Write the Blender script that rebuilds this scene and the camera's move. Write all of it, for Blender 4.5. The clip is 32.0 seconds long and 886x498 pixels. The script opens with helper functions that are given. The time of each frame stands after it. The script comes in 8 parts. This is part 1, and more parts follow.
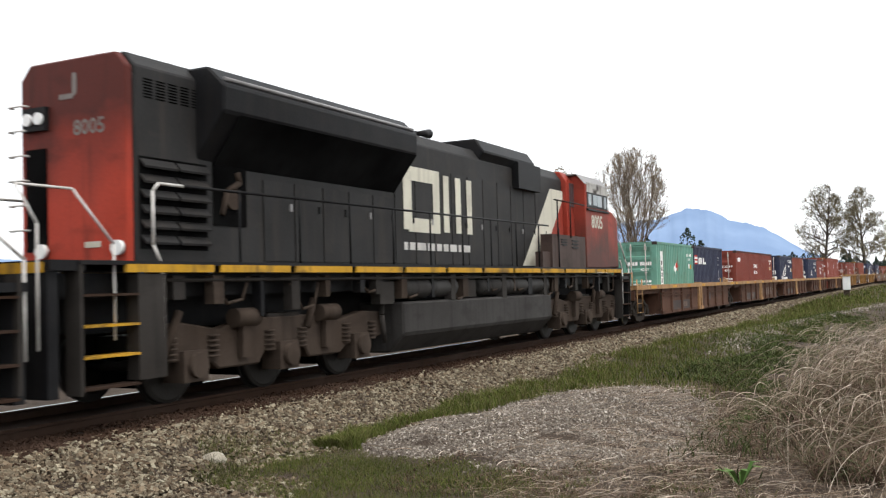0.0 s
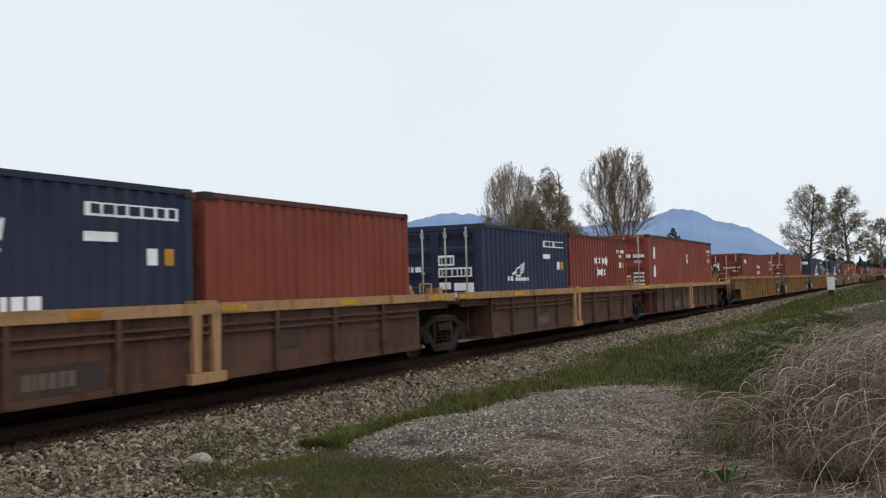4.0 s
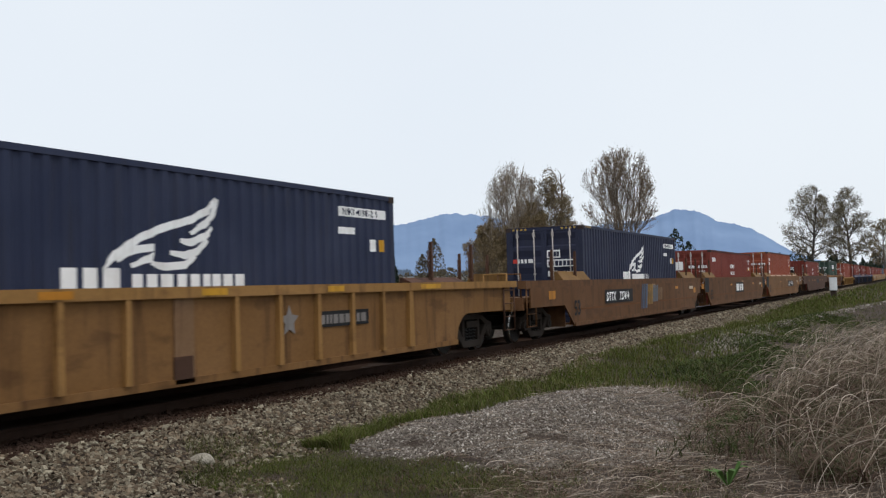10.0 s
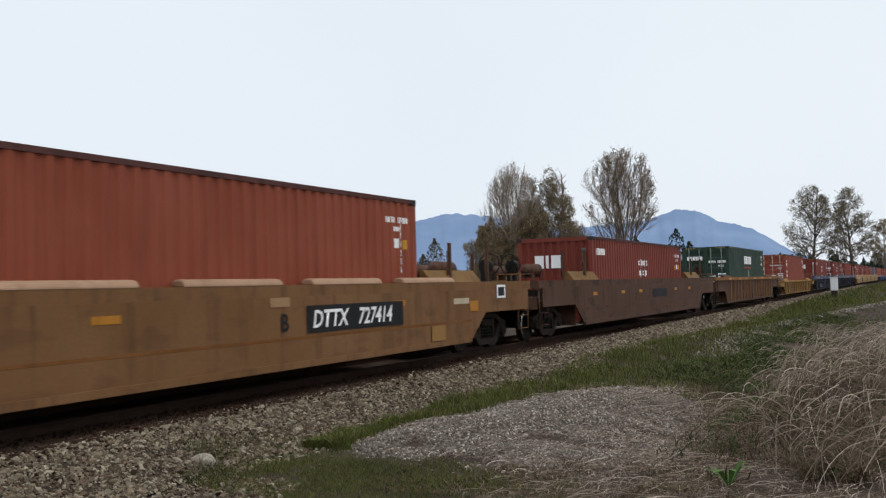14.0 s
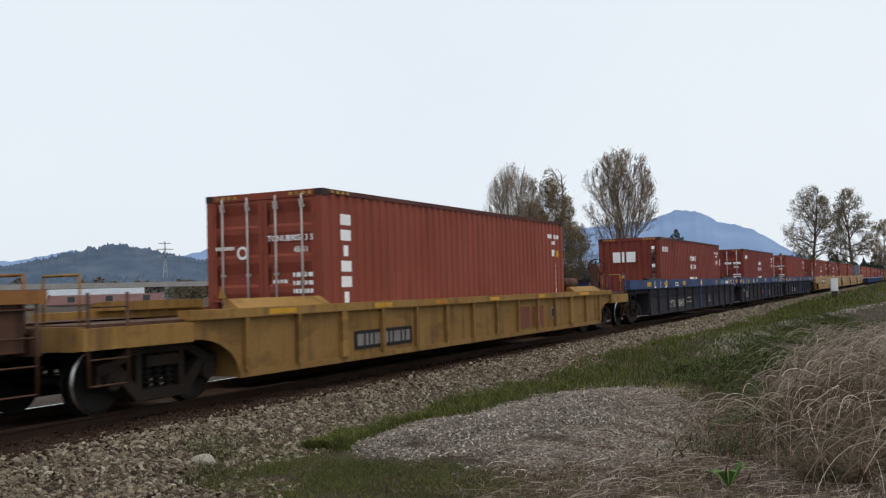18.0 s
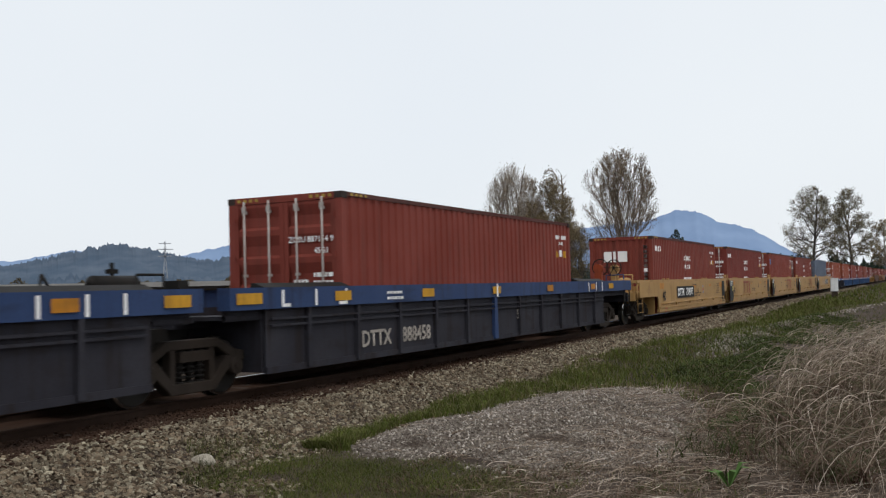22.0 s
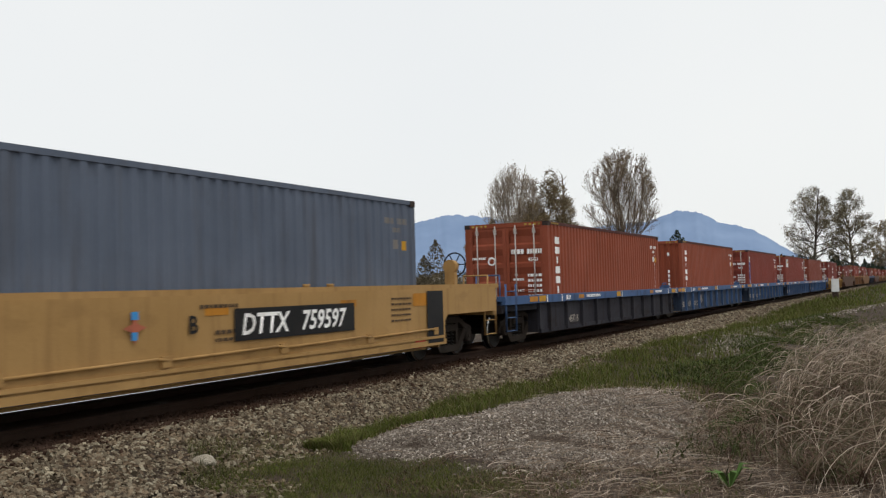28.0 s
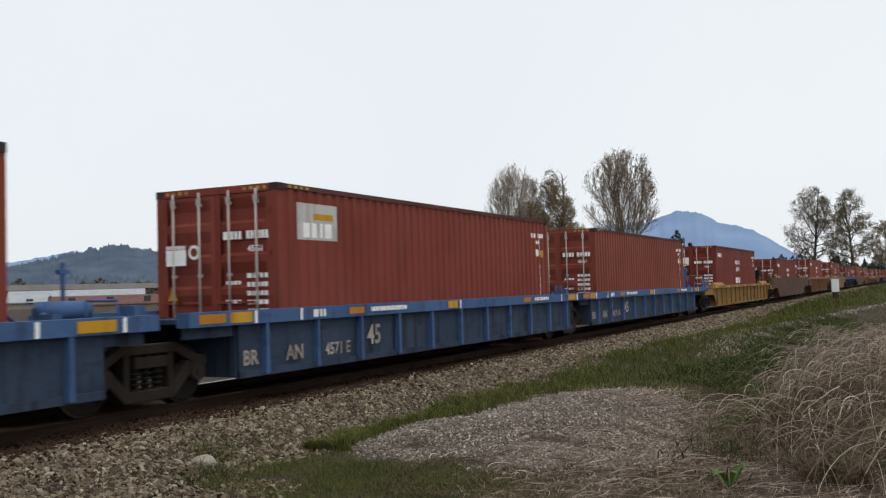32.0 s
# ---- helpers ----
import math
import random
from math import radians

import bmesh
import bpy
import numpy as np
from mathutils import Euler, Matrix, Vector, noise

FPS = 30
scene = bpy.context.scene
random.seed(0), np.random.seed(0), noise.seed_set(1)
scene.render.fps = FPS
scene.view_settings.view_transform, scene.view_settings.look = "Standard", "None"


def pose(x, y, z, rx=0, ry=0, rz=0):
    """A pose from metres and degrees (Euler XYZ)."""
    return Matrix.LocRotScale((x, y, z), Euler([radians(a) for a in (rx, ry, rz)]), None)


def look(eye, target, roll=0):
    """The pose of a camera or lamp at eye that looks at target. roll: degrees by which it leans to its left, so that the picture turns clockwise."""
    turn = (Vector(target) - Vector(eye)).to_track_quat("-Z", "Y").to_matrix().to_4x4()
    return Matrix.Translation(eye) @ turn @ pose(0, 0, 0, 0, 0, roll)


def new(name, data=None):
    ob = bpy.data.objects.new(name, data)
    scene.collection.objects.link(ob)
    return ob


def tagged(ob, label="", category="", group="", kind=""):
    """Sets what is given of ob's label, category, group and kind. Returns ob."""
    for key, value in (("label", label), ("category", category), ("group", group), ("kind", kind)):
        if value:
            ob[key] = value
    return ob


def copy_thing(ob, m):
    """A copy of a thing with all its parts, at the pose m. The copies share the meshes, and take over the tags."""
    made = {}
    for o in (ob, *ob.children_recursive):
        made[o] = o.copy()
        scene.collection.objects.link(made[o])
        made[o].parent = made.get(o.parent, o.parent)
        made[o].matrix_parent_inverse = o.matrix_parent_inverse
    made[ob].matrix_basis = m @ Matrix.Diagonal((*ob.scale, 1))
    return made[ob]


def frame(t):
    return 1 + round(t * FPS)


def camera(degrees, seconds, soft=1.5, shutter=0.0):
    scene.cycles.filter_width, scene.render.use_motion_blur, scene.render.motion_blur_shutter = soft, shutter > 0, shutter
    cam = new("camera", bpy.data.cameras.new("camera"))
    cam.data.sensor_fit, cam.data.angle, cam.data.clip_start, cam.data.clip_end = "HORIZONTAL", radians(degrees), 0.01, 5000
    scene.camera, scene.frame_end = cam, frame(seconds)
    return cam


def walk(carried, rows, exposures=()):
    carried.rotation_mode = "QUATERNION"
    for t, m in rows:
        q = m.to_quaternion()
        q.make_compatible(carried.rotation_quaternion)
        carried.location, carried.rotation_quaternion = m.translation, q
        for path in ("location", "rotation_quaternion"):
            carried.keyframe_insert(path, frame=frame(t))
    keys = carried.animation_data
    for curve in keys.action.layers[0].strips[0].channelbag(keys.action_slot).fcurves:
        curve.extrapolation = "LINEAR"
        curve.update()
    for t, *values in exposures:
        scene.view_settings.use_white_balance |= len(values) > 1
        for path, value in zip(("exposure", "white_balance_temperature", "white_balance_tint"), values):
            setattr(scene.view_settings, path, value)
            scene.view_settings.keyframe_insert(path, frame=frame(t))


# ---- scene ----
# The line runs along x, the train comes from far +x; z = 0 is the top of the rails; the camera stands at the origin.
TRACK_Y = 10.18
EYE = Vector((0, 0, 1.48))
YAW, TILT, ROLL = 26.07, 2.24, -1.6

cam = camera(49.01, 32.0, soft=1.25, shutter=0.12)


def aim(dyaw, dtilt):
    a, b = radians(YAW + dyaw), radians(TILT + dtilt)
    way = Vector((math.cos(b) * math.cos(a), math.cos(b) * math.sin(a), math.sin(b)))
    return look(EYE, EYE + way * 10, ROLL)


PAN = [(0, .673, -.02), (1, .676, -.015), (1.9, .668, -.02), (2.0, -.023, -.074), (2.1, -1.24, -.07), (2.2, -1.10, -.06),
       (2.3, -.776, -.055), (2.4, -.60, -.053), (2.5, -.541, -.053), (2.6, -.43, -.05), (2.8, -.31, -.05), (3.0, -.257, -.049),
       (3.5, -.163, -.044), (4.5, -.10, -.02), (5.5, -.047, 0), (7, 0, 0), (11, 0, .005), (12, .045, .008), (14.5, .047, .01), (16.5, .049, .042),
       (22, .05, .052), (23.5, .088, .055), (28, .093, .085), (32, .096, .097)]
# the clip's camera opens up for the dark locomotive and closes again; its white balance drifts
LIGHT = [(0, 0.8, 6600, 10), (0.5, 0.72, 6600, 10), (1.0, 0.33, 6500, 10), (1.5, 0.1, 6450, 10), (2.0, -0.12, 6400, 10), (3.0, 0.0, 6300, 10), (6.0, 0, 6250, 10),
         (17.0, 0, 6250, 10), (22.0, 0, 6400, 10), (25.0, 0, 6380, 10), (28.0, 0.03, 6740, 10), (30.0, 0.02, 6580, 10), (32.0, 0.02, 6460, 10)]
walk(cam, [(t, aim(a, b)) for t, a, b in PAN], LIGHT)

# Distance that the train has rolled, by time
ROLLED = [(0, 0), (3, 46.63), (6, 93.17), (9, 139.62), (12, 186.22), (14.5, 225.09), (17, 263.97), (20, 310.63), (23, 357.38),
          (25.5, 396.34), (28, 435.27), (30, 466.61), (32, 498.15)]


def rolled(t):
    for (a, p), (b, q) in zip(ROLLED, ROLLED[1:]):
        if t <= b:
            return p + (q - p) * (t - a) / (b - a)
    return ROLLED[-1][1]


# ---- light: a bright overcast sky with a weak, wide sun ----
world = bpy.data.worlds.new("overcast_sky")
scene.world = world
world.use_nodes = True
wn, wl = world.node_tree.nodes, world.node_tree.links
wn.clear()
w_out, w_bg = wn.new("ShaderNodeOutputWorld"), wn.new("ShaderNodeBackground")
w_sky = wn.new("ShaderNodeTexSky")
w_sky.sky_type, w_sky.sun_disc = "NISHITA", False
w_sky.sun_elevation, w_sky.sun_rotation = radians(66), radians(200)
w_sky.air_density, w_sky.dust_density = 1.0, 3.0
w_co, w_no, w_ramp = wn.new("ShaderNodeTexCoord"), wn.new("ShaderNodeTexNoise"), wn.new("ShaderNodeValToRGB")
w_no.inputs["Scale"].default_value, w_no.inputs["Detail"].default_value = 1.6, 4
w_ramp.color_ramp.elements[0].position, w_ramp.color_ramp.elements[1].position = 0.25, 0.75
w_ramp.color_ramp.elements[0].color, w_ramp.color_ramp.elements[1].color = (8.5, 8.95, 9.38, 1), (9.16, 9.5, 9.7, 1)
w_mix = wn.new("ShaderNodeMix")
w_mix.data_type = "RGBA"
w_mix.inputs["Factor"].default_value = 0.9
wl.new(w_co.outputs["Generated"], w_no.inputs["Vector"])
wl.new(w_no.outputs["Fac"], w_ramp.inputs["Fac"])
wl.new(w_sky.outputs["Color"], w_mix.inputs["A"])
wl.new(w_ramp.outputs["Color"], w_mix.inputs["B"])
wl.new(w_mix.outputs["Result"], w_bg.inputs["Color"])
w_bg.inputs["Strength"].default_value = 0.1
wl.new(w_bg.outputs["Background"], w_out.inputs["Surface"])

sun = new("sun", bpy.data.lights.new("sun", "SUN"))
sun.data.energy, sun.data.angle, sun.data.color = 1.2, radians(35), (1, 0.97, 0.93)
sun.matrix_world = look((2, -4, 42), (8, 12, 0))


# ---- helpers for meshes ----
def box(bm, x0, x1, y0, y1, z0, z1):
    v = [bm.verts.new(p) for p in ((x0, y0, z0), (x1, y0, z0), (x1, y1, z0), (x0, y1, z0), (x0, y0, z1), (x1, y0, z1), (x1, y1, z1), (x0, y1, z1))]
    for f in ((3, 2, 1, 0), (4, 5, 6, 7), (0, 1, 5, 4), (1, 2, 6, 5), (2, 3, 7, 6), (3, 0, 4, 7)):
        bm.faces.new([v[i] for i in f])
    return bm


def prism(bm, pts, axis, a, b):
    """A polygon, in (x, z) for axis y and in (y, z) for axis x, drawn out from a to b."""
    def at(p, k):
        return (p[0], k, p[1]) if axis == "y" else (k, p[0], p[1]) if axis == "x" else (p[0], p[1], k)
    u, v = [bm.verts.new(at(p, a)) for p in pts], [bm.verts.new(at(p, b)) for p in pts]
    n = len(pts)
    bm.faces.new(u), bm.faces.new(v[::-1])
    for i in range(n):
        bm.faces.new((u[i], v[i], v[(i + 1) % n], u[(i + 1) % n]))
    bmesh.ops.recalc_face_normals(bm, faces=bm.faces[:])
    return bm


def tube(bm, p, q, r, n=8, r2=None, caps=True):
    p, q = Vector(p), Vector(q)
    w = (q - p).normalized()
    s = w.orthogonal().normalized()
    t = w.cross(s)
    r2 = r if r2 is None else r2
    ring = [[bm.verts.new(c + (s * math.cos(k * math.tau / n) + t * math.sin(k * math.tau / n)) * rr) for k in range(n)] for c, rr in ((p, r), (q, r2))]
    for k in range(n):
        bm.faces.new((ring[0][k], ring[0][(k + 1) % n], ring[1][(k + 1) % n], ring[1][k])).smooth = True
    if caps:
        bm.faces.new(ring[0][::-1]), bm.faces.new(ring[1])
    return bm


def pipe(bm, pts, r, n=6):
    for a, b in zip(pts, pts[1:]):
        tube(bm, a, b, r, n)
    return bm


def torus(bm, centre, r, thick, axis="x", n=20):
    pts = []
    for k in range(n + 1):
        a = math.tau * k / n
        c, s = r * math.cos(a), r * math.sin(a)
        pts.append((centre[0], centre[1] + c, centre[2] + s) if axis == "x" else (centre[0] + c, centre[1], centre[2] + s))
    return pipe(bm, pts, thick, 6)


def mesh_of(bm, name, bev=0.0):
    if bev:
        bmesh.ops.bevel(bm, geom=[e for e in bm.edges if e.is_manifold and e.calc_face_angle(0) > 0.6], offset=bev, segments=1, affect="EDGES")
    me = bpy.data.meshes.new(name)
    bm.to_mesh(me)
    bm.free()
    return me


def piece(name, me, mat, parent, loc=(0, 0, 0), label="", turn=None, kind=""):
    """One mesh object under a thing or a part; pieces may share the mesh."""
    ob = new(name, me)
    if not me.materials:
        me.materials.append(mat)
    ob.material_slots[0].link = "OBJECT"
    ob.material_slots[0].material = mat
    ob.parent = parent
    ob.matrix_basis = Matrix.Translation(loc) @ (turn or Matrix())
    if label:
        ob["label"] = label
    if kind or name in ("code", "weight_line", "lettering", "spring_nest"):
        ob["kind"] = kind or "stuff"
    return ob


def part(name, bm, mat, parent=None, label="", loc=(0, 0, 0), bev=0.0, kind=""):
    return piece(name, mesh_of(bm, name, bev), mat, parent, loc, label, None, kind)


def thing(name, label, category, group="", kind=""):
    return tagged(new(name), label, category, group, kind)


# ---- materials ----
MATS = {}


def nodes_of(name):
    m = bpy.data.materials.new(name)
    m.use_nodes = True
    n, l = m.node_tree.nodes, m.node_tree.links
    return m, n, l, n["Principled BSDF"]


def mix_rgb(n, l, fac, a, b):
    x = n.new("ShaderNodeMix")
    x.data_type = "RGBA"
    for key, val in (("Factor", fac), ("A", a), ("B", b)):
        if isinstance(val, (tuple, float, int)):
            x.inputs[key].default_value = (*val, 1) if isinstance(val, tuple) else val
        else:
            l.new(val, x.inputs[key])
    return x.outputs["Result"]


def noise_fac(n, l, coord, scale, lo, hi, stretch=(1, 1, 1), detail=4.0):
    mp, tx, rg = n.new("ShaderNodeMapping"), n.new("ShaderNodeTexNoise"), n.new("ShaderNodeMapRange")
    mp.inputs["Scale"].default_value = stretch
    tx.inputs["Scale"].default_value, tx.inputs["Detail"].default_value = scale, detail
    rg.inputs["From Min"].default_value, rg.inputs["From Max"].default_value = lo, hi
    l.new(coord, mp.inputs["Vector"])
    l.new(mp.outputs["Vector"], tx.inputs["Vector"])
    l.new(tx.outputs["Fac"], rg.inputs["Value"])
    return rg.outputs["Result"]


def paint(name, col, dirt=(0.06, 0.045, 0.035), amount=0.5, rough=0.55, metal=0.0, streak=1.0, bump=0.15, gloss=0.07, soot=None, blots=0.45):
    """Worn paint: fading in large patches, streaks that run down, fine grain."""
    if name in MATS:
        return MATS[name]
    m, n, l, p = nodes_of(name)
    co, info = n.new("ShaderNodeTexCoord"), n.new("ShaderNodeObjectInfo")
    add = n.new("ShaderNodeVectorMath")
    add.operation = "ADD"
    sc = n.new("ShaderNodeVectorMath")
    sc.operation = "SCALE"
    sc.inputs["Scale"].default_value = 37.0
    cx = n.new("ShaderNodeCombineXYZ")
    for k in "XYZ":
        l.new(info.outputs["Random"], cx.inputs[k])
    l.new(cx.outputs["Vector"], sc.inputs[0])
    l.new(co.outputs["Object"], add.inputs[0])
    l.new(sc.outputs["Vector"], add.inputs[1])
    v = add.outputs["Vector"]
    big = noise_fac(n, l, v, 0.7, 0.35, 0.75)
    fine = noise_fac(n, l, v, 22, 0.3, 0.8)
    run = noise_fac(n, l, v, 3.0, 0.52, 0.78, (1.6, 1.6, 0.16), 6)
    pale = tuple(min(1, c * 1.18 + 0.012) for c in col)
    base = mix_rgb(n, l, big, col, pale)
    mul = n.new("ShaderNodeMath")
    mul.operation = "MULTIPLY"
    l.new(run, mul.inputs[0])
    mul.inputs[1].default_value = amount * streak
    base = mix_rgb(n, l, mul.outputs[0], base, dirt)
    # scuffs and blotches with hard edges
    blot = noise_fac(n, l, v, 1.9, 0.56, 0.66, (0.6, 0.6, 1.5), 7)
    mul3 = n.new("ShaderNodeMath")
    mul3.operation = "MULTIPLY"
    l.new(blot, mul3.inputs[0])
    mul3.inputs[1].default_value = amount * blots
    base = mix_rgb(n, l, mul3.outputs[0], base, dirt)
    mul2 = n.new("ShaderNodeMath")
    mul2.operation = "MULTIPLY"
    l.new(fine, mul2.inputs[0])
    mul2.inputs[1].default_value = amount * 0.3
    base = mix_rgb(n, l, mul2.outputs[0], base, dirt)
    if soot:
        # exhaust soot and road dirt, settled between two heights, with a ragged edge
        sx, rg, ad = n.new("ShaderNodeSeparateXYZ"), n.new("ShaderNodeMapRange"), n.new("ShaderNodeMath")
        l.new(co.outputs["Object"], sx.inputs[0])
        ad.operation = "MULTIPLY_ADD"
        l.new(big, ad.inputs[0])
        ad.inputs[1].default_value = 0.9 * abs(soot[1] - soot[0])
        l.new(sx.outputs["Z"], ad.inputs[2])
        l.new(ad.outputs[0], rg.inputs["Value"])
        rg.inputs["From Min"].default_value, rg.inputs["From Max"].default_value = soot[0], soot[1]
        rg.inputs["To Max"].default_value = 0.85
        base = mix_rgb(n, l, rg.outputs["Result"], base, soot[2])
    l.new(base, p.inputs["Base Color"])
    p.inputs["Roughness"].default_value, p.inputs["Metallic"].default_value = rough, metal
    p.inputs["Specular IOR Level"].default_value = gloss
    if bump:
        bp = n.new("ShaderNodeBump")
        bp.inputs["Strength"].default_value, bp.inputs["Distance"].default_value = bump, 0.01
        l.new(fine, bp.inputs["Height"])
        l.new(bp.outputs["Normal"], p.inputs["Normal"])
    MATS[name] = m
    return m


def earth(name, cols, scale=3.0, fine=40.0, rough=0.95, bump=0.6, dist=0.03, island=False):
    """Ground-like: three colours in patches at two scales."""
    if name in MATS:
        return MATS[name]
    m, n, l, p = nodes_of(name)
    v = n.new("ShaderNodeTexCoord").outputs["Object"]
    a, b = noise_fac(n, l, v, scale, 0.35, 0.65), noise_fac(n, l, v, fine, 0.3, 0.7)
    base = mix_rgb(n, l, a, cols[0], cols[1])
    if island:
        g = n.new("ShaderNodeNewGeometry")
        rp = n.new("ShaderNodeValToRGB")
        rp.color_ramp.elements[0].color, rp.color_ramp.elements[1].color = (*cols[0], 1), (*cols[-1], 1)
        for k, c in enumerate(cols[1:-1]):
            e = rp.color_ramp.elements.new((k + 1) / (len(cols) - 1))
            e.color = (*c, 1)
        l.new(g.outputs["Random Per Island"], rp.inputs["Fac"])
        base = rp.outputs["Color"]
        base = mix_rgb(n, l, noise_fac(n, l, v, scale, 0.45, 1.1), base, cols[0])
    else:
        mu = n.new("ShaderNodeMath")
        mu.operation = "MULTIPLY"
        l.new(b, mu.inputs[0])
        mu.inputs[1].default_value = 0.55
        base = mix_rgb(n, l, mu.outputs[0], base, cols[2])
    l.new(base, p.inputs["Base Color"])
    p.inputs["Roughness"].default_value = rough
    p.inputs["Specular IOR Level"].default_value = 0.15
    if bump:
        bp = n.new("ShaderNodeBump")
        bp.inputs["Strength"].default_value, bp.inputs["Distance"].default_value = bump, dist
        l.new(b, bp.inputs["Height"])
        l.new(bp.outputs["Normal"], p.inputs["Normal"])
    MATS[name] = m
    return m


def plain(name, col, rough=0.6, metal=0.0, glow=0.0):
    if name in MATS:
        return MATS[name]
    m, n, l, p = nodes_of(name)
    p.inputs["Base Color"].default_value = (*col, 1)
    p.inputs["Roughness"].default_value, p.inputs["Metallic"].default_value = rough, metal
    if glow:
        p.inputs["Emission Color"].default_value = (*col, 1)
        p.inputs["Emission Strength"].default_value = glow
    MATS[name] = m
    return m


white_mark = paint("white_lettering", (0.84, 0.83, 0.81), (0.4, 0.34, 0.3), 0.25, 0.6, bump=0)
pale_mark = paint("pale_worn_lettering", (0.36, 0.32, 0.28), (0.12, 0.1, 0.09), 0.7, 0.6, bump=0)
grey_mark = paint("worn_lettering", (0.2, 0.18, 0.165), (0.1, 0.08, 0.07), 0.6, 0.6, bump=0)
yellow_mark = paint("yellow_patch", (0.54, 0.28, 0.024), (0.2, 0.1, 0.03), 0.75, 0.5, bump=0)
orange_mark = paint("orange_patch", (0.44, 0.18, 0.02), (0.2, 0.1, 0.03), 0.75, 0.5, bump=0)
black_mark = paint("black_patch", (0.014, 0.014, 0.015), (0.035, 0.03, 0.027), 0.5, 0.6)
red_mark = paint("red_patch", (0.5, 0.05, 0.04), amount=0.3, bump=0)
blue_mark = paint("blue_patch", (0.05, 0.25, 0.55), amount=0.2, bump=0)
steel = paint("dark_steel", (0.012, 0.011, 0.01), (0.024, 0.018, 0.014), 0.6, 0.6)
wheel_steel = paint("wheel_steel", (0.022, 0.02, 0.018), (0.03, 0.024, 0.02), 0.5, 0.5, 0.3)
tread_steel = paint("polished_tread", (0.55, 0.54, 0.53), (0.2, 0.18, 0.16), 0.2, 0.25, 1.0, bump=0)
rail_steel = paint("rail_steel", (0.034, 0.0185, 0.012), (0.018, 0.011, 0.008), 0.7, 0.85)
rail_top = plain("polished_rail_top", (0.5, 0.5, 0.5), 0.1, 1.0)
dark_ink = paint("brown_ink", (0.07, 0.045, 0.028), (0.12, 0.08, 0.04), 0.6, 0.6, bump=0)
# rust-stained stone, its colour also darkened for the shade under the train
stain_and_shade = paint("stained_shaded_stone", (0.04, 0.0215, 0.0135), (0.018, 0.0105, 0.0075), 0.7, 0.95)
rod_grey = paint("galvanised_rod", (0.4, 0.36, 0.33), (0.25, 0.2, 0.17), 0.4, 0.5, 0.2, bump=0)


# ---- writing and painted marks ----
def word_bm(w, h, count, seed=0, lean=0.0):
    """Plain blocks in a row, for writing that is not spelled out."""
    bm, rnd = bmesh.new(), random.Random(seed)
    ws = [rnd.choice((0.7, 1.0, 1.0, 1.15, 0.45)) for _ in range(count)]
    gap = 0.28
    k = w / (sum(ws) + gap * (count - 1))
    x = 0
    for a in ws:
        b = a * k
        bm.faces.new([bm.verts.new(c) for c in ((x, 0, 0), (x + b, 0, 0), (x + b + lean * h, 0, h), (x + lean * h, 0, h))])
        x += b + gap * k
    return bm


def text_mesh(body, h, lean=0.0):
    """A word in the built-in font, standing in the x-z plane, of height h for capitals."""
    cu = bpy.data.curves.new("letters", "FONT")
    cu.body, cu.size, cu.extrude, cu.resolution_u = body, h / 0.69, 0.0, 2
    cu.offset, cu.shear = 0.03 * h, lean
    ob = new("letters", cu)
    me = bpy.data.meshes.new_from_object(ob.evaluated_get(bpy.context.evaluated_depsgraph_get()))
    bpy.data.objects.remove(ob)
    me.transform(Matrix.Rotation(radians(90), 4, "X"))
    me.materials.clear()
    return me


TEXTS = {}


def text_of(body, h, lean=0.0):
    if (body, h, lean) not in TEXTS:
        TEXTS[body, h, lean] = text_mesh(body, h, lean)
    return TEXTS[body, h, lean]


def star_bm(r, n=6, inner=0.5):
    bm = bmesh.new()
    vs = [bm.verts.new(((r if k % 2 == 0 else r * inner) * math.sin(math.pi * k / n), 0, (r if k % 2 == 0 else r * inner) * math.cos(math.pi * k / n))) for k in range(2 * n)]
    bm.faces.new(vs)
    return bm


def poly_bm(pts):
    bm = bmesh.new()
    bm.faces.new([bm.verts.new((x, 0, z)) for x, z in pts])
    return bm


def rect(w, h):
    return poly_bm(((0, 0), (w, 0), (w, h), (0, h)))


MARKS = {}


def shape(kind, *size):
    if (kind, *size) not in MARKS:
        if kind == "bar":
            bm = rect(*size)
        elif kind == "star":
            bm = star_bm(*size)
        elif kind == "tri":
            bm = poly_bm(((0, 0), (size[0], 0), (size[0] / 2, size[1])))
        elif kind == "diamond":
            bm = star_bm(size[0], 2, 0.999)
            bm.clear()
            bm.faces.new([bm.verts.new((size[0] * x, 0, size[0] * z)) for x, z in ((0, -1), (1, 0), (0, 1), (-1, 0))])
        elif kind == "slash":
            w, h, run = size
            x0 = 0 if run > 0 else -run
            bm = poly_bm(((x0, 0), (x0 + w, 0), (x0 + w + run, h), (x0 + run, h)))
        elif kind == "disc":
            bm = bmesh.new()
            bm.faces.new([bm.verts.new((size[0] * math.cos(k * math.tau / 20), 0, size[0] * math.sin(k * math.tau / 20))) for k in range(20)])
        elif kind == "word":
            bm = word_bm(*size)
        MARKS[(kind, *size)] = mesh_of(bm, kind)
    return MARKS[(kind, *size)]


ON_SIDE = Matrix()
ON_FRONT = Matrix.Rotation(radians(-90), 4, "Z")


FOLD_TOP = 2.75


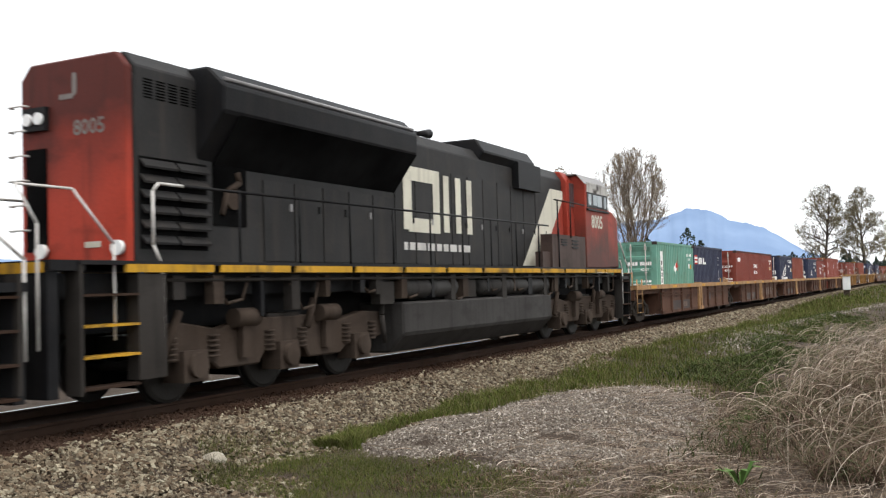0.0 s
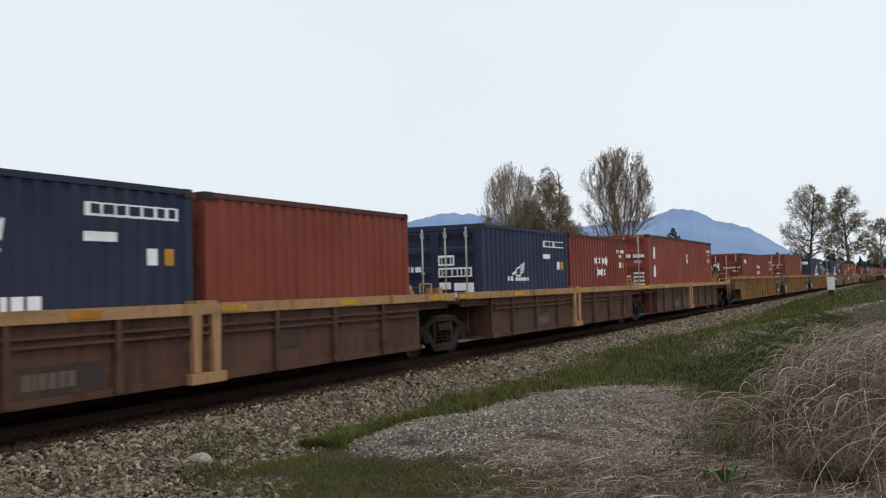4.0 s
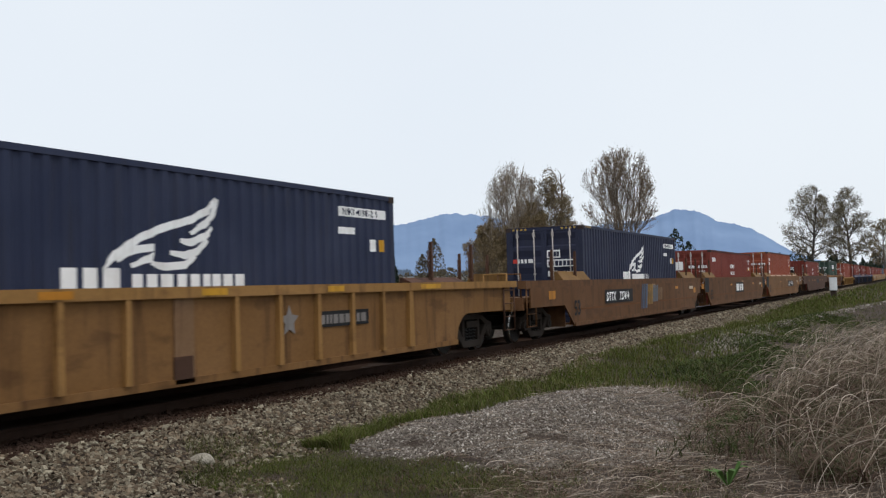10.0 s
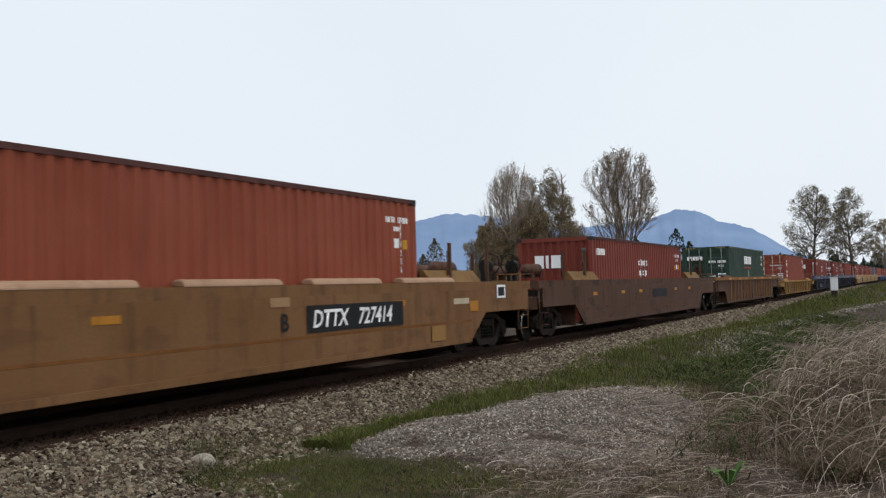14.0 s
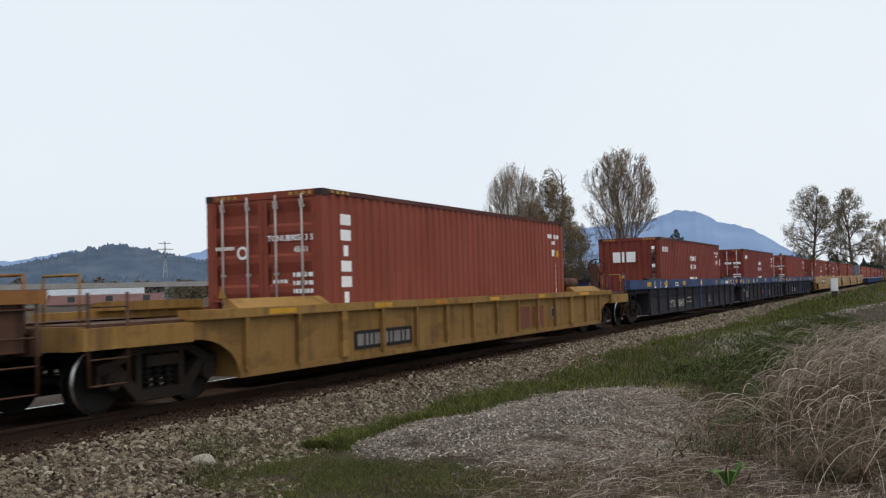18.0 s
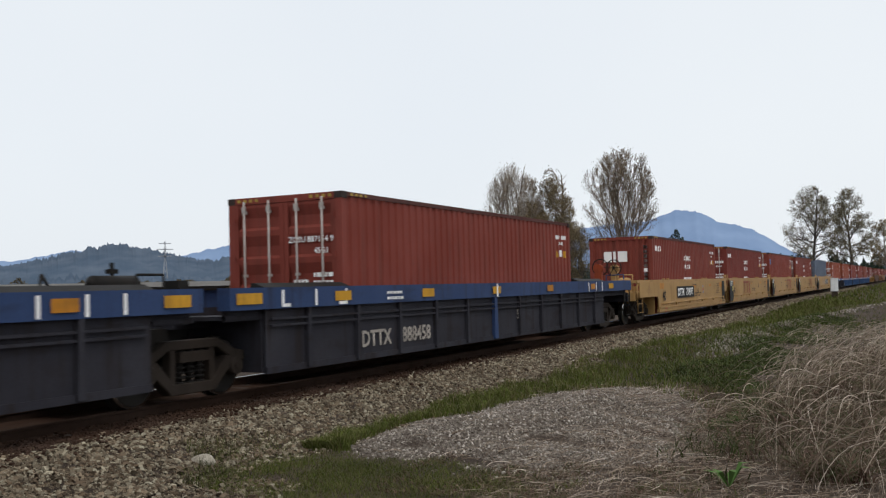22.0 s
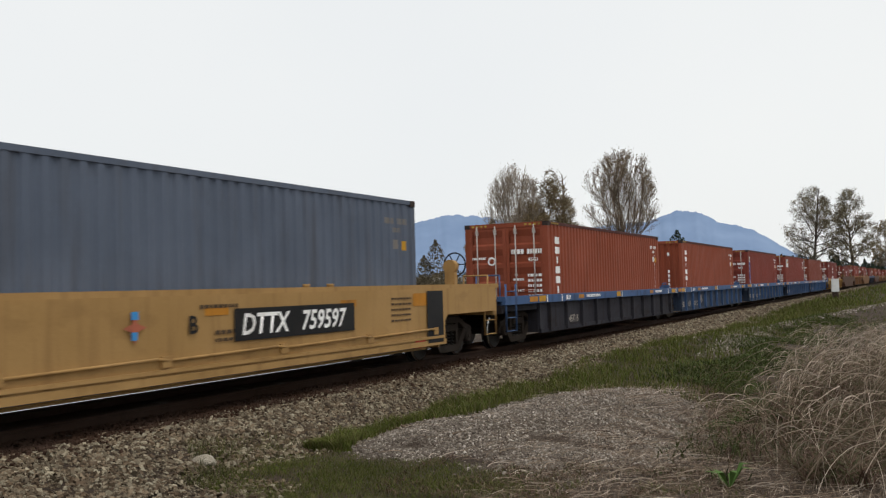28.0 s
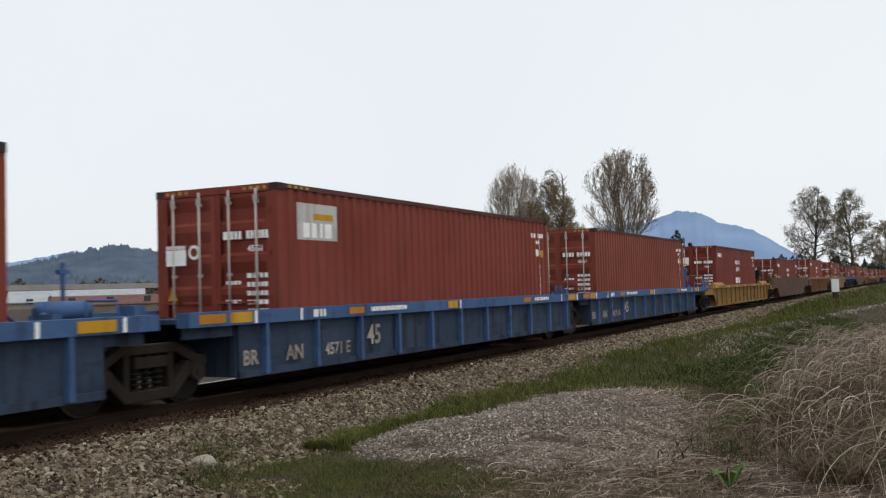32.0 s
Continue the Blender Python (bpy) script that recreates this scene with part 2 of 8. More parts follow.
def on_folds(me, a, length):
    """The same mark, cut and bent so that it lies on the folded side wall."""
    cuts, offs = folds(0.11, length - 0.11, 0.278, 0.03)
    bm = bmesh.new()
    bm.from_mesh(me)
    bmesh.ops.triangulate(bm, faces=bm.faces[:])
    lo, hi = min(v.co.x for v in bm.verts) + a, max(v.co.x for v in bm.verts) + a
    for c in cuts:
        if lo < c < hi:
            bmesh.ops.bisect_plane(bm, geom=bm.verts[:] + bm.edges[:] + bm.faces[:], plane_co=(c - a, 0, 0), plane_no=(1, 0, 0), dist=1e-6)
    for v in bm.verts:
        v.co.y += float(np.interp(v.co.x + a, cuts, offs))
    return mesh_of(bm, me.name)


def mark(parent, face, a, z, me, mat, name="marking", side=-1.219, front=0.0, proud=0.006, label=""):
    """A painted mark: on the near side at x = a, or on the front end at y = -a (a grows towards the near corner)."""
    if face == "s" and side == -1.219 and z < FOLD_TOP and "length" in parent and parent["place"] < 545:
        return piece(name, on_folds(me, a, parent["length"]), mat, parent, (a, -1.211 + 0.003 - proud, z), label)
    if face == "s":
        return piece(name, me, mat, parent, (a, side - proud, z), label)
    return piece(name, me, mat, parent, (front - proud, -a, z), label, ON_FRONT)


# ---- shipping containers ----
CW = 2.438
SHAPES = {}


def strip_mesh(name, cuts, offs, lo, hi, put):
    """A folded sheet: put(c, o, e) gives the point at cut c, depth o, edge e."""
    bm = bmesh.new()
    rows = [(bm.verts.new(put(c, o, lo)), bm.verts.new(put(c, o, hi))) for c, o in zip(cuts, offs)]
    for (a, b), (c, d) in zip(rows, rows[1:]):
        bm.faces.new((a, c, d, b))
    return mesh_of(bm, name)


def folds(start, end, pitch, depth, flat=0.36, slope=0.14):
    cuts, offs, x = [start], [0.0], start
    count = max(1, round((end - start) / pitch))
    p = (end - start) / count
    for k in range(count):
        a = start + k * p
        for f, o in ((flat / 2, 0), (flat / 2 + slope, depth), (1 - flat / 2 - slope, depth), (1 - flat / 2, 0)):
            cuts.append(a + f * p), offs.append(o)
    cuts.append(end), offs.append(0.0)
    return cuts, offs


def container_shapes(L, H):
    if (L, H) in SHAPES:
        return SHAPES[L, H]
    s, h = {}, CW / 2
    c, o = folds(0.11, L - 0.11, 0.278, 0.03)
    s["near"] = strip_mesh("side_panel", c, o, 0.15, H - 0.07, lambda a, d, e: (a, -h + 0.008 + d, e))
    s["far"] = strip_mesh("side_panel", c[::-1], o[::-1], 0.15, H - 0.07, lambda a, d, e: (a, h - 0.008 - d, e))
    c, o = folds(-h + 0.1, h - 0.1, 0.25, 0.045)
    s["front"] = strip_mesh("end_panel", c[::-1], o[::-1], 0.15, H - 0.09, lambda a, d, e: (0.015 + d, a, e))
    s["rear"] = strip_mesh("end_panel", c, o, 0.15, H - 0.09, lambda a, d, e: (L - 0.015 - d, a, e))
    c, o = folds(0.1, L - 0.1, 0.21, 0.02)
    s["roof"] = strip_mesh("roof", c, o, -h + 0.05, h - 0.05, lambda a, d, e: (a, e, H - 0.018 - d))
    b = bmesh.new()
    for y in (-h, h - 0.06):
        box(b, 0.16, L - 0.16, y, y + 0.06, 0.0, 0.16)
    for k in range(int(L / 0.6)):
        box(b, 0.3 + k * 0.6, 0.36 + k * 0.6, -h + 0.06, h - 0.06, 0.02, 0.14)
    box(b, 0.02, L - 0.02, -h + 0.06, h - 0.06, 0.14, 0.16)
    s["base"] = mesh_of(b, "base_frame")
    s["rail"] = mesh_of(box(bmesh.new(), 0.16, L - 0.16, -0.03, 0.03, H - 0.08, H), "top_rail", 0.008)
    s["header"] = mesh_of(box(bmesh.new(), -0.03, 0.05, -h + 0.12, h - 0.12, H - 0.12, H), "header", 0.008)
    s["sill"] = mesh_of(box(bmesh.new(), -0.03, 0.05, -h + 0.12, h - 0.12, 0, 0.15), "sill", 0.008)
    s["post"] = mesh_of(prism(bmesh.new(), ((-0.0, -0.07), (0.0, 0.06), (0.1, 0.06), (0.1, 0.03), (0.15, 0.03), (0.15, -0.07)), "z", 0.11, H - 0.11), "corner_post")
    s["casting"] = mesh_of(box(bmesh.new(), 0, 0.178, -0.081, 0.081, 0, 0.118), "corner_casting", 0.012)
    # a door leaf, with pressed recesses, hinged at its outer edge
    zs, os = [0.16], [0.0]
    n = 5
    ph = (H - 0.32) / n
    for k in range(n):
        a = 0.18 + k * ph
        for f, q in ((0.1, 0), (0.2, 0.05), (0.55, 0.05), (0.9, 0.0)):
            zs.append(a + f * ph), os.append(q)
    zs.append(H - 0.13), os.append(0)
    b = bmesh.new()
    w = h - 0.13
    box(b, 0.0, 0.03, 0.0, 0.09, 0.16, H - 0.13)
    box(b, 0.0, 0.03, w - 0.09, w, 0.16, H - 0.13)
    rows = [(b.verts.new((0.012 + q, 0.09, z)), b.verts.new((0.012 + q, w - 0.09, z))) for z, q in zip(zs, os)]
    for (p0, p1), (q0, q1) in zip(rows, rows[1:]):
        b.faces.new((p0, q0, q1, p1))
    s["door"] = mesh_of(b, "door")
    b = tube(bmesh.new(), (-0.035, 0, 0.06), (-0.035, 0, H - 0.07), 0.019, 8)
    for z in (0.1, 0.75, 1.45, H - 0.3):
        box(b, -0.045, 0.004, -0.04, 0.04, z, z + 0.05)
    box(b, -0.056, -0.03, -0.04, 0.04, H - 0.26, H - 0.17)
    s["rod"] = mesh_of(b, "locking_rod")
    b = box(bmesh.new(), -0.05, -0.03, -0.3, 0.03, 0, 0.035)
    s["handle"] = mesh_of(b, "handle", 0.006)
    b = box(bmesh.new(), -0.02, 0.012, -0.02, 0.02, 0, 0.1)
    s["hinge"] = mesh_of(b, "hinge")
    SHAPES[L, H] = s
    return s


casting_dark = paint("grimy_casting", (0.035, 0.026, 0.024), (0.09, 0.06, 0.045), 0.6, 0.7)
hazard = paint("worn_hazard_yellow", (0.42, 0.28, 0.06), (0.1, 0.06, 0.03), 0.9, 0.6, bump=0)
TRAIN = []  # (thing, its place along the train, height, sway)
FLOOR = 0.32


def container(u, col, label, L=12.192, H=2.896, doors=True, rods=None, z=FLOOR):
    s = container_shapes(L, H)
    rods = rods or rod_grey
    c = thing("shipping_container", label, "container", "containers on the train")
    h = CW / 2
    roof = piece("roof", s["roof"], col, c)
    piece("base_frame", s["base"], col, c)
    piece("side_panel", s["near"], col, c)
    piece("side_panel", s["far"], col, c)
    piece("end_panel", s["rear"], col, c)
    for y in (-h + 0.03, h - 0.03):
        piece("top_rail", s["rail"], col if col in (sea_green, dark_green, navy, navy_b, slate) else dark_rail, c, (0, y, 0))
    for x in (0.03, L - 0.05):
        piece("header", s["header"], col, c, (x, 0, 0))
        piece("sill", s["sill"], col, c, (x, 0, 0))
    for x, t in ((0, 0), (L, 180)):
        for y in (-h + 0.07, h - 0.07):
            flip = Matrix.Rotation(radians(t), 4, "Z") @ Matrix.Diagonal((1, -1 if (y > 0) != (t > 0) else 1, 1, 1))
            piece("corner_post", s["post"], col, c, (x, y, 0), "", flip)
            for zc in (0, H - 0.116):
                piece("corner_casting", s["casting"], casting_dark if zc else col, c, (x - 0.002 if t == 0 else x - 0.176, y + (-0.002 if y < 0 else 0.002), zc - (0.002 if zc == 0 else 0)))
    if doors:
        for y in (-h + 0.125, 0.005):
            d = piece("door", s["door"], col, c, (0.0, y, 0))
            for yr in (0.26, 0.8) if y < 0 else (0.3, 0.84):
                r = piece("locking_rod", s["rod"], rods, d, (0, yr, 0))
            piece("handle", s["handle"], col, d, (0, 0.6, 1.02))
            piece("handle", s["handle"], col, d, (0, 1.06, 1.02))
            for k in range(4):
                piece("hinge", s["hinge"], col, d, (0, 0.02 if y < 0 else CW / 2 - 0.15, 0.35 + k * (H - 0.8) / 3))
    else:
        piece("end_panel", s["front"], col, c)
    if H > 2.8:
        # yellow hazard strokes of a high container, at the upper corners
        for q in range(4):
            for e in (-1, 1):
                mark(c, "f", e * (h - 0.24 - q * 0.13) - 0.03, H - 0.085, shape("bar", 0.07, 0.055), hazard, "hazard_stripe")
            mark(c, "s", 0.3 + q * 0.16, H - 0.065, shape("bar", 0.09, 0.045), hazard, "hazard_stripe")
    c["length"], c["tall"], c["place"] = L, H, u
    TRAIN.append((c, u, z))
    return c


READ = {356.11: ("ZCSU", "887154 9"), 119.84: ("ZCSU", "267548 4"), 293.22: ("TCNU", "890513 5"), 139.5: ("TCLU", "956353 3"), 50.86: ("ZCSU", "272218 5")}


def codes(c, seed, mat=None, door=True):
    """The usual small lettering: owner's code on the door and at the rear of the side, weights in short lines."""
    mat = mat or white_mark
    L, H = c["length"], c["tall"]
    z = H - 0.86
    if door and c["place"] in READ:
        owner, number = READ[c["place"]]
        mark(c, "f", 0.1, z, text_of(owner, 0.1), mat, "code")
        mark(c, "f", 0.5, z, text_of(number, 0.1), mat, "code")
    elif door:
        mark(c, "f", 0.16, z, shape("word", 0.36, 0.13, 4, seed), mat, "code")
        mark(c, "f", 0.62, z, shape("word", 0.42, 0.13, 6, seed + 1), mat, "code")
    if door:
        mark(c, "f", 0.64, z - 0.2, text_of("45G1" if H > 2.8 else "42G1", 0.095), mat, "code")
        for k in range(5):
            mark(c, "f", 0.62, z - 0.62 - k * 0.14, shape("word", 0.4, 0.075, 4 + k % 3, seed + k), mat, "weight_line")
            if k % 2 == 0:
                mark(c, "f", 0.2, z - 0.72 - k * 0.15, shape("word", 0.3, 0.06, 4, seed + k + 3), mat, "weight_line")
    mark(c, "s", L - 1.2, z + 0.38, shape("word", 0.4, 0.11, 4, seed + 5), mat, "code")
    mark(c, "s", L - 0.72, z + 0.38, shape("word", 0.38, 0.11, 6, seed + 6), mat, "code")
    mark(c, "s", L - 0.86, z + 0.22, shape("word", 0.27, 0.09, 4, seed + 7), mat, "code")
    mark(c, "s", L - 0.84, z - 0.1, shape("bar", 0.14, 0.18), mat, "label_plate")
    mark(c, "s", L - 0.5, z - 0.12, shape("bar", 0.13, 0.18), yellow_mark, "label_plate")


def upright(c, face, a, z, h, count, seed, mat, w=0.06):
    """A column of small blocks, for lettering that runs down."""
    rnd = random.Random(seed)
    step = h / count
    bm = bmesh.new()
    for k in range(count):
        if rnd.random() < 0.9:
            b = step * 0.74
            z0 = -(k + 1) * step
            bm.faces.new([bm.verts.new(p) for p in ((0, 0, z0), (w, 0, z0), (w, 0, z0 + b), (0, 0, z0 + b))])
    return mark(c, face, a, z, mesh_of(bm, "lettering"), mat, "lettering")


def stars(c, seed, x=5.5):
    """A firm's sign: seven white six-pointed stars over a row of white blocks."""
    z = c["tall"] - 1.12
    for k in range(4):
        mark(c, "s", x + k * 0.36, z + 0.36, shape("star", 0.17), white_mark, "sign_star")
    for k in range(3):
        mark(c, "s", x + 0.18 + k * 0.36, z, shape("star", 0.17), white_mark, "sign_star")
    mark(c, "s", x - 0.17, z - 0.75, shape("word", 1.4, 0.3, 4, seed), white_mark, "sign_block")


def star_line(u, seed, H, doors, label, sign=True, side_stars=True, wear=None):
    c = container(u, wear or oxide[seed % 3], label, 12.192, H, doors)
    codes(c, seed, door=doors)
    if sign:
        zt = H - 0.94
        for k, (x, w) in enumerate(((-1.0, 0.3), (-0.64, 0.1), (-0.46, 0.36))):
            mark(c, "f", x + (0 if doors else 0.35), zt, shape("bar", w, 0.4), white_mark, "sign_block")
        mark(c, "f", -0.62 if doors else -0.35, zt - 0.62, shape("tri", 0.2, 0.22), yellow_mark, "warning_triangle")
    if side_stars:
        stars(c, seed)
        mark(c, "s", 0.42, H - 0.56, shape("word", 1.0, 0.2, 9, seed + 2), white_mark, "lettering")
    if not doors:
        upright(c, "f", 0.88, H - 0.3, 1.9, 11, seed, white_mark, 0.13)
        upright(c, "f", 0.88, H - 0.3, 1.9, 11, seed + 1, white_mark, 0.13)
    mark(c, "s", 11.06, H - 0.98, shape("tri", 0.18, 0.2), yellow_mark, "warning_triangle")
    return c


# top rails of the red containers, darker than their walls
dark_rail = paint("dark_top_rail", (0.1, 0.042, 0.036), (0.04, 0.028, 0.026), 0.7, 0.8)
faded_red = paint("faded_red_paint", (0.222, 0.054, 0.038), (0.09, 0.04, 0.03), 0.45, blots=0.12)
oxide = [paint("oxide_red_paint", (0.187, 0.042, 0.0295), (0.06, 0.03, 0.024), 0.45, blots=0.12), paint("dull_red_paint", (0.166, 0.0345, 0.0265), (0.06, 0.03, 0.024), 0.45, blots=0.12),
         paint("brick_red_paint", (0.2, 0.043, 0.03), (0.07, 0.034, 0.026), 0.45, blots=0.12)]
orange_red = paint("orange_red_paint", (0.255, 0.064, 0.034), (0.12, 0.042, 0.026), 0.45, blots=0.12)
rust_red = paint("rust_red_paint", (0.2, 0.05, 0.031), (0.075, 0.038, 0.028), 0.45, blots=0.12)
tan_red = paint("tan_red_paint", (0.235, 0.058, 0.036), (0.1, 0.046, 0.032), 0.45, blots=0.12)
sea_green = paint("sea_green_paint", (0.125, 0.29, 0.225), (0.12, 0.11, 0.07), 0.5)
dark_green = paint("dark_green_paint", (0.034, 0.058, 0.043), (0.045, 0.05, 0.042), 0.5, blots=0.15)
navy = paint("navy_blue_paint", (0.029, 0.033, 0.06), (0.036, 0.034, 0.04), 0.4, blots=0.15)
navy_b = paint("faded_navy_paint", (0.03, 0.037, 0.07), (0.036, 0.034, 0.04), 0.45, blots=0.15)
slate = paint("slate_blue_paint", (0.1, 0.122, 0.165), (0.07, 0.062, 0.058), 0.45, blots=0.15)
chestnut = paint("chestnut_paint", (0.14, 0.04, 0.025), (0.06, 0.03, 0.022), 0.5)


# ---- well cars ----
SPIN = []  # (wheelset, its place along the train)
CAR = {}


def car_shapes():
    if CAR:
        return CAR
    # cast side frame of a freight truck, seen from the side
    b = bmesh.new()
    for pts in (((-1.12, 0.5), (-1.12, 0.64), (-0.9, 0.68), (-0.52, 0.86), (0.52, 0.86), (0.9, 0.68), (1.12, 0.64), (1.12, 0.5), (0.86, 0.54), (0.5, 0.73), (-0.5, 0.73), (-0.86, 0.54)), ((-0.46, 0.12), (-0.5, 0.2), (-0.4, 0.27), (0.4, 0.27), (0.5, 0.2), (0.46, 0.12))):
        prism(b, pts, "y", -0.1, 0.08)
    for s in (-1, 1):
        prism(b, ((s * 0.92, 0.53), (s * 0.72, 0.6), (s * 0.36, 0.24), (s * 0.46, 0.13)), "y", -0.1, 0.08)
        box(b, s * 0.4 - 0.055, s * 0.4 + 0.055, -0.085, 0.07, 0.2, 0.76)
        box(b, s * 1.07 - 0.05, s * 1.07 + 0.05, -0.07, 0.07, 0.36, 0.55)
        box(b, s * 0.72 - 0.045, s * 0.72 + 0.045, -0.07, 0.07, 0.4, 0.56)
        tube(b, (s * 0.89, -0.15, 0.43), (s * 0.89, 0.05, 0.43), 0.125, 14)
        tube(b, (s * 0.89, -0.17, 0.43), (s * 0.89, -0.14, 0.43), 0.06, 8)
    box(b, -0.3, 0.3, -0.12, 0.05, 0.56, 0.7)
    CAR["frame"] = mesh_of(b, "side_frame", 0.012)
    b = bmesh.new()
    for s in (-0.2, 0, 0.2):
        for k in range(7):
            tube(b, (s, 0, 0.26 + k * 0.07), (s, 0, 0.29 + k * 0.07), 0.085, 10)
        tube(b, (s, 0, 0.24), (s, 0, 0.74), 0.05, 8)
    CAR["spring"] = mesh_of(b, "spring_nest")
    b = box(bmesh.new(), -0.2, 0.2, -0.9, 0.9, 0.5, 0.72)
    box(b, -0.6, 0.6, -0.3, 0.3, 0.55, 0.7)
    tube(b, (0, 0, 0.7), (0, 0, 0.95), 0.3, 14)
    CAR["bolster"] = mesh_of(b, "truck", 0.02)
    for r, name in ((0.42, "wheelset"), (0.5, "big_wheelset")):
        b = tube(bmesh.new(), (0, -0.95, 0), (0, 0.95, 0), 0.075, 10)
        for s in (-1, 1):
            y0 = s * 0.7
            tube(b, (0, y0, 0), (0, y0 + s * 0.11, 0), r, 32)
            tube(b, (0, y0 - s * 0.03, 0), (0, y0, 0), r + 0.03, 32)
            tube(b, (0, y0 + s * 0.11, 0), (0, y0 + s * 0.125, 0), r, 32, r - 0.05)
            tube(b, (0, y0 + s * 0.12, 0), (0, y0 + s * 0.17, 0), 0.14, 14)
            for k in range(6):
                a = math.tau * k / 6
                tube(b, (0.25 * math.cos(a), y0 + s * 0.12, 0.25 * math.sin(a)), (0.25 * math.cos(a), y0 + s * 0.13, 0.25 * math.sin(a)), 0.03, 6)
        CAR[name] = mesh_of(b, "wheelset")
        b = bmesh.new()
        for s in (-1,):
            y0 = s * 0.81
            n = 32
            ring = [[b.verts.new((q * math.cos(k * math.tau / n), y0 + s * w, q * math.sin(k * math.tau / n))) for k in range(n)] for q, w in ((r + 0.002, 0.0), (r - 0.03, 0.01))]
            for k in range(n):
                b.faces.new((ring[0][k], ring[0][(k + 1) % n], ring[1][(k + 1) % n], ring[1][k]))
        CAR["rim" + name] = mesh_of(b, "rim")
    b = prism(bmesh.new(), ((-0.05, 0), (0.05, 0), (0.035, 1), (-0.035, 1)), "y", -0.11, 0.0)
    CAR["rib"] = mesh_of(b, "rib")
    b = bmesh.new()
    for s in (-0.21, 0.21):
        tube(b, (s, 0, 0), (s, 0, 1.3), 0.018, 6)
    for k in range(4):
        tube(b, (-0.21, 0, 0.02 + k * 0.36), (0.21, 0, 0.02 + k * 0.36), 0.014, 6)
    CAR["ladder"] = mesh_of(b, "ladder")
    b = bmesh.new()
    box(b, -0.035, 0.035, -0.03, 0.03, 0, 0.84)
    pipe(b, ((-0.035, 0, 0.66), (-0.13, 0, 0.66), (-0.13, 0, 0.12), (-0.035, 0, 0.08)), 0.012, 5)
    CAR["stake"] = mesh_of(b, "stake")
    b = torus(bmesh.new(), (0, 0, 0), 0.27, 0.018, "x", 22)
    for k in range(6):
        a = math.tau * k / 6
        tube(b, (0, 0, 0), (0, 0.27 * math.cos(a), 0.27 * math.sin(a)), 0.012, 5)
    tube(b, (-0.04, 0, 0), (0.16, 0, 0), 0.05, 10)
    CAR["brake_wheel"] = mesh_of(b, "brake_wheel")
    b = tube(bmesh.new(), (-0.04, 0, 0.12), (0.14, 0, 0.12), 0.16, 18)
    tube(b, (0.14, 0, 0.12), (0.22, 0, 0.12), 0.16, 18, 0.07)
    box(b, -0.03, 0.12, -0.12, 0.12, -0.3, 0.0)
    CAR["brake_box"] = mesh_of(b, "brake_gear", 0.01)
    b = tube(bmesh.new(), (-0.42, 0, 0), (0.42, 0, 0), 0.17, 16)
    for s in (-1, 1):
        tube(b, (s * 0.42, 0, 0), (s * 0.49, 0, 0), 0.17, 16, 0.06)
        box(b, s * 0.28 - 0.03, s * 0.28 + 0.03, -0.18, 0.18, -0.22, -0.1)
    CAR["reservoir"] = mesh_of(b, "air_reservoir")
    b = box(bmesh.new(), 0, 0.75, -0.16, 0.16, -0.13, 0.13)
    prism(b, ((0.75, -0.2), (0.75, 0.18), (0.95, 0.2), (1.05, 0.08), (0.98, 0.0), (1.04, -0.1), (0.95, -0.22)), "z", -0.15, 0.15)
    pipe(b, ((0.3, 0.3, -0.1), (0.6, 0.32, -0.35), (0.95, 0.26, -0.4)), 0.03, 6)
    CAR["coupler"] = mesh_of(b, "coupler", 0.015)
    return CAR


def truck(parent, u0, x, colour=None):
    s = car_shapes()
    t = piece("truck", s["bolster"], steel, parent, (x, 0, 0), "dark cast-steel wheel truck")
    for y in (-0.98, 0.98):
        piece("side_frame", s["frame"], truck_grey, t, (0, y, 0), "", Matrix.Diagonal((1, 1 if y < 0 else -1, 1, 1)))
        piece("spring_nest", s["spring"], steel, t, (0, y, 0))
    for dx in (-0.89, 0.89):
        w = piece("wheelset", s["wheelset"], wheel_steel, t, (dx, 0, 0.42))
        SPIN.append((w, u0 + x + dx, Vector((dx, 0, 0.42)), 0.42))
        for y in (-1, 1):
            piece("rim", s["rimwheelset"], tread_steel, w, (0, 0, 0), "polished steel rim", Matrix.Diagonal((1, -y, 1, 1)))
    return t


truck_grey = paint("grimy_truck", (0.031, 0.0235, 0.0185), (0.014, 0.011, 0.009), 0.6, 0.85)


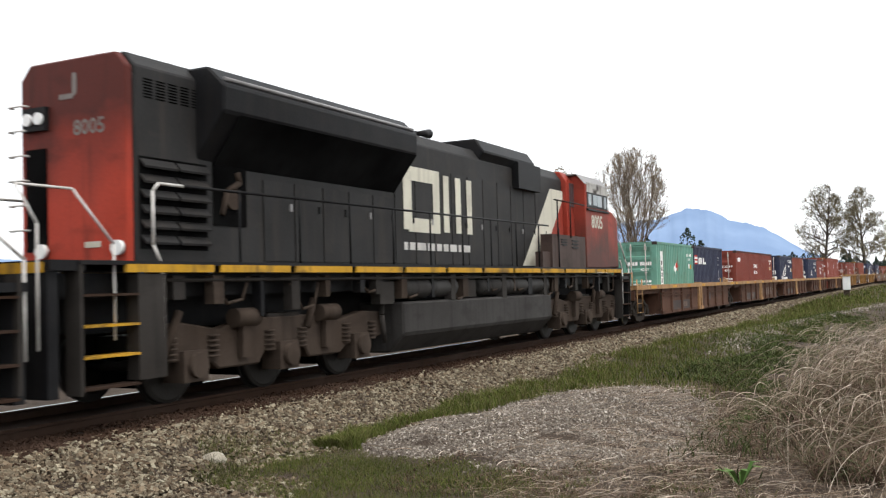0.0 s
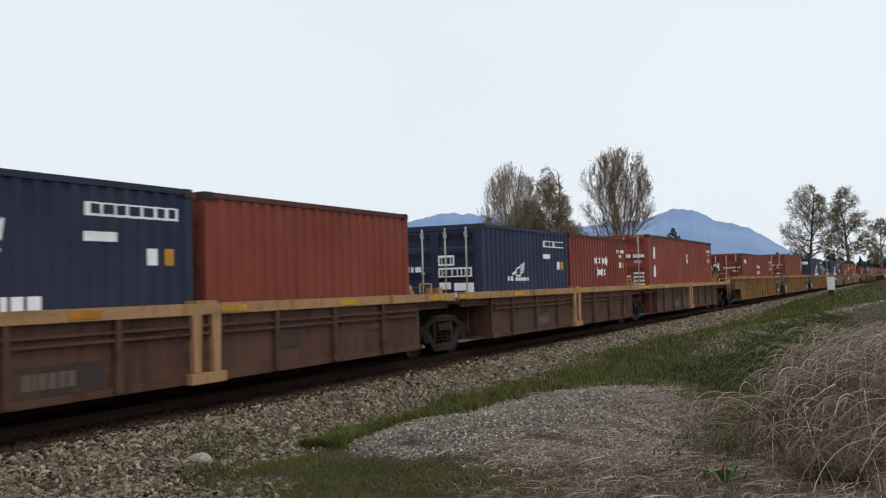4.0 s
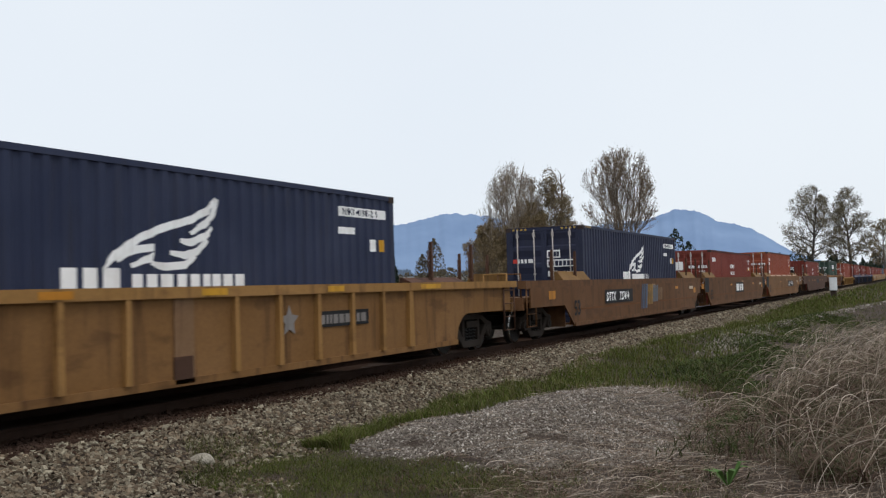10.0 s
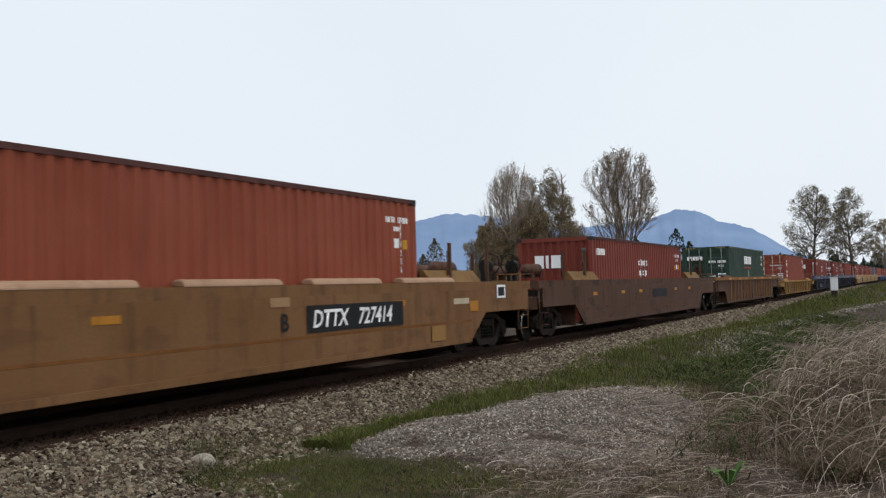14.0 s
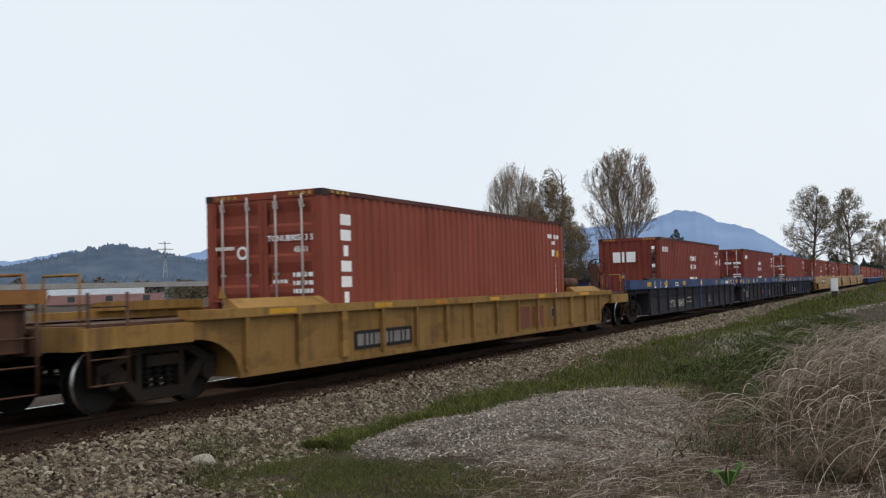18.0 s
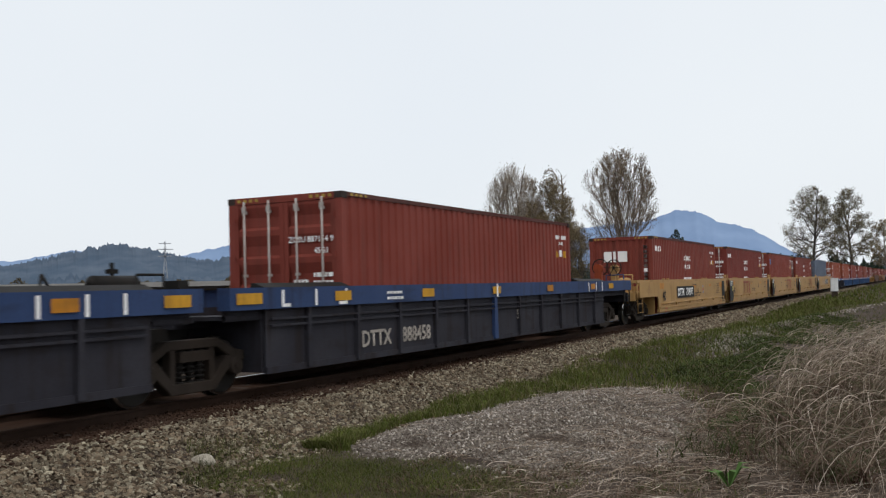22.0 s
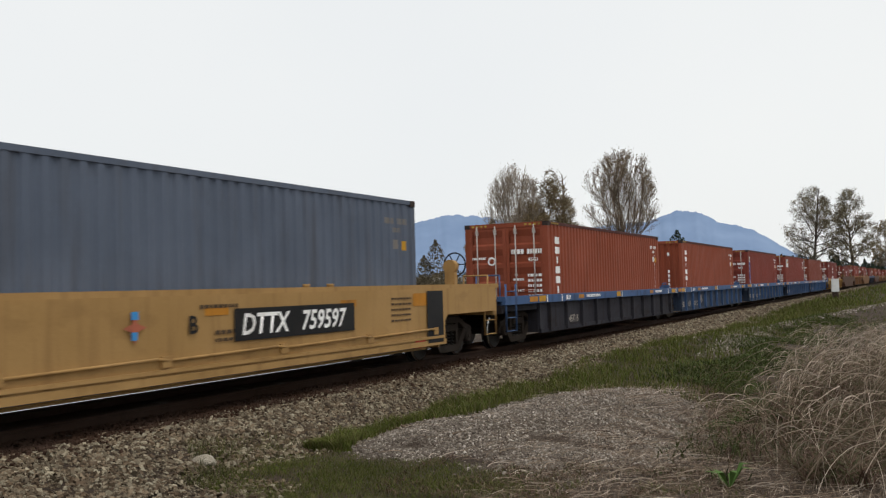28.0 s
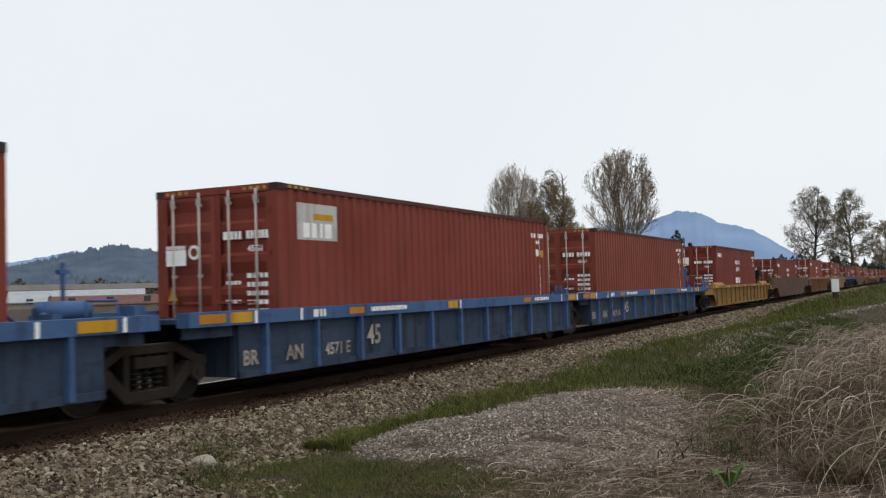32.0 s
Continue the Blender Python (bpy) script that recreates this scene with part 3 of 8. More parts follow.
def unit(cu, jl, jr, el, er, st, label, wl=None, wr=None, marks=()):
    """One well unit. cu: where its container starts; jl, jr: its truck centres; el, er: 'joint' or 'coupler' ends."""
    s = car_shapes()
    c = thing("well_car", label, "rail car", "well cars of the train")
    top, strip, bot = st["top"], st["strip"], st["bot"]
    side, lip, low = st["side"], st["lip"], st.get("low", st["side"])
    a, b = jl - cu, jr - cu
    xs = (wl - cu) if wl is not None else a + st["reach"]
    xe = (wr - cu) if wr is not None else b - st["reach"]
    gap = st.get("gap", 0.28)
    al = a + gap if el == "joint" else a - 1.75
    bl = b - gap if er == "joint" else b + 1.75
    arch = st.get("arch", 0.95)
    ct = 12.192
    lowlip = top - strip
    # side walls, cut out over the trucks
    for sgn, nm in ((-1, "side_wall"), (1, "side_wall")):
        y = sgn * (1.5 - st["inset"])
        lcut = ((xs, bot), (xs, arch - 0.12), (xs - 0.14, arch), (al + 0.25, arch), (al + 0.25, lowlip + 0.02))
        rcut = ((bl - 0.25, lowlip + 0.02), (bl - 0.25, arch), (xe + 0.14, arch), (xe, arch - 0.12), (xe, bot))
        if st.get("curve"):
            w, h = st["curve"], arch - bot
            bend = [(w * (1 - math.cos(k * math.pi / 16)), h * math.sin(k * math.pi / 16)) for k in range(9)]
            drop = 1.85 if st.get("drop") else 0.25
            lcut = tuple((xs - p, bot + q) for p, q in bend) + ((al + drop, arch), (al + drop, lowlip + 0.02))
            rcut = ((bl - drop, lowlip + 0.02), (bl - drop, arch)) + tuple((xe + p, bot + q) for p, q in bend[::-1])
        pts = lcut + rcut
        if st.get("sharp"):
            pts = ((xs, bot), (xs, lowlip + 0.02), (xe, lowlip + 0.02), (xe, bot))
        if st.get("slope"):
            pts = ((xs + 0.35, bot), (xs - 0.45, arch), (al + 0.25, arch), (al + 0.25, lowlip + 0.02), (bl - 0.25, lowlip + 0.02), (bl - 0.25, arch), (xe + 0.45, arch), (xe - 0.35, bot))
        part(nm, prism(bmesh.new(), pts, "y", y - 0.02, y + 0.02), low if sgn < 0 else low, c)
        dr = 1.85 if st.get("drop") else 0
        if dr:
            for q0, q1 in ((al, al + dr + 0.05), (bl - dr - 0.05, bl)):
                part("end_beam", box(bmesh.new(), q0, q1, sgn * 1.45 - 0.05, sgn * 1.45 + 0.05, arch - 0.02, 1.12), lip, c, bev=0.012)
        part("top_chord", box(bmesh.new(), al + dr, bl - dr, sgn * 1.39 - 0.11, sgn * 1.39 + 0.11, lowlip, top), lip, c, bev=0.012)
        if st.get("sharp"):
            part("chord_web", box(bmesh.new(), al + 0.1, bl - 0.1, sgn * 1.3 - 0.03, sgn * 1.3 + 0.03, lowlip - 0.16, lowlip + 0.01), low, c)
        part("bottom_sill", box(bmesh.new(), xs + (0.36 if st.get("slope") else 0), xe - (0.36 if st.get("slope") else 0), sgn * (1.5 - st["inset"]) - 0.045 + (0 if sgn < 0 else 0), sgn * (1.5 - st["inset"]) + 0.045, bot - 0.03, bot + 0.07), low, c, bev=0.01)
        if st.get("stringers"):
            y0 = sgn * (1.5 - st["inset"] + 0.045)
            for z0 in (lowlip - 0.17, lowlip - 0.27):
                part("stringer", box(bmesh.new(), xs + 0.1, xe - 0.1, y0 - 0.028, y0 + 0.028, z0, z0 + 0.035), side, c)
        if st.get("fold"):
            y0 = 1.5 - st["inset"]
            part("lower_panel", prism(bmesh.new(), ((sgn * (y0 + 0.022), 0.78), (sgn * (y0 + 0.022), 0.74), (sgn * (y0 - 0.1), bot), (sgn * (y0 - 0.14), bot), (sgn * (y0 - 0.03), 0.78)), "x", xs + 0.3, xe - 0.3), st.get("lowcol", low), c)
        n = st["ribs"]
        if n:
            lo, hi = xs + 0.12, xe - 0.12
            mid, pitch, reach = st.get("ribs_at", (None, 0, 0))
            places = [mid + pitch * k for k in range(-reach, reach + 1)] if reach else [lo + (hi - lo) * k / n for k in range(n + 1)]
            foot = 0.07 if st.get("short_ribs") else 0.0
            for k, x in enumerate(places):
                heavy = k in st.get("heavy", ())
                if reach and k == reach and st.get("splice"):
                    y0 = sgn * (1.5 - st["inset"])
                    if st["splice"] == "posts":
                        # two posts side by side on a common foot
                        for q in (-0.2, 0.2):
                            part("centre_post", prism(bmesh.new(), ((x + q - 0.07, bot + 0.1), (x + q + 0.07, bot + 0.1), (x + q + 0.1, top - 0.02), (x + q - 0.1, top - 0.02)), "y", y0 - sgn * 0.01, y0 + sgn * 0.105), lip, c, bev=0.01)
                        part("post_foot", box(bmesh.new(), x - 0.36, x + 0.36, min(y0, y0 + sgn * 0.13), max(y0, y0 + sgn * 0.13), bot - 0.04, bot + 0.1), lip, c, bev=0.012)
                        part("post_cap", box(bmesh.new(), x - 0.2, x + 0.2, sgn * 1.39 - 0.116, sgn * 1.39 + 0.116, lowlip + 0.02, top + 0.04), lip, c, bev=0.012)
                    else:
                        part("splice_plate", box(bmesh.new(), x - 0.19, x + 0.19, min(y0, y0 + sgn * 0.045), max(y0, y0 + sgn * 0.045), bot, lowlip), st.get("platecol", side), c, bev=0.01)
                        part("rust_patch", box(bmesh.new(), x - 0.2, x + 0.16, min(y0, y0 + sgn * 0.049), max(y0, y0 + sgn * 0.049), bot + 0.06, bot + 0.36), rust_brown, c)
                    continue
                m = Matrix.Diagonal((2.0 if heavy else st.get("ribwide", 1.15), sgn * -1.0 * (st["inset"] / 0.11) * 0.96, lowlip - bot + 0.01 - foot, 1))
                piece("rib", s["rib"], st.get("ribcol", side) if not heavy else lip if st.get("heavylip") else side, c, (x, sgn * (1.5 - st["inset"]), bot + foot), "", m)
        if st.get("pipe"):
            bm = bmesh.new()
            yb = sgn * 1.56
            for k in range(5):
                x0 = xs + 0.4 + k * (xe - xs - 0.8) / 5
                x1 = x0 + (xe - xs - 0.8) / 5
                pipe(bm, ((x0, yb - sgn * 0.02, 0.66), (x1 - 0.25, yb, 0.69), (x1, yb - sgn * 0.02, 0.66)), 0.022, 6)
                box(bm, x1 - 0.16, x1 + 0.02, min(yb, yb - sgn * 0.1), max(yb, yb - sgn * 0.1), 0.58, 0.72)
            part("edge_pipe", bm, lip, c)
            part("lower_flange", box(bmesh.new(), xs + 0.1, xe - 0.1, sgn * 1.5 - 0.06, sgn * 1.5 + 0.06, 0.5, 0.55), lip, c, bev=0.01)
            for k in range(4):
                x0 = xs + 0.9 + k * (xe - xs - 2.2) / 3
                part("bracket", box(bmesh.new(), x0, x0 + 0.42, sgn * 1.46 - 0.07, sgn * 1.46 + 0.07, 0.36, 0.5), lip if k in (1, 2) else red_mark, c, bev=0.02)
                for q in range(2):
                    part("tie_lug", tube(bmesh.new(), (x0 + 0.7 * q + 0.3, sgn * 1.43, top), (x0 + 0.7 * q + 0.3, sgn * 1.43, top + 0.05), 0.06, 8), lip, c) if k % 2 == 0 else None
    # floor of the well, bulkheads and end platforms
    part("well_floor", box(bmesh.new(), -0.4, ct + 0.4, -1.2, 1.2, 0.275, 0.315), low, c)
    for x0, x1, e, jt in ((al, xs, el, a), (xe, bl, er, b)):
        bm = box(bmesh.new(), min(x0, x1) + 0.05, max(x0, x1) - 0.02, -0.42, 0.42, 0.98, 1.16)
        box(bm, min(x0, x1) + 0.1, max(x0, x1) - 0.02, -1.36, 1.36, 1.1, 1.16)
        part("end_platform", bm, st.get("deck", low), c, bev=0.01)
        xb = max(x0, x1) if x0 < 0 else min(x0, x1)
        part("bulkhead", box(bmesh.new(), xb - 0.03, xb + 0.03, -1.36, 1.36, 0.3, 1.16), low, c)
        sg = -1 if x0 < 0 else 1
        if e == "coupler":
            part("end_sill", box(bmesh.new(), *(sorted((x0 if sg < 0 else x1, (x0 if sg < 0 else x1) - sg * 0.14))), -1.4, 1.4, 0.85, 1.14), low, c, bev=0.02)
            piece("coupler", s["coupler"], steel, c, (jt + sg * 1.75, 0, 0.86), "", Matrix.Rotation(0 if sg > 0 else math.pi, 4, "Z"))
            for y in (-1.46, 1.46):
                piece("ladder", s["ladder"], st.get("laddercol", lip), c, (jt + sg * 1.32, y, 0.42), "", Matrix.Diagonal((1.5, 1.2, 0.86, 1)))
            pp = jt + sg * 1.6
            part("handrail", pipe(bmesh.new(), ((pp, -1.3, 1.1), (pp, -1.3, 1.75), (pp, -0.7, 1.75), (pp, -0.7, 1.15)), 0.018), lip, c)
        else:
            part("connector", box(bmesh.new(), *sorted((jt, jt - sg * 0.8)), -0.3, 0.3, 0.72, 1.0), steel, c, bev=0.03)
            if st.get("ladders"):
                for y in (-1.4, 1.4):
                    piece("ladder", s["ladder"], st.get("stakecol", lip), c, (jt - sg * 0.34, y, 0.45))
        if st.get("stakes"):
            for y in (-1.36, 1.36):
                for x in (jt - sg * 0.55, jt - sg * 2.5):
                    piece("stake", s["stake"], st.get("stakecol", lip), c, (x, y, top - 0.02 if st.get("sharp") is None else top))
        if st.get("flap"):
            f0, f1 = sorted((jt - sg * 1.15, jt - sg * 3.55))
            for y in (-1, 1):
                part("guide_flap", prism(bmesh.new(), ((y * 1.47, top - 0.005), (y * 1.27, top + st["flap"]), (y * 1.2, top + st["flap"]), (y * 1.2, top - 0.005)), "x", f0, f1), st.get("flapcol", lip), c)
        if e == "coupler" and (st.get("gear_both") or (x0 > 0) == st.get("gear_right", True)):
            gx = jt + sg * 0.5
            piece("air_reservoir", s["reservoir"], st.get("tank", steel), c, (jt - sg * 0.8, -0.35, 1.5 + st.get("gearup", 0)))
            piece("air_reservoir", s["reservoir"], st.get("tank", steel), c, (jt - sg * 0.2, 0.5, 1.45 + st.get("gearup", 0)))
            g = piece("brake_gear", s["brake_box"], st.get("drumcol", st.get("gearcol", steel)), c, (jt + sg * 1.2, -0.55, 1.85))
            part("brake_post", box(bmesh.new(), jt + sg * 1.2 - 0.04, jt + sg * 1.2 + 0.08, -0.63, -0.47, 1.1, 1.6), st.get("gearcol", steel), c)
            piece("brake_wheel", s["brake_wheel"], steel, c, (jt + sg * 1.2 + (0.26 if sg > 0 else -0.06), -0.55, 2.02), "spoked hand-brake wheel")
            gc = st.get("gearcol", steel)
            part("brake_pipe", pipe(bmesh.new(), ((jt - sg * 0.9, -1.0, 1.16), (jt - sg * 0.4, -0.9, 1.5), (jt + sg * 0.5, -0.6, 1.45), (jt + sg * 1.1, -0.5, 1.3)), 0.025), gc, c)
            part("brake_pipe", pipe(bmesh.new(), ((jt - sg * 0.6, 0.9, 1.16), (jt, 0.7, 1.4), (jt + sg * 0.9, 0.2, 1.35)), 0.025), gc, c)
            part("valve_box", box(bmesh.new(), min(jt, jt + sg * 0.5), max(jt, jt + sg * 0.5), -1.0, -0.72, 1.16, 1.34), gc, c, bev=0.02)
            part("lever", pipe(bmesh.new(), ((jt + sg * 0.3, -1.2, 1.14), (jt + sg * 0.45, -1.2, 1.5)), 0.02), gc, c)
        elif e == "joint" and x0 > 0 and st.get("midgear"):
            dz = top - 1.3
            piece("air_reservoir", s["reservoir"], st.get("gearcol", lip), c, (jt - 0.9, -0.5, 1.38 + dz), "", Matrix.Diagonal((0.9, 0.75, 0.75, 1)))
            gc = st.get("gearcol", lip)
            part("valve_box", box(bmesh.new(), jt - 0.35, jt - 0.16, -1.15, -0.85, 1.12, 1.42 + dz), gc, c, bev=0.02)
            part("valve_box", box(bmesh.new(), jt - 1.7, jt - 1.56, -1.2, -0.9, 1.12, 1.36 + dz), gc, c, bev=0.02)
            part("crosspiece", box(bmesh.new(), jt - 1.5, jt - 0.3, -0.75, -0.68, 1.12, 1.26 + dz), gc, c)
            part("brake_pipe", pipe(bmesh.new(), ((jt - 1.6, -0.9, 1.2), (jt - 1.1, -0.4, 1.42 + dz), (jt - 0.4, 0.2, 1.36 + dz), (jt - 0.2, 0.8, 1.2)), 0.03), gc, c)
            part("brake_pipe", pipe(bmesh.new(), ((jt - 1.4, 0.4, 1.1), (jt - 1.2, 0.5, 1.55 + dz), (jt - 0.6, 0.6, 1.1)), 0.025), gc, c)
            part("grab_iron", pipe(bmesh.new(), ((jt - 1.1, -1.1, 1.1), (jt - 1.1, -1.1, 1.5 + dz), (jt - 0.6, -1.1, 1.5 + dz), (jt - 0.6, -1.1, 1.1)), 0.018), gc, c)
            part("brake_stand", box(box(bmesh.new(), jt - 0.72, jt - 0.68, -0.3, -0.26, 1.1, 1.95), jt - 0.78, jt - 0.62, -0.32, -0.24, 1.8, 1.86), st.get("gearcol", steel), c) if st.get("sharp") else None
    truck(c, cu, a)
    if er == "coupler":
        truck(c, cu, b)
    TRAIN.append((c, cu, 0.0))
    # painted marks: (x, z, shape, material)
    for k, (x, z, me, mat) in enumerate(marks):
        mark(c, "s", x, z, me, mat, side=-1.502 if z > lowlip - 0.02 else -(1.5 - st["inset"] + 0.022), proud=0.004 + 0.0012 * k)
    return c


rust_brown = paint("rusty_brown_paint", (0.085, 0.042, 0.026), (0.03, 0.02, 0.015), 0.8, 0.75)
ochre = paint("ochre_paint", (0.29, 0.155, 0.05), (0.1, 0.052, 0.025), 0.8, 0.65)
ochre_side = paint("grimy_ochre_paint", (0.2, 0.102, 0.036), (0.06, 0.03, 0.016), 0.95, 0.7)
umber = paint("brown_grime_paint", (0.096, 0.047, 0.031), (0.035, 0.023, 0.018), 0.9, 0.75, blots=0.6)
umber_lip = paint("worn_sill_paint", (0.36, 0.21, 0.1), (0.13, 0.072, 0.035), 0.95, 0.65)
caramel = paint("caramel_paint", (0.185, 0.092, 0.038), (0.08, 0.042, 0.022), 0.75, 0.65)
brown = paint("dark_brown_paint", (0.092, 0.047, 0.03), (0.03, 0.02, 0.016), 0.8, 0.7)
brown_lip = paint("brown_orange_sill", (0.25, 0.112, 0.036), (0.09, 0.045, 0.025), 0.8, 0.65)
yellow_b = paint("yellow_car_paint", (0.27, 0.15, 0.042), (0.09, 0.05, 0.025), 0.85, 0.65)
yellow_h = paint("bright_yellow_car_paint", (0.36, 0.215, 0.082), (0.19, 0.105, 0.045), 0.55, 0.55)
blue_band = paint("blue_band_paint", (0.03, 0.054, 0.13), (0.026, 0.026, 0.034), 0.75, 0.6)
grey_low = paint("grimy_grey_paint", (0.029, 0.0285, 0.036), (0.022, 0.016, 0.014), 0.95, 0.75)
blue_i = paint("blue_car_paint", (0.056, 0.11, 0.235), (0.03, 0.036, 0.05), 0.75, 0.6)
blue_low = paint("grimy_blue_paint", (0.036, 0.053, 0.088), (0.016, 0.015, 0.018), 1.0, 0.7)

ST_A = dict(stringers=True, top=1.34, strip=0.15, bot=0.305, inset=0.1, ribs=9, ribs_at=(6.0, 1.62, 3), splice="posts", side=umber, lip=umber_lip, low=umber, reach=1.8, sharp=True, midgear=True, gear_right=True, gearcol=umber_lip, tank=umber_lip, deck=brown)
ST_B = dict(stakecol=rust_brown, laddercol=rust_brown, deck=rust_brown, curve=0.6, flapcol=umber, ladders=True, top=1.58, strip=0.15, bot=0.305, inset=0.1, ribs=15, ribs_at=(6.02, 1.05, 6), splice="plate", platecol=paint("pale_brown_plate", (0.2, 0.115, 0.06), (0.08, 0.045, 0.025), 0.8), short_ribs=True, heavy=(0, 12), heavylip=True, side=ochre_side, lip=ochre, low=ochre_side, ribcol=ochre, reach=1.5, stakes=True, flap=0.1, gear_right=False, gearcol=ochre, arch=0.9)
caramel_low = paint("orange_brown_paint", (0.175, 0.07, 0.018), (0.09, 0.04, 0.016), 0.6, 0.65)
ST_C = dict(lowcol=caramel_low, ladders=True, top=1.58, strip=0.2, bot=0.325, inset=0.0, ribs=0, side=caramel, lip=caramel, low=caramel, reach=1.5, stakes=True, flap=0.25, flapcol=paint("dull_ochre_flap", (0.17, 0.092, 0.03), (0.07, 0.04, 0.02), 0.8, 0.65), stakecol=rust_brown, slope=True, fold=True, gear_right=True, arch=0.9, gearup=0.4, tank=brown)
ST_D = dict(ST_C, lowcol=brown, side=brown, lip=brown, low=brown, gear_right=False)
ST_E = dict(ST_B, ribs_at=(6.08, 1.05, 7), heavy=(), platecol=brown, side=brown, lip=brown_lip, low=brown, ribcol=paint("brown_rib", (0.22, 0.112, 0.058), (0.1, 0.055, 0.035), 0.8, 0.7), stakes=False, gear_right=False, gearcol=brown)
# side walls and ribs in a darker yellow than the lip
yellow_dull = paint("darker_yellow_paint", (0.225, 0.125, 0.038), (0.08, 0.045, 0.022), 0.9, 0.7)
ST_F = dict(ST_B, ribs_at=(None, 0, 0), heavy=(2, 11), reach=1.2, curve=0.95, drop=True, laddercol=rust_brown, deck=rust_brown, top=1.27, strip=0.13, bot=0.31, ribs=13, side=yellow_dull, lip=yellow_b, low=yellow_dull, ribcol=yellow_dull, stakes=False, flap=0.14, gear_right=True, gearcol=rust_brown, tank=rust_brown, arch=0.88, flapcol=yellow_b)
drum_orange = paint("orange_drum_paint", (0.3, 0.06, 0.025), (0.08, 0.03, 0.018), 0.8, 0.6)
ST_G = dict(drumcol=drum_orange, laddercol=steel, top=1.56, strip=0.32, bot=0.305, inset=0.1, ribs=12, ribs_at=(6.06, 1.5, 5), heavy=(5,), stringers=True, heavylip=True, side=grey_low, lip=blue_band, low=grey_low, reach=1.2, sharp=True, midgear=True, gearcol=steel, gear_right=True, flap=0.07, flapcol=steel)
ST_H = dict(gear_both=True, ladders=True, top=1.56, strip=0.1, bot=0.4, inset=0.0, ribs=0, side=yellow_h, lip=yellow_h, low=yellow_h, reach=1.1, pipe=True, gear_right=True, gearcol=yellow_h, tank=yellow_h, arch=0.95, stakes=False)
ST_I = dict(top=1.25, strip=0.2, bot=0.31, inset=0.12, ribs=11, ribs_at=(6.08, 1.35, 5), ribwide=0.9, side=blue_low, lip=blue_i, low=blue_low, ribcol=blue_i, reach=1.95, sharp=True, gear_right=True, gearcol=blue_i, midgear=True)


# ---- the train's make-up: cars and what they carry, by their place along the train ----
def bar(w, h):
    return shape("bar", w, h)


def patches(st, mat2=None):
    """Safety patches along the sill."""
    z = st["top"] - st["strip"] * 0.82
    h = st["strip"] * 0.62
    return [(x, z, bar(w, h), m) for x, w, m in ((-1.9, 0.7, yellow_mark), (1.2, 0.62, yellow_mark), (3.6, 0.5, orange_mark), (6.3, 0.55, yellow_mark), (9.4, 0.5, yellow_mark), (12.7, 0.85, yellow_mark))]


TA = "grimy brown well car, {}, with a worn ochre sill"
a_marks = patches(ST_A) + [(1.3, 0.38, bar(2.9, 0.34), paint("faded_black_panel", (0.045, 0.036, 0.034), (0.09, 0.05, 0.034), 0.95, blots=1.0, bump=0)), (3.0, 0.46, shape("word", 0.75, 0.18, 6, 9), paint("faded_sign_block", (0.13, 0.09, 0.072), (0.1, 0.06, 0.045), 0.9, bump=0)), (10.4, 0.75, bar(0.4, 0.1), dark_ink), (7.75, 0.62, bar(0.5, 0.3), paint("faded_black_panel", (0.045, 0.036, 0.034)))]
tt_fade = [(8.0 + 0.75 * k, 0.5, bar(0.5, 0.42), paint("faded_sign_block", (0.13, 0.09, 0.072), (0.1, 0.06, 0.045), 0.9, bump=0)) for k in range(3)]
unit(34.93, 33.0, 49.05, "coupler", "joint", ST_A, TA.format("end unit"), marks=a_marks)
unit(50.86, 49.05, 64.84, "joint", "joint", ST_A, TA.format("middle unit"), marks=a_marks + tt_fade)
unit(66.63, 64.84, 80.8, "joint", "joint", ST_A, TA.format("middle unit"), marks=a_marks)
unit(82.62, 80.8, 96.5, "joint", "joint", ST_A, TA.format("middle unit"), marks=a_marks)
unit(98.1, 96.5, 112.0, "joint", "coupler", ST_A, TA.format("end unit"), marks=a_marks)

TB = "ochre-yellow ribbed well car, dirty, with black end panels"
b_panel = [(-2.35, 1.425, bar(1.1, 0.16), black_mark), (-2.2, 1.43, bar(0.05, 0.14), white_mark), (-1.5, 1.43, bar(0.05, 0.14), white_mark), (-2.35, 0.36, bar(1.1, 1.03), black_mark), (-2.2, 0.58, text_of("125T", 0.26), white_mark), (-1.9, 0.46, shape("word", 0.6, 0.06, 5, 3), white_mark)]
b_right = [(13.0, 1.425, bar(2.1, 0.16), black_mark), (13.15, 1.43, bar(0.06, 0.14), white_mark), (14.0, 1.43, bar(0.06, 0.14), white_mark), (13.5, 1.45, bar(0.45, 0.1), yellow_mark), (13.0, 0.36, bar(1.15, 1.03), black_mark), (13.1, 0.52, shape("word", 0.9, 0.05, 9, 5), white_mark), (13.1, 0.62, shape("word", 0.85, 0.05, 8, 6), white_mark), (13.1, 1.12, shape("word", 0.2, 0.12, 2, 2), white_mark), (13.8, 1.13, text_of("53", 0.13), white_mark), (12.5, 0.77, text_of("53", 0.33), black_mark)]
b_num = [(0.1, 0.84, bar(1.5, 0.28), black_mark), (0.2, 0.9, shape("word", 1.3, 0.18, 8, 12), grey_mark)]
unit(119.84, 116.1, 135.77, "coupler", "joint", ST_B, TB, marks=patches(ST_B) + b_right + b_num)
unit(139.5, 135.77, 155.45, "joint", "joint", ST_B, TB, marks=patches(ST_B) + b_panel + b_right + [(7.4, 0.72, bar(1.4, 0.4), black_mark), (7.5, 0.78, shape("word", 1.2, 0.24, 3, 3), grey_mark)])
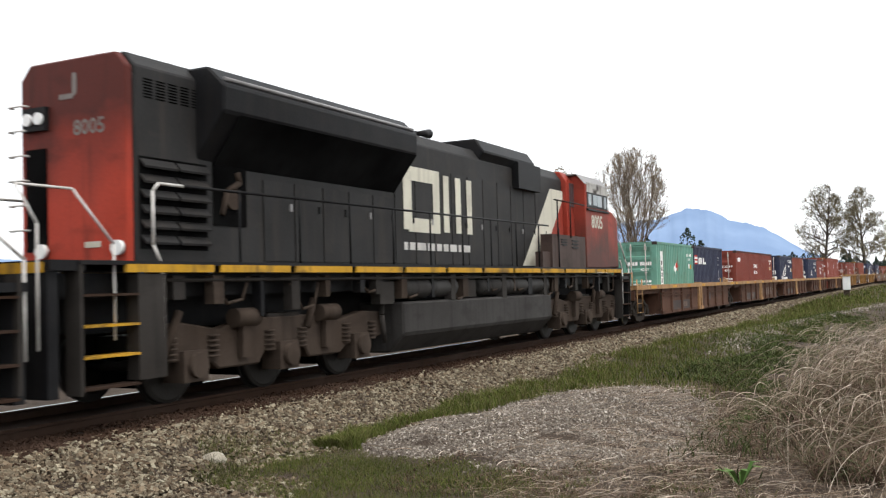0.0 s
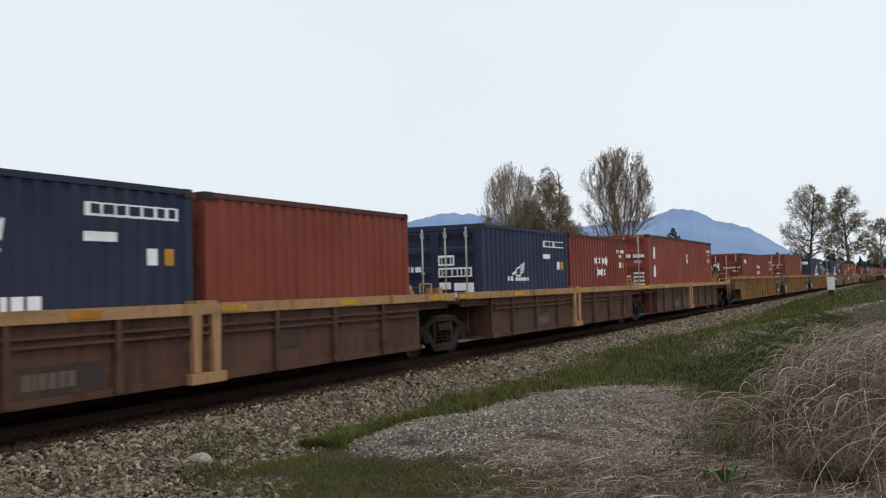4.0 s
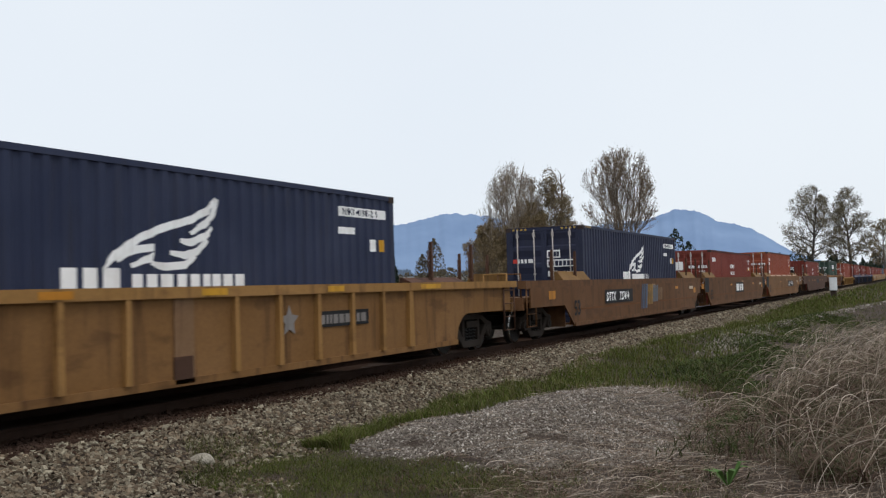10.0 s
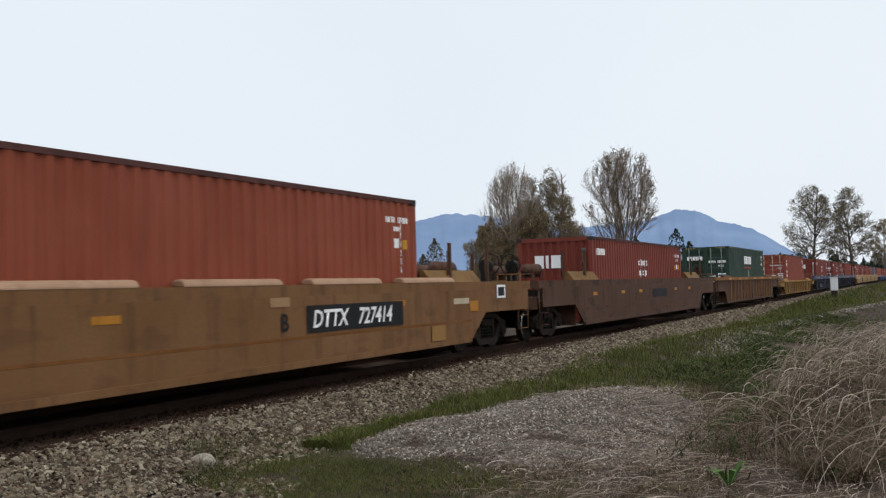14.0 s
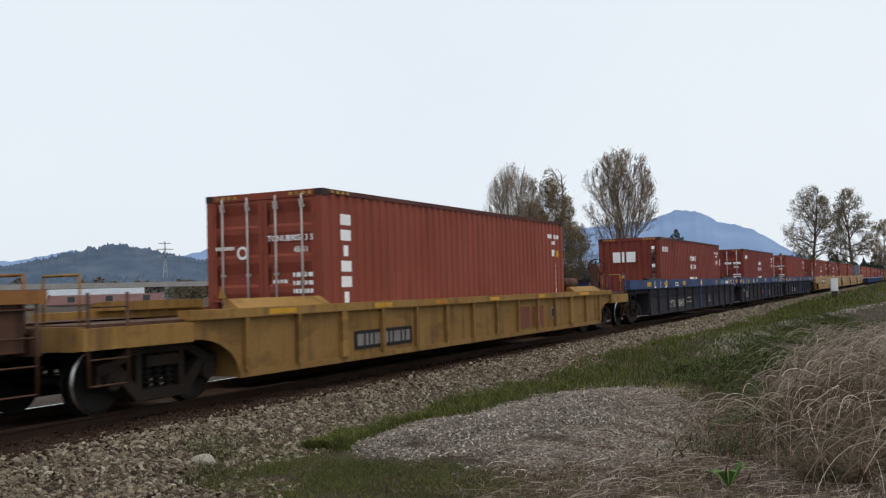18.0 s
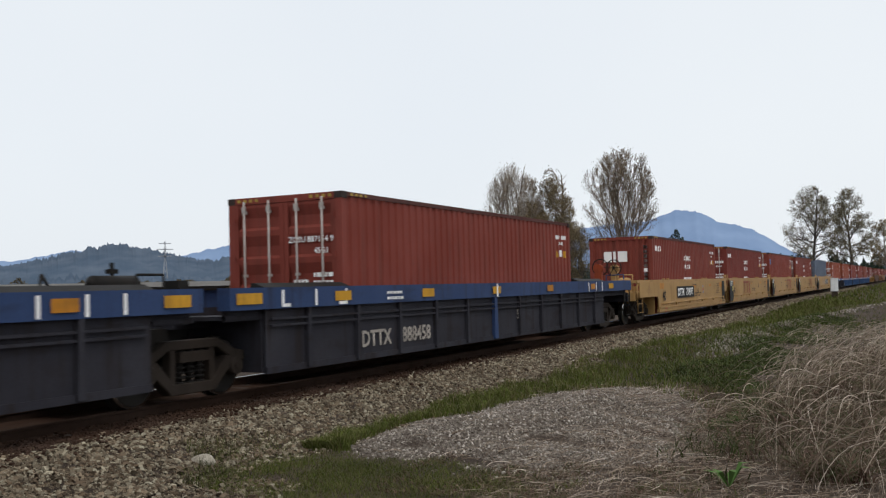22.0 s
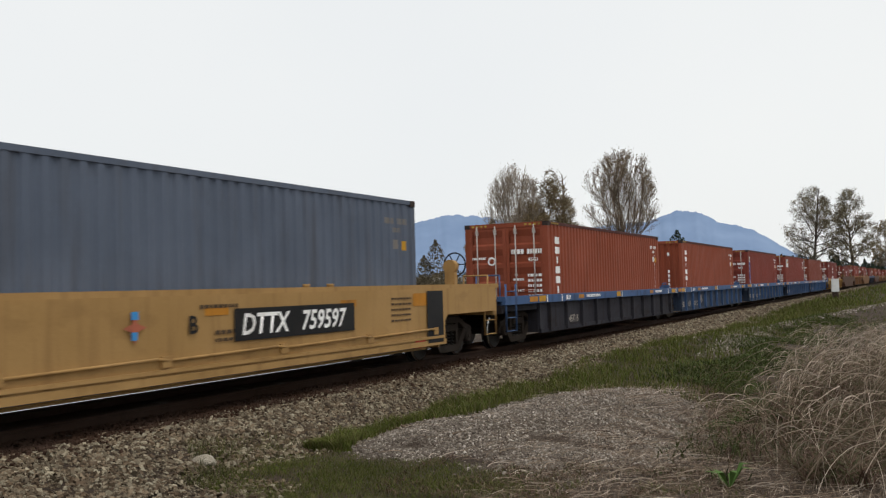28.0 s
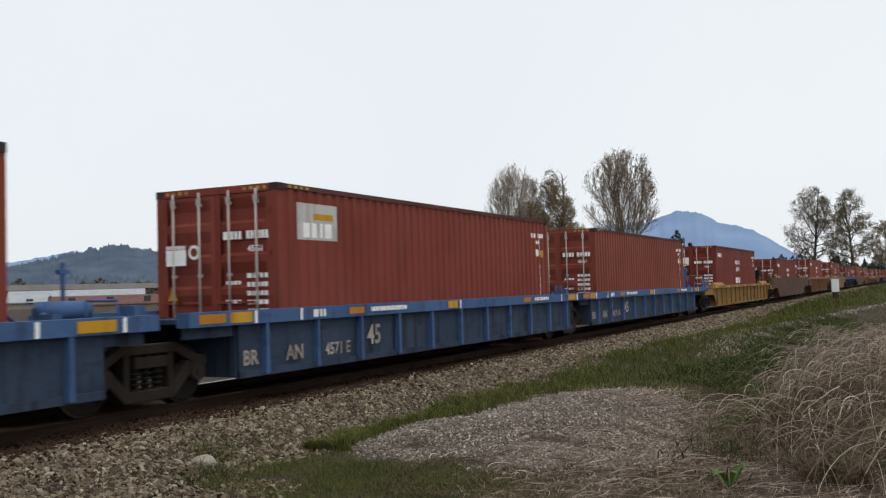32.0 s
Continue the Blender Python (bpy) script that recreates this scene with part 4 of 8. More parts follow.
unit(159.15, 155.45, 175.1, "joint", "coupler", ST_B, TB, marks=patches(ST_B) + b_panel + [(9.2, 0.88, bar(1.6, 0.26), black_mark), (9.3, 0.93, shape("word", 1.4, 0.15, 9, 14), grey_mark), (8.4, 1.02, shape("star", 0.25, 5), grey_mark)])

caramel_dark = paint("dark_caramel_paint", (0.128, 0.06, 0.025), (0.05, 0.027, 0.016), 0.85, 0.65)
ST_CD = dict(ST_C, side=caramel_dark, lip=caramel_dark, low=caramel_dark, lowcol=paint("dark_orange_brown", (0.135, 0.052, 0.015), (0.06, 0.028, 0.013), 0.6, 0.65))
TC = "caramel-brown smooth-sided well car with faded patches"
c_num = [(1.08, 0.84, bar(3.2, 0.42), black_mark), (1.22, 0.92, text_of("DTTX", 0.26, 0.2), white_mark), (2.65, 0.92, text_of("727414", 0.26, 0.2), white_mark), (-1.9, 0.6, text_of("53", 0.4), black_mark)]
c_pat = [(-3.9, 1.08, bar(0.5, 0.22), orange_mark), (3.45, 1.15, bar(0.46, 0.1), orange_mark), (10.6, 1.16, bar(0.5, 0.1), orange_mark), (13.2, 1.12, bar(0.75, 0.12), paint("pale_patch", (0.5, 0.4, 0.28), amount=0.4, bump=0)), (14.0, 0.95, bar(0.42, 0.22), orange_mark), (6.9, 1.25, bar(0.5, 0.14), paint("repaint_patch", (0.34, 0.2, 0.1), amount=0.5, bump=0))]
c_end = [(-3.15, 0.92, bar(0.9, 0.64), black_mark), (14.55, 0.92, bar(0.8, 0.64), black_mark)]
graffiti = [(5.3 + dx * 1.4, 0.55 + dz, shape("word", w * 1.5, h, 3, 5, 0.25 - 0.3 * dz), paint(n, col, amount=0.6, bump=0)) for dx, dz, w, h, n, col in ((0, 0.0, 0.55, 0.85, "graffiti_blue", (0.09, 0.11, 0.16)), (0.6, 0.12, 0.5, 0.7, "graffiti_ochre", (0.3, 0.17, 0.04)), (1.15, 0.2, 0.5, 0.6, "graffiti_grey", (0.14, 0.15, 0.17)), (1.7, 0.25, 0.45, 0.45, "graffiti_brown", (0.2, 0.11, 0.05)))]
unit(182.9, 179.2, 198.87, "coupler", "joint", ST_CD, TC, marks=c_pat + c_num + graffiti)
unit(202.57, 198.87, 218.5, "joint", "joint", ST_CD, TC, marks=c_pat + c_end + [(4.95, 0.77, bar(2.4, 0.54), black_mark), (5.1, 0.86, shape("word", 2.1, 0.36, 3, 1), white_mark), (-1.9, 0.6, text_of("53", 0.4), black_mark)])
unit(222.2, 218.5, 238.1, "joint", "coupler", ST_C, TC, marks=c_pat + c_end[:1] + [(7.85, 0.82, bar(3.15, 0.43), black_mark), (8.0, 0.9, text_of("DTTX", 0.27, 0.2), white_mark), (9.38, 0.9, text_of("727414", 0.27, 0.2), white_mark), (7.15, 0.88, text_of("B", 0.26), black_mark), (-1.9, 0.6, text_of("53", 0.4), black_mark), (12.15, 0.42, bar(0.6, 0.3), ochre), (15.45, 1.2, bar(0.5, 0.3), white_mark), (15.52, 1.25, bar(0.36, 0.2), black_mark)])
covers = TRAIN[-1][0]
for k in range(5):
    part("ledge_cover", prism(bmesh.new(), ((-1.51, 1.56), (-1.5, 1.62), (-1.45, 1.665), (-1.37, 1.68), (-1.29, 1.665), (-1.25, 1.62), (-1.25, 1.585)), "x", -0.95 + k * 3.02, 1.25 + k * 3.02), paint("pale_cover", (0.36, 0.225, 0.14), (0.16, 0.09, 0.05), 0.5), covers, bev=0.02)
unit(245.92, 242.2, 261.85, "coupler", "coupler", ST_D, "dark brown smooth-sided well car", marks=[(x, 1.12, bar(0.4, 0.1), orange_mark) for x in (-1, 2, 4.2, 9.5, 12)] + [(6.0, 0.92, bar(2.2, 0.3), black_mark)])
unit(269.55, 265.85, 285.5, "coupler", "coupler", ST_E, "dark brown ribbed well car with an orange-brown sill", marks=patches(ST_E) + [(3.2, 1.45, bar(0.95, 0.1), paint("tan_plate", (0.4, 0.27, 0.13), (0.16, 0.09, 0.04), 0.8, bump=0)), (3.26, 1.475, shape("word", 0.83, 0.05, 12, 4), dark_ink)])
unit(293.22, 289.5, 309.2, "coupler", "coupler", ST_F, "yellow ribbed well car with a low sill", marks=patches(ST_F) + [(0.6, 0.46, bar(2.1, 0.32), black_mark), (0.7, 0.52, shape("word", 1.9, 0.2, 9, 3), grey_mark), (8.3, 0.46, shape("word", 1.6, 0.5, 3, 3), paint("faded_maroon_mark", (0.16, 0.045, 0.03), (0.1, 0.06, 0.025), 0.8, bump=0)), (10.5, 0.6, bar(0.46, 0.3), grey_mark), (10.54, 0.64, bar(0.38, 0.22), black_mark)])

TG = "blue and grey well car with a deep blue sill, grimy below"
g_white = [(x, ST_G["top"] - 0.3, bar(w, h), white_mark) for x, w, h in ((-2.2, 0.06, 0.26), (-2.2, 0.22, 0.05), (-1.3, 0.06, 0.26), (-0.4, 0.06, 0.26), (-0.6, 0.2, 0.05), (12.9, 0.06, 0.26), (13.6, 0.06, 0.26), (14.2, 0.06, 0.26))]
g_pat = [(x, ST_G["top"] - 0.24, bar(w, 0.16), m) for x, w, m in ((-3.3, 0.6, yellow_mark), (-0.72, 0.5, yellow_mark), (2.4, 0.5, yellow_mark), (5.85, 0.45, yellow_mark), (9.4, 0.45, orange_mark), (13.1, 0.4, orange_mark), (14.9, 0.5, yellow_mark))] + [(1.0, ST_G["top"] - 0.26, shape("word", 0.6, 0.05, 6, k), white_mark) for k in (1,)] + [(1.0, ST_G["top"] - 0.16, shape("word", 0.55, 0.05, 6, 2), white_mark), (6.05, ST_G["top"] - 0.31, bar(0.08, 0.29), white_mark)]
teal = paint("graffiti_teal", (0.07, 0.19, 0.23), amount=0.8, bump=0)
g_tag = [(10.6, 1.3, shape("word", 0.9, 0.17, 5, 7), teal), (11.9, 1.3, shape("word", 0.7, 0.15, 4, 8), white_mark)]
unit(316.76, 313.0, 332.75, "coupler", "joint", ST_G, TG, marks=g_white + g_pat + g_tag + [(1.66, 0.48, text_of("888458", 0.27), pale_mark), (7.93, 0.52, text_of("53", 0.27), pale_mark), (0.2, 0.48, text_of("DTTX", 0.27), pale_mark), (3.3, 0.6, shape("word", 0.9, 0.05, 8, 3), pale_mark), (3.4, 0.78, shape("word", 0.8, 0.04, 9, 4), pale_mark)])
unit(336.45, 332.75, 352.4, "joint", "joint", ST_G, TG, marks=g_white + g_pat + g_tag[:1] + [(-0.2, 0.88, text_of("C", 0.18), white_mark), (7.93, 0.5, text_of("53", 0.27), pale_mark), (-1.27, 0.5, shape("word", 0.9, 0.34, 3, 2), grey_mark), (5.2, 0.7, shape("star", 0.22, 5), red_mark), (-2.0, 0.8, bar(0.7, 0.22), teal)])
unit(356.11, 352.4, 371.9, "joint", "coupler", ST_G, TG, marks=g_white + g_pat + [(0.2, 0.5, text_of("DTTX", 0.27), pale_mark), (1.66, 0.5, text_of("888458", 0.27), pale_mark), (7.4, 0.7, text_of("57", 0.22), grey_mark)])

TH = "bright yellow smooth-sided well car with an edge pipe"
h_pat = [(-0.3, 1.22, bar(0.62, 0.22), orange_mark), (5.5, 1.2, bar(0.5, 0.1), orange_mark), (8.9, 1.22, bar(0.5, 0.11), orange_mark), (11.45, 1.16, bar(0.62, 0.24), orange_mark), (5.4, 1.3, shape("word", 0.8, 0.05, 9, 4), dark_ink)] + [(10.6, 0.9 + k * 0.1, shape("word", 0.75, 0.035, 7, k), dark_ink) for k in range(5)]
h_low = [(5.7, 0.84, shape("word", 1.2, 0.045, 12, 6), dark_ink), (5.7, 0.94, shape("word", 1.35, 0.055, 14, 7), dark_ink)]
h_end = [(-1.3, 0.42, bar(1.0, 1.02), black_mark), (-1.15, 1.2, text_of("125 T", 0.22), white_mark), (-0.58, 0.9, bar(0.18, 0.26), paint("yellow_tag", (0.75, 0.65, 0.2), amount=0.2, bump=0)), (-0.22, 0.78, text_of("40", 0.32), black_mark), (12.0, 0.42, bar(0.7, 1.02), black_mark)]
def h_plate(x):
    return [(x, 0.82, bar(3.2, 0.46), black_mark), (x + 0.15, 0.91, text_of("DTTX", 0.29, 0.2), white_mark), (x + 1.62, 0.91, text_of("759597", 0.29, 0.2), white_mark)]


flower = [(4.18, 1.1, shape("star", 0.2, 4, 0.35), paint("faded_red_mark", (0.4, 0.12, 0.07), amount=0.3, bump=0)), (4.12, 1.2, bar(0.12, 0.1), blue_mark), (4.12, 0.95, bar(0.1, 0.1), blue_mark)]


def h_sign(x):
    """A firm's sign in faded red, as plain blocks."""
    m = paint("faded_red_sign", (0.27, 0.065, 0.04), (0.22, 0.1, 0.045), 0.6, bump=0)
    return [(x, 1.28, bar(0.7, 0.12), m), (x + 0.27, 0.72, bar(0.17, 0.56), m), (x + 0.82, 1.28, bar(0.7, 0.12), m), (x + 1.08, 0.72, bar(0.17, 0.56), m), (x + 1.62, 0.72, shape("slash", 0.2, 0.68, 0.5), m), (x + 1.62, 0.72, shape("slash", 0.2, 0.68, -0.5), m)]



for k, (cu, a, b, e, f, m) in enumerate(((377.84, 376.2, 391.7, "coupler", "joint", h_plate(2.4) + [(6.3, 0.98, text_of("A", 0.22), black_mark), (0.0, 0.78, text_of("40", 0.36), black_mark)] + [(x + 3.3, z, me, mt) for x, z, me, mt in flower]), (393.36, 391.7, 407.25, "joint", "joint", h_sign(2.9) + [(8.14, 0.98, text_of("E", 0.24), black_mark)]),
        (408.98, 407.25, 422.75, "joint", "joint", h_sign(6.5) + [(3.1, 1.0, text_of("D", 0.24), black_mark)]), (424.25, 422.75, 438.3, "joint", "joint", h_sign(6.6) + [(3.1, 1.0, text_of("C", 0.24), black_mark)]), (440.08, 438.3, 454.0, "joint", "coupler", h_plate(6.1) + [(5.15, 0.98, text_of("B", 0.23), black_mark)] + flower))):
    unit(cu, a, b, e, f, ST_H, TH, marks=h_pat + h_low + (h_end if k else h_end[4:]) + m)

TI = "blue well car with a low sill and slanted ribs, grimy"
i_marks = [(-2.2, 1.09, bar(0.55, 0.13), orange_mark), (-1.55, 1.08, bar(0.5, 0.15), yellow_mark), (1.6, 1.1, bar(0.48, 0.11), orange_mark), (5.4, 1.08, bar(0.45, 0.15), yellow_mark), (9.6, 1.1, bar(0.45, 0.11), orange_mark), (12.9, 1.08, bar(0.6, 0.14), yellow_mark)] + [(x, 1.06, bar(0.06, 0.18), white_mark) for x in (-1.0, 0.15, 5.95, 12.3, 13.6)] + [(2.3, 1.12, shape("word", 1.3, 0.08, 14, 5), white_mark), (10.3, 1.12, shape("word", 1.0, 0.08, 12, 6), white_mark), (0.5, 1.09, shape("word", 0.35, 0.12, 3, 3), white_mark)]
for k, (cu, a, b, e, f, ltr) in enumerate(((459.9, 457.9, 474.2, "coupler", "joint", "B"), (476.18, 474.2, 490.75, "joint", "joint", "C"), (493.38, 490.75, 507.9, "joint", "joint", "D"), (510.57, 507.9, 524.7, "joint", "joint", "E"), (527.0, 524.7, 541.0, "joint", "coupler", "A"))):
    own = [(0.96, 0.46, text_of("4571 " + ltr, 0.19), pale_mark)]
    if k:
        own += [(-1.18, 0.46, text_of("BR", 0.21), pale_mark), (-0.12, 0.46, text_of("AN", 0.22), pale_mark), (2.3, 0.55, text_of("45", 0.33), pale_mark)]
    style = ST_I if k else dict(ST_I, side=grey_low, low=grey_low, ribcol=grey_low)
    unit(cu, a, b, e, f, style, TI if k else "blue well car with a low sill, dark grey below", cu - 1.25, cu + 13.4, marks=i_marks + own)

# cars still to come, seen far down the line
unit(546.53, 543.9, 563.0, "coupler", "coupler", ST_F, "yellow ribbed well car far down the train", marks=patches(ST_F))
far_u = 568.53
for k in range(13):
    st = (ST_D, ST_E, ST_C, ST_G, ST_D, ST_E, ST_A, ST_D, ST_G, ST_E, ST_C, ST_B, ST_A)[k]
    unit(far_u, far_u - 3.3, far_u + 15.5, "coupler", "coupler", st, "grimy well car far down the train")
    far_u += 22.4

# ---- containers ----
RED = "oxide-red forty-foot shipping container with white stars on its side"
g = container(34.93, sea_green, "sea-green twenty-foot shipping container with hazard diamonds", 6.058, 2.591)
codes(g, 11)
mark(g, "s", 0.62, 0.6, bar(0.36, 1.65), white_mark, "sign_strip")
upright(g, "s", 0.71, 1.95, 1.3, 6, 12, black_mark, 0.18)
mark(g, "s", 2.95, 1.62, shape("diamond", 0.22), white_mark, "hazard_diamond"), mark(g, "s", 3.2, 1.72, shape("diamond", 0.2), red_mark, "hazard_diamond", proud=0.009)
mark(g, "f", -0.92, 0.7, shape("diamond", 0.2), red_mark, "hazard_diamond", proud=0.05), mark(g, "f", -0.42, 0.7, shape("diamond", 0.2), white_mark, "hazard_diamond", proud=0.05)
mark(g, "f", -1.0, 1.35, bar(0.42, 0.5), white_mark, "notice", proud=0.05)
mark(g, "s", 5.1, 0.5, shape("bar", 0.12, 1.5), paint("pale_green_streak", (0.22, 0.42, 0.34), amount=0.3, bump=0), "faded_lettering")
n2 = container(41.13, navy, "navy-blue twenty-foot shipping container with a red and white flag mark", 6.058, 2.591)
mark(n2, "s", 0.24, 1.82, bar(0.56, 0.38), red_mark, "flag_mark")
for k in range(2):
    mark(n2, "s", 0.24, 1.88 + k * 0.16, bar(0.56, 0.08), white_mark, "flag_stripe", proud=0.009)
mark(n2, "s", 0.92, 1.82, shape("word", 1.1, 0.27, 3, 31, 0.1), white_mark, "sign_block"), mark(n2, "s", 2.05, 1.82, bar(0.36, 0.09), white_mark, "sign_block")
for k, x in enumerate((5.14, 5.45)):
    upright(n2, "s", x, 2.3, 1.6, 9, 41 + k, white_mark, 0.1)
mark(n2, "s", 5.5, 1.0, bar(0.14, 0.2), yellow_mark, "label_plate"), mark(n2, "s", 5.5, 0.6, bar(0.14, 0.2), white_mark, "label_plate")
star_line(50.86, 3, 2.591, True, RED)


def wing(c, x, z, k=1.0, base=True):
    """A firm's sign: a white wing of three feathers over a row of blocks."""
    strokes = (((0, 0), (0.1, 0.2), (0.28, 0.4), (0.5, 0.56), (0.74, 0.68), (0.9, 0.82), (1, 1)), ((1, 1), (0.97, 0.78), (0.88, 0.64), (0.74, 0.5)), ((0.96, 0.6), (0.88, 0.47), (0.74, 0.38), (0.64, 0.4)), ((0.9, 0.42), (0.82, 0.27), (0.68, 0.2), (0.56, 0.24)), ((0.78, 0.2), (0.7, 0.08), (0.5, 0.05), (0.38, 0.1)), ((0.1, 0.12), (0.24, 0.26), (0.42, 0.3), (0.38, 0.16), (0.22, 0.06)))
    for pts in strokes:
        bm = bmesh.new()
        ps = [Vector((u * 2.0 * k, 0, v * 0.95 * k)) for u, v in pts]
        left, right = [], []
        for n, p in enumerate(ps):
            d = (ps[min(n + 1, len(ps) - 1)] - ps[max(n - 1, 0)]).normalized()
            w = 0.05 * k * (0.55 if n in (0, len(ps) - 1) else 1.0)
            left.append(bm.verts.new(p + Vector((-d.z, 0, d.x)) * w)), right.append(bm.verts.new(p - Vector((-d.z, 0, d.x)) * w))
        for n in range(len(ps) - 1):
            bm.faces.new((right[n], right[n + 1], left[n + 1], left[n]))
        mark(c, "s", x + 0.6 * k, z + 0.24 * k, mesh_of(bm, "sign_wing"), white_mark, "sign_wing")
    if base:
        mark(c, "s", x, z, shape("word", 0.85 * k, 0.27 * k, 3, 7), white_mark, "sign_block")
        mark(c, "s", x + 1.05 * k, z, shape("word", 2.1 * k, 0.2 * k, 9, 8), white_mark, "sign_block")


def navy_box(u, L, H, doors, wx, wz, k, seed, label, base=True):
    c = container(u, (navy, navy_b)[seed % 2], label, L, H, doors)
    wing(c, wx, wz, k, base)
    line = {182.9: "NYKU 42 35 83 0", 159.15: "NYKU 41 98 62 9"}.get(u)
    mark(c, "s", L - 1.9, H - 0.45, bar(1.65, 0.17), white_mark, "code_plate"), mark(c, "s", L - 1.83, H - 0.42, text_of(line, 0.115) if line else shape("word", 1.5, 0.12, 7, seed), navy, "code", proud=0.009)
    mark(c, "s", L - 1.92, H - 0.76, bar(0.55, 0.12), white_mark, "code_plate")
    mark(c, "s", L - 0.85, H - 1.05, bar(0.16, 0.22), white_mark, "label_plate"), mark(c, "s", L - 0.52, H - 1.05, bar(0.14, 0.22), yellow_mark, "label_plate")
    if doors:
        mark(c, "f", 0.1, H - 0.95, bar(0.42, 0.24), white_mark, "code_plate", proud=0.03), mark(c, "f", 0.1, H - 1.22, bar(0.86, 0.22), white_mark, "code_plate", proud=0.03)
        mark(c, "f", 0.14, H - 0.91, shape("word", 0.34, 0.15, 4, seed), navy, "code", proud=0.034), mark(c, "f", 0.14, H - 1.19, shape("word", 0.78, 0.15, 7, seed + 1), navy, "code", proud=0.034)
        mark(c, "f", 0.5, H - 1.7, bar(0.5, 0.34), white_mark, "notice", proud=0.03), mark(c, "f", 0.12, H - 1.5, bar(0.3, 0.16), white_mark, "notice", proud=0.03)
        mark(c, "f", -0.95, H - 1.08, shape("word", 0.6, 0.12, 4, 3), white_mark, "sign_block", proud=0.03), mark(c, "f", -1.0, H - 1.08, bar(0.16, 0.12), red_mark, "flag_mark", proud=0.034)
    else:
        mark(c, "f", -0.45, H - 0.62, bar(1.45, 0.26), white_mark, "code_plate"), mark(c, "f", -0.38, H - 0.57, text_of(line, 0.105) if line else shape("word", 1.3, 0.16, 10, seed), navy, "code", proud=0.01)
        mark(c, "f", -0.15, 0.95, bar(0.2, 0.28), yellow_mark, "label_plate")
    return c


NV = "navy-blue {} shipping container with a white wing sign"
navy_box(66.63, 6.058, 2.591, True, 0.7, 1.0, 0.88, 4, NV.format("twenty-foot"))
container(72.95, rust_red, "plain rust-red twenty-foot shipping container", 6.058, 2.591)
navy_box(82.62, 6.058, 2.591, True, 1.6, 1.25, 0.42, 5, NV.format("twenty-foot"))
s7 = container(88.89, oxide[0], "oxide-red twenty-foot shipping container with white stars", 6.058, 2.591)
stars(s7, 9, 2.6), codes(s7, 9)
d2 = container(98.1, faded_red, "dark red forty-foot shipping container with a white hazard diamond")
codes(d2, 17)
for z in (2.0, 1.3):
    mark(d2, "s", 0.66, z, shape("word", 0.34, 0.44, 2, 5, 0.15), white_mark, "sign_block")
mark(d2, "s", 6.78, 2.06, shape("diamond", 0.22), white_mark, "hazard_diamond"), mark(d2, "s", 6.78, 2.1, shape("star", 0.1, 5), black_mark, "hazard_sign", proud=0.009)
mark(d2, "f", -0.75, 1.25, shape("diamond", 0.22), white_mark, "hazard_diamond", proud=0.05), mark(d2, "f", -0.95, 1.7, shape("word", 0.75, 0.22, 4, 2), white_mark, "sign_block", proud=0.04)
mark(d2, "f", -0.35, 2.05, shape("tri", 0.22, 0.2), yellow_mark, "warning_triangle", proud=0.04)
star_line(119.84, 6, 2.591, True, RED)
d4 = container(139.5, rust_red, "brown-red forty-foot shipping container with a white and red door panel")
codes(d4, 21), mark(d4, "f", -0.62, 1.55, bar(0.4, 0.55), red_mark, "sign_panel", proud=0.03), mark(d4, "f", -0.56, 1.75, shape("word", 0.3, 0.14, 3, 2), white_mark, "sign_block", proud=0.034)
mark(d4, "f", -0.62, 1.48, bar(0.4, 0.06), white_mark, "sign_block", proud=0.034)
for k, x in enumerate((11.1, 11.5)):
    upright(d4, "s", x, 2.4, 1.9, 12, 51 + k, white_mark, 0.08)
navy_box(159.15, 12.192, 2.896, False, 4.2, 1.22, 1.08, 7, NV.format("forty-foot"))
navy_box(182.9, 12.192, 2.896, True, 4.4, 1.22, 1.08, 8, NV.format("forty-foot"))
star_line(202.57, 9, 2.591, True, RED)


def stack_sign(c, mat, count=6, x=0.6, z=2.57, h=1.62, w=0.32):
    """A firm's sign: pale blocks, one under another."""
    rnd = random.Random(count)
    step = h / count
    for k in range(count):
        mark(c, "s", x + (0.07 if k % 3 == 2 else 0), z - (k + 1) * step, bar(w if k % 3 != 2 else w * 0.6, step * 0.7), mat, "sign_block")


def lined(u, seed, col, doors, label, sign=True):
    c = container(u, col, label, 12.192, 2.896, doors)
    codes(c, seed, door=doors)
    if sign:
        stack_sign(c, white_mark)
    mark(c, "f", -0.98, 1.08, shape("tri", 0.2, 0.24), yellow_mark, "warning_triangle", proud=0.03)
    if doors:
        mark(c, "f", -0.42, 1.86, shape("disc", 0.12), white_mark, "round_mark", proud=0.03), mark(c, "f", -0.42, 1.86, shape("disc", 0.07), col, "round_mark", proud=0.034)
        mark(c, "f", -1.0, 1.92, shape("word", 0.4, 0.06, 8, 2), white_mark, "lettering", proud=0.03)
    else:
        upright(c, "f", 0.6, 2.45, 2.0, 11, seed, white_mark, 0.08)
    upright(c, "s", 11.55, 2.45, 2.0, 12, seed + 3, white_mark, 0.07)
    return c


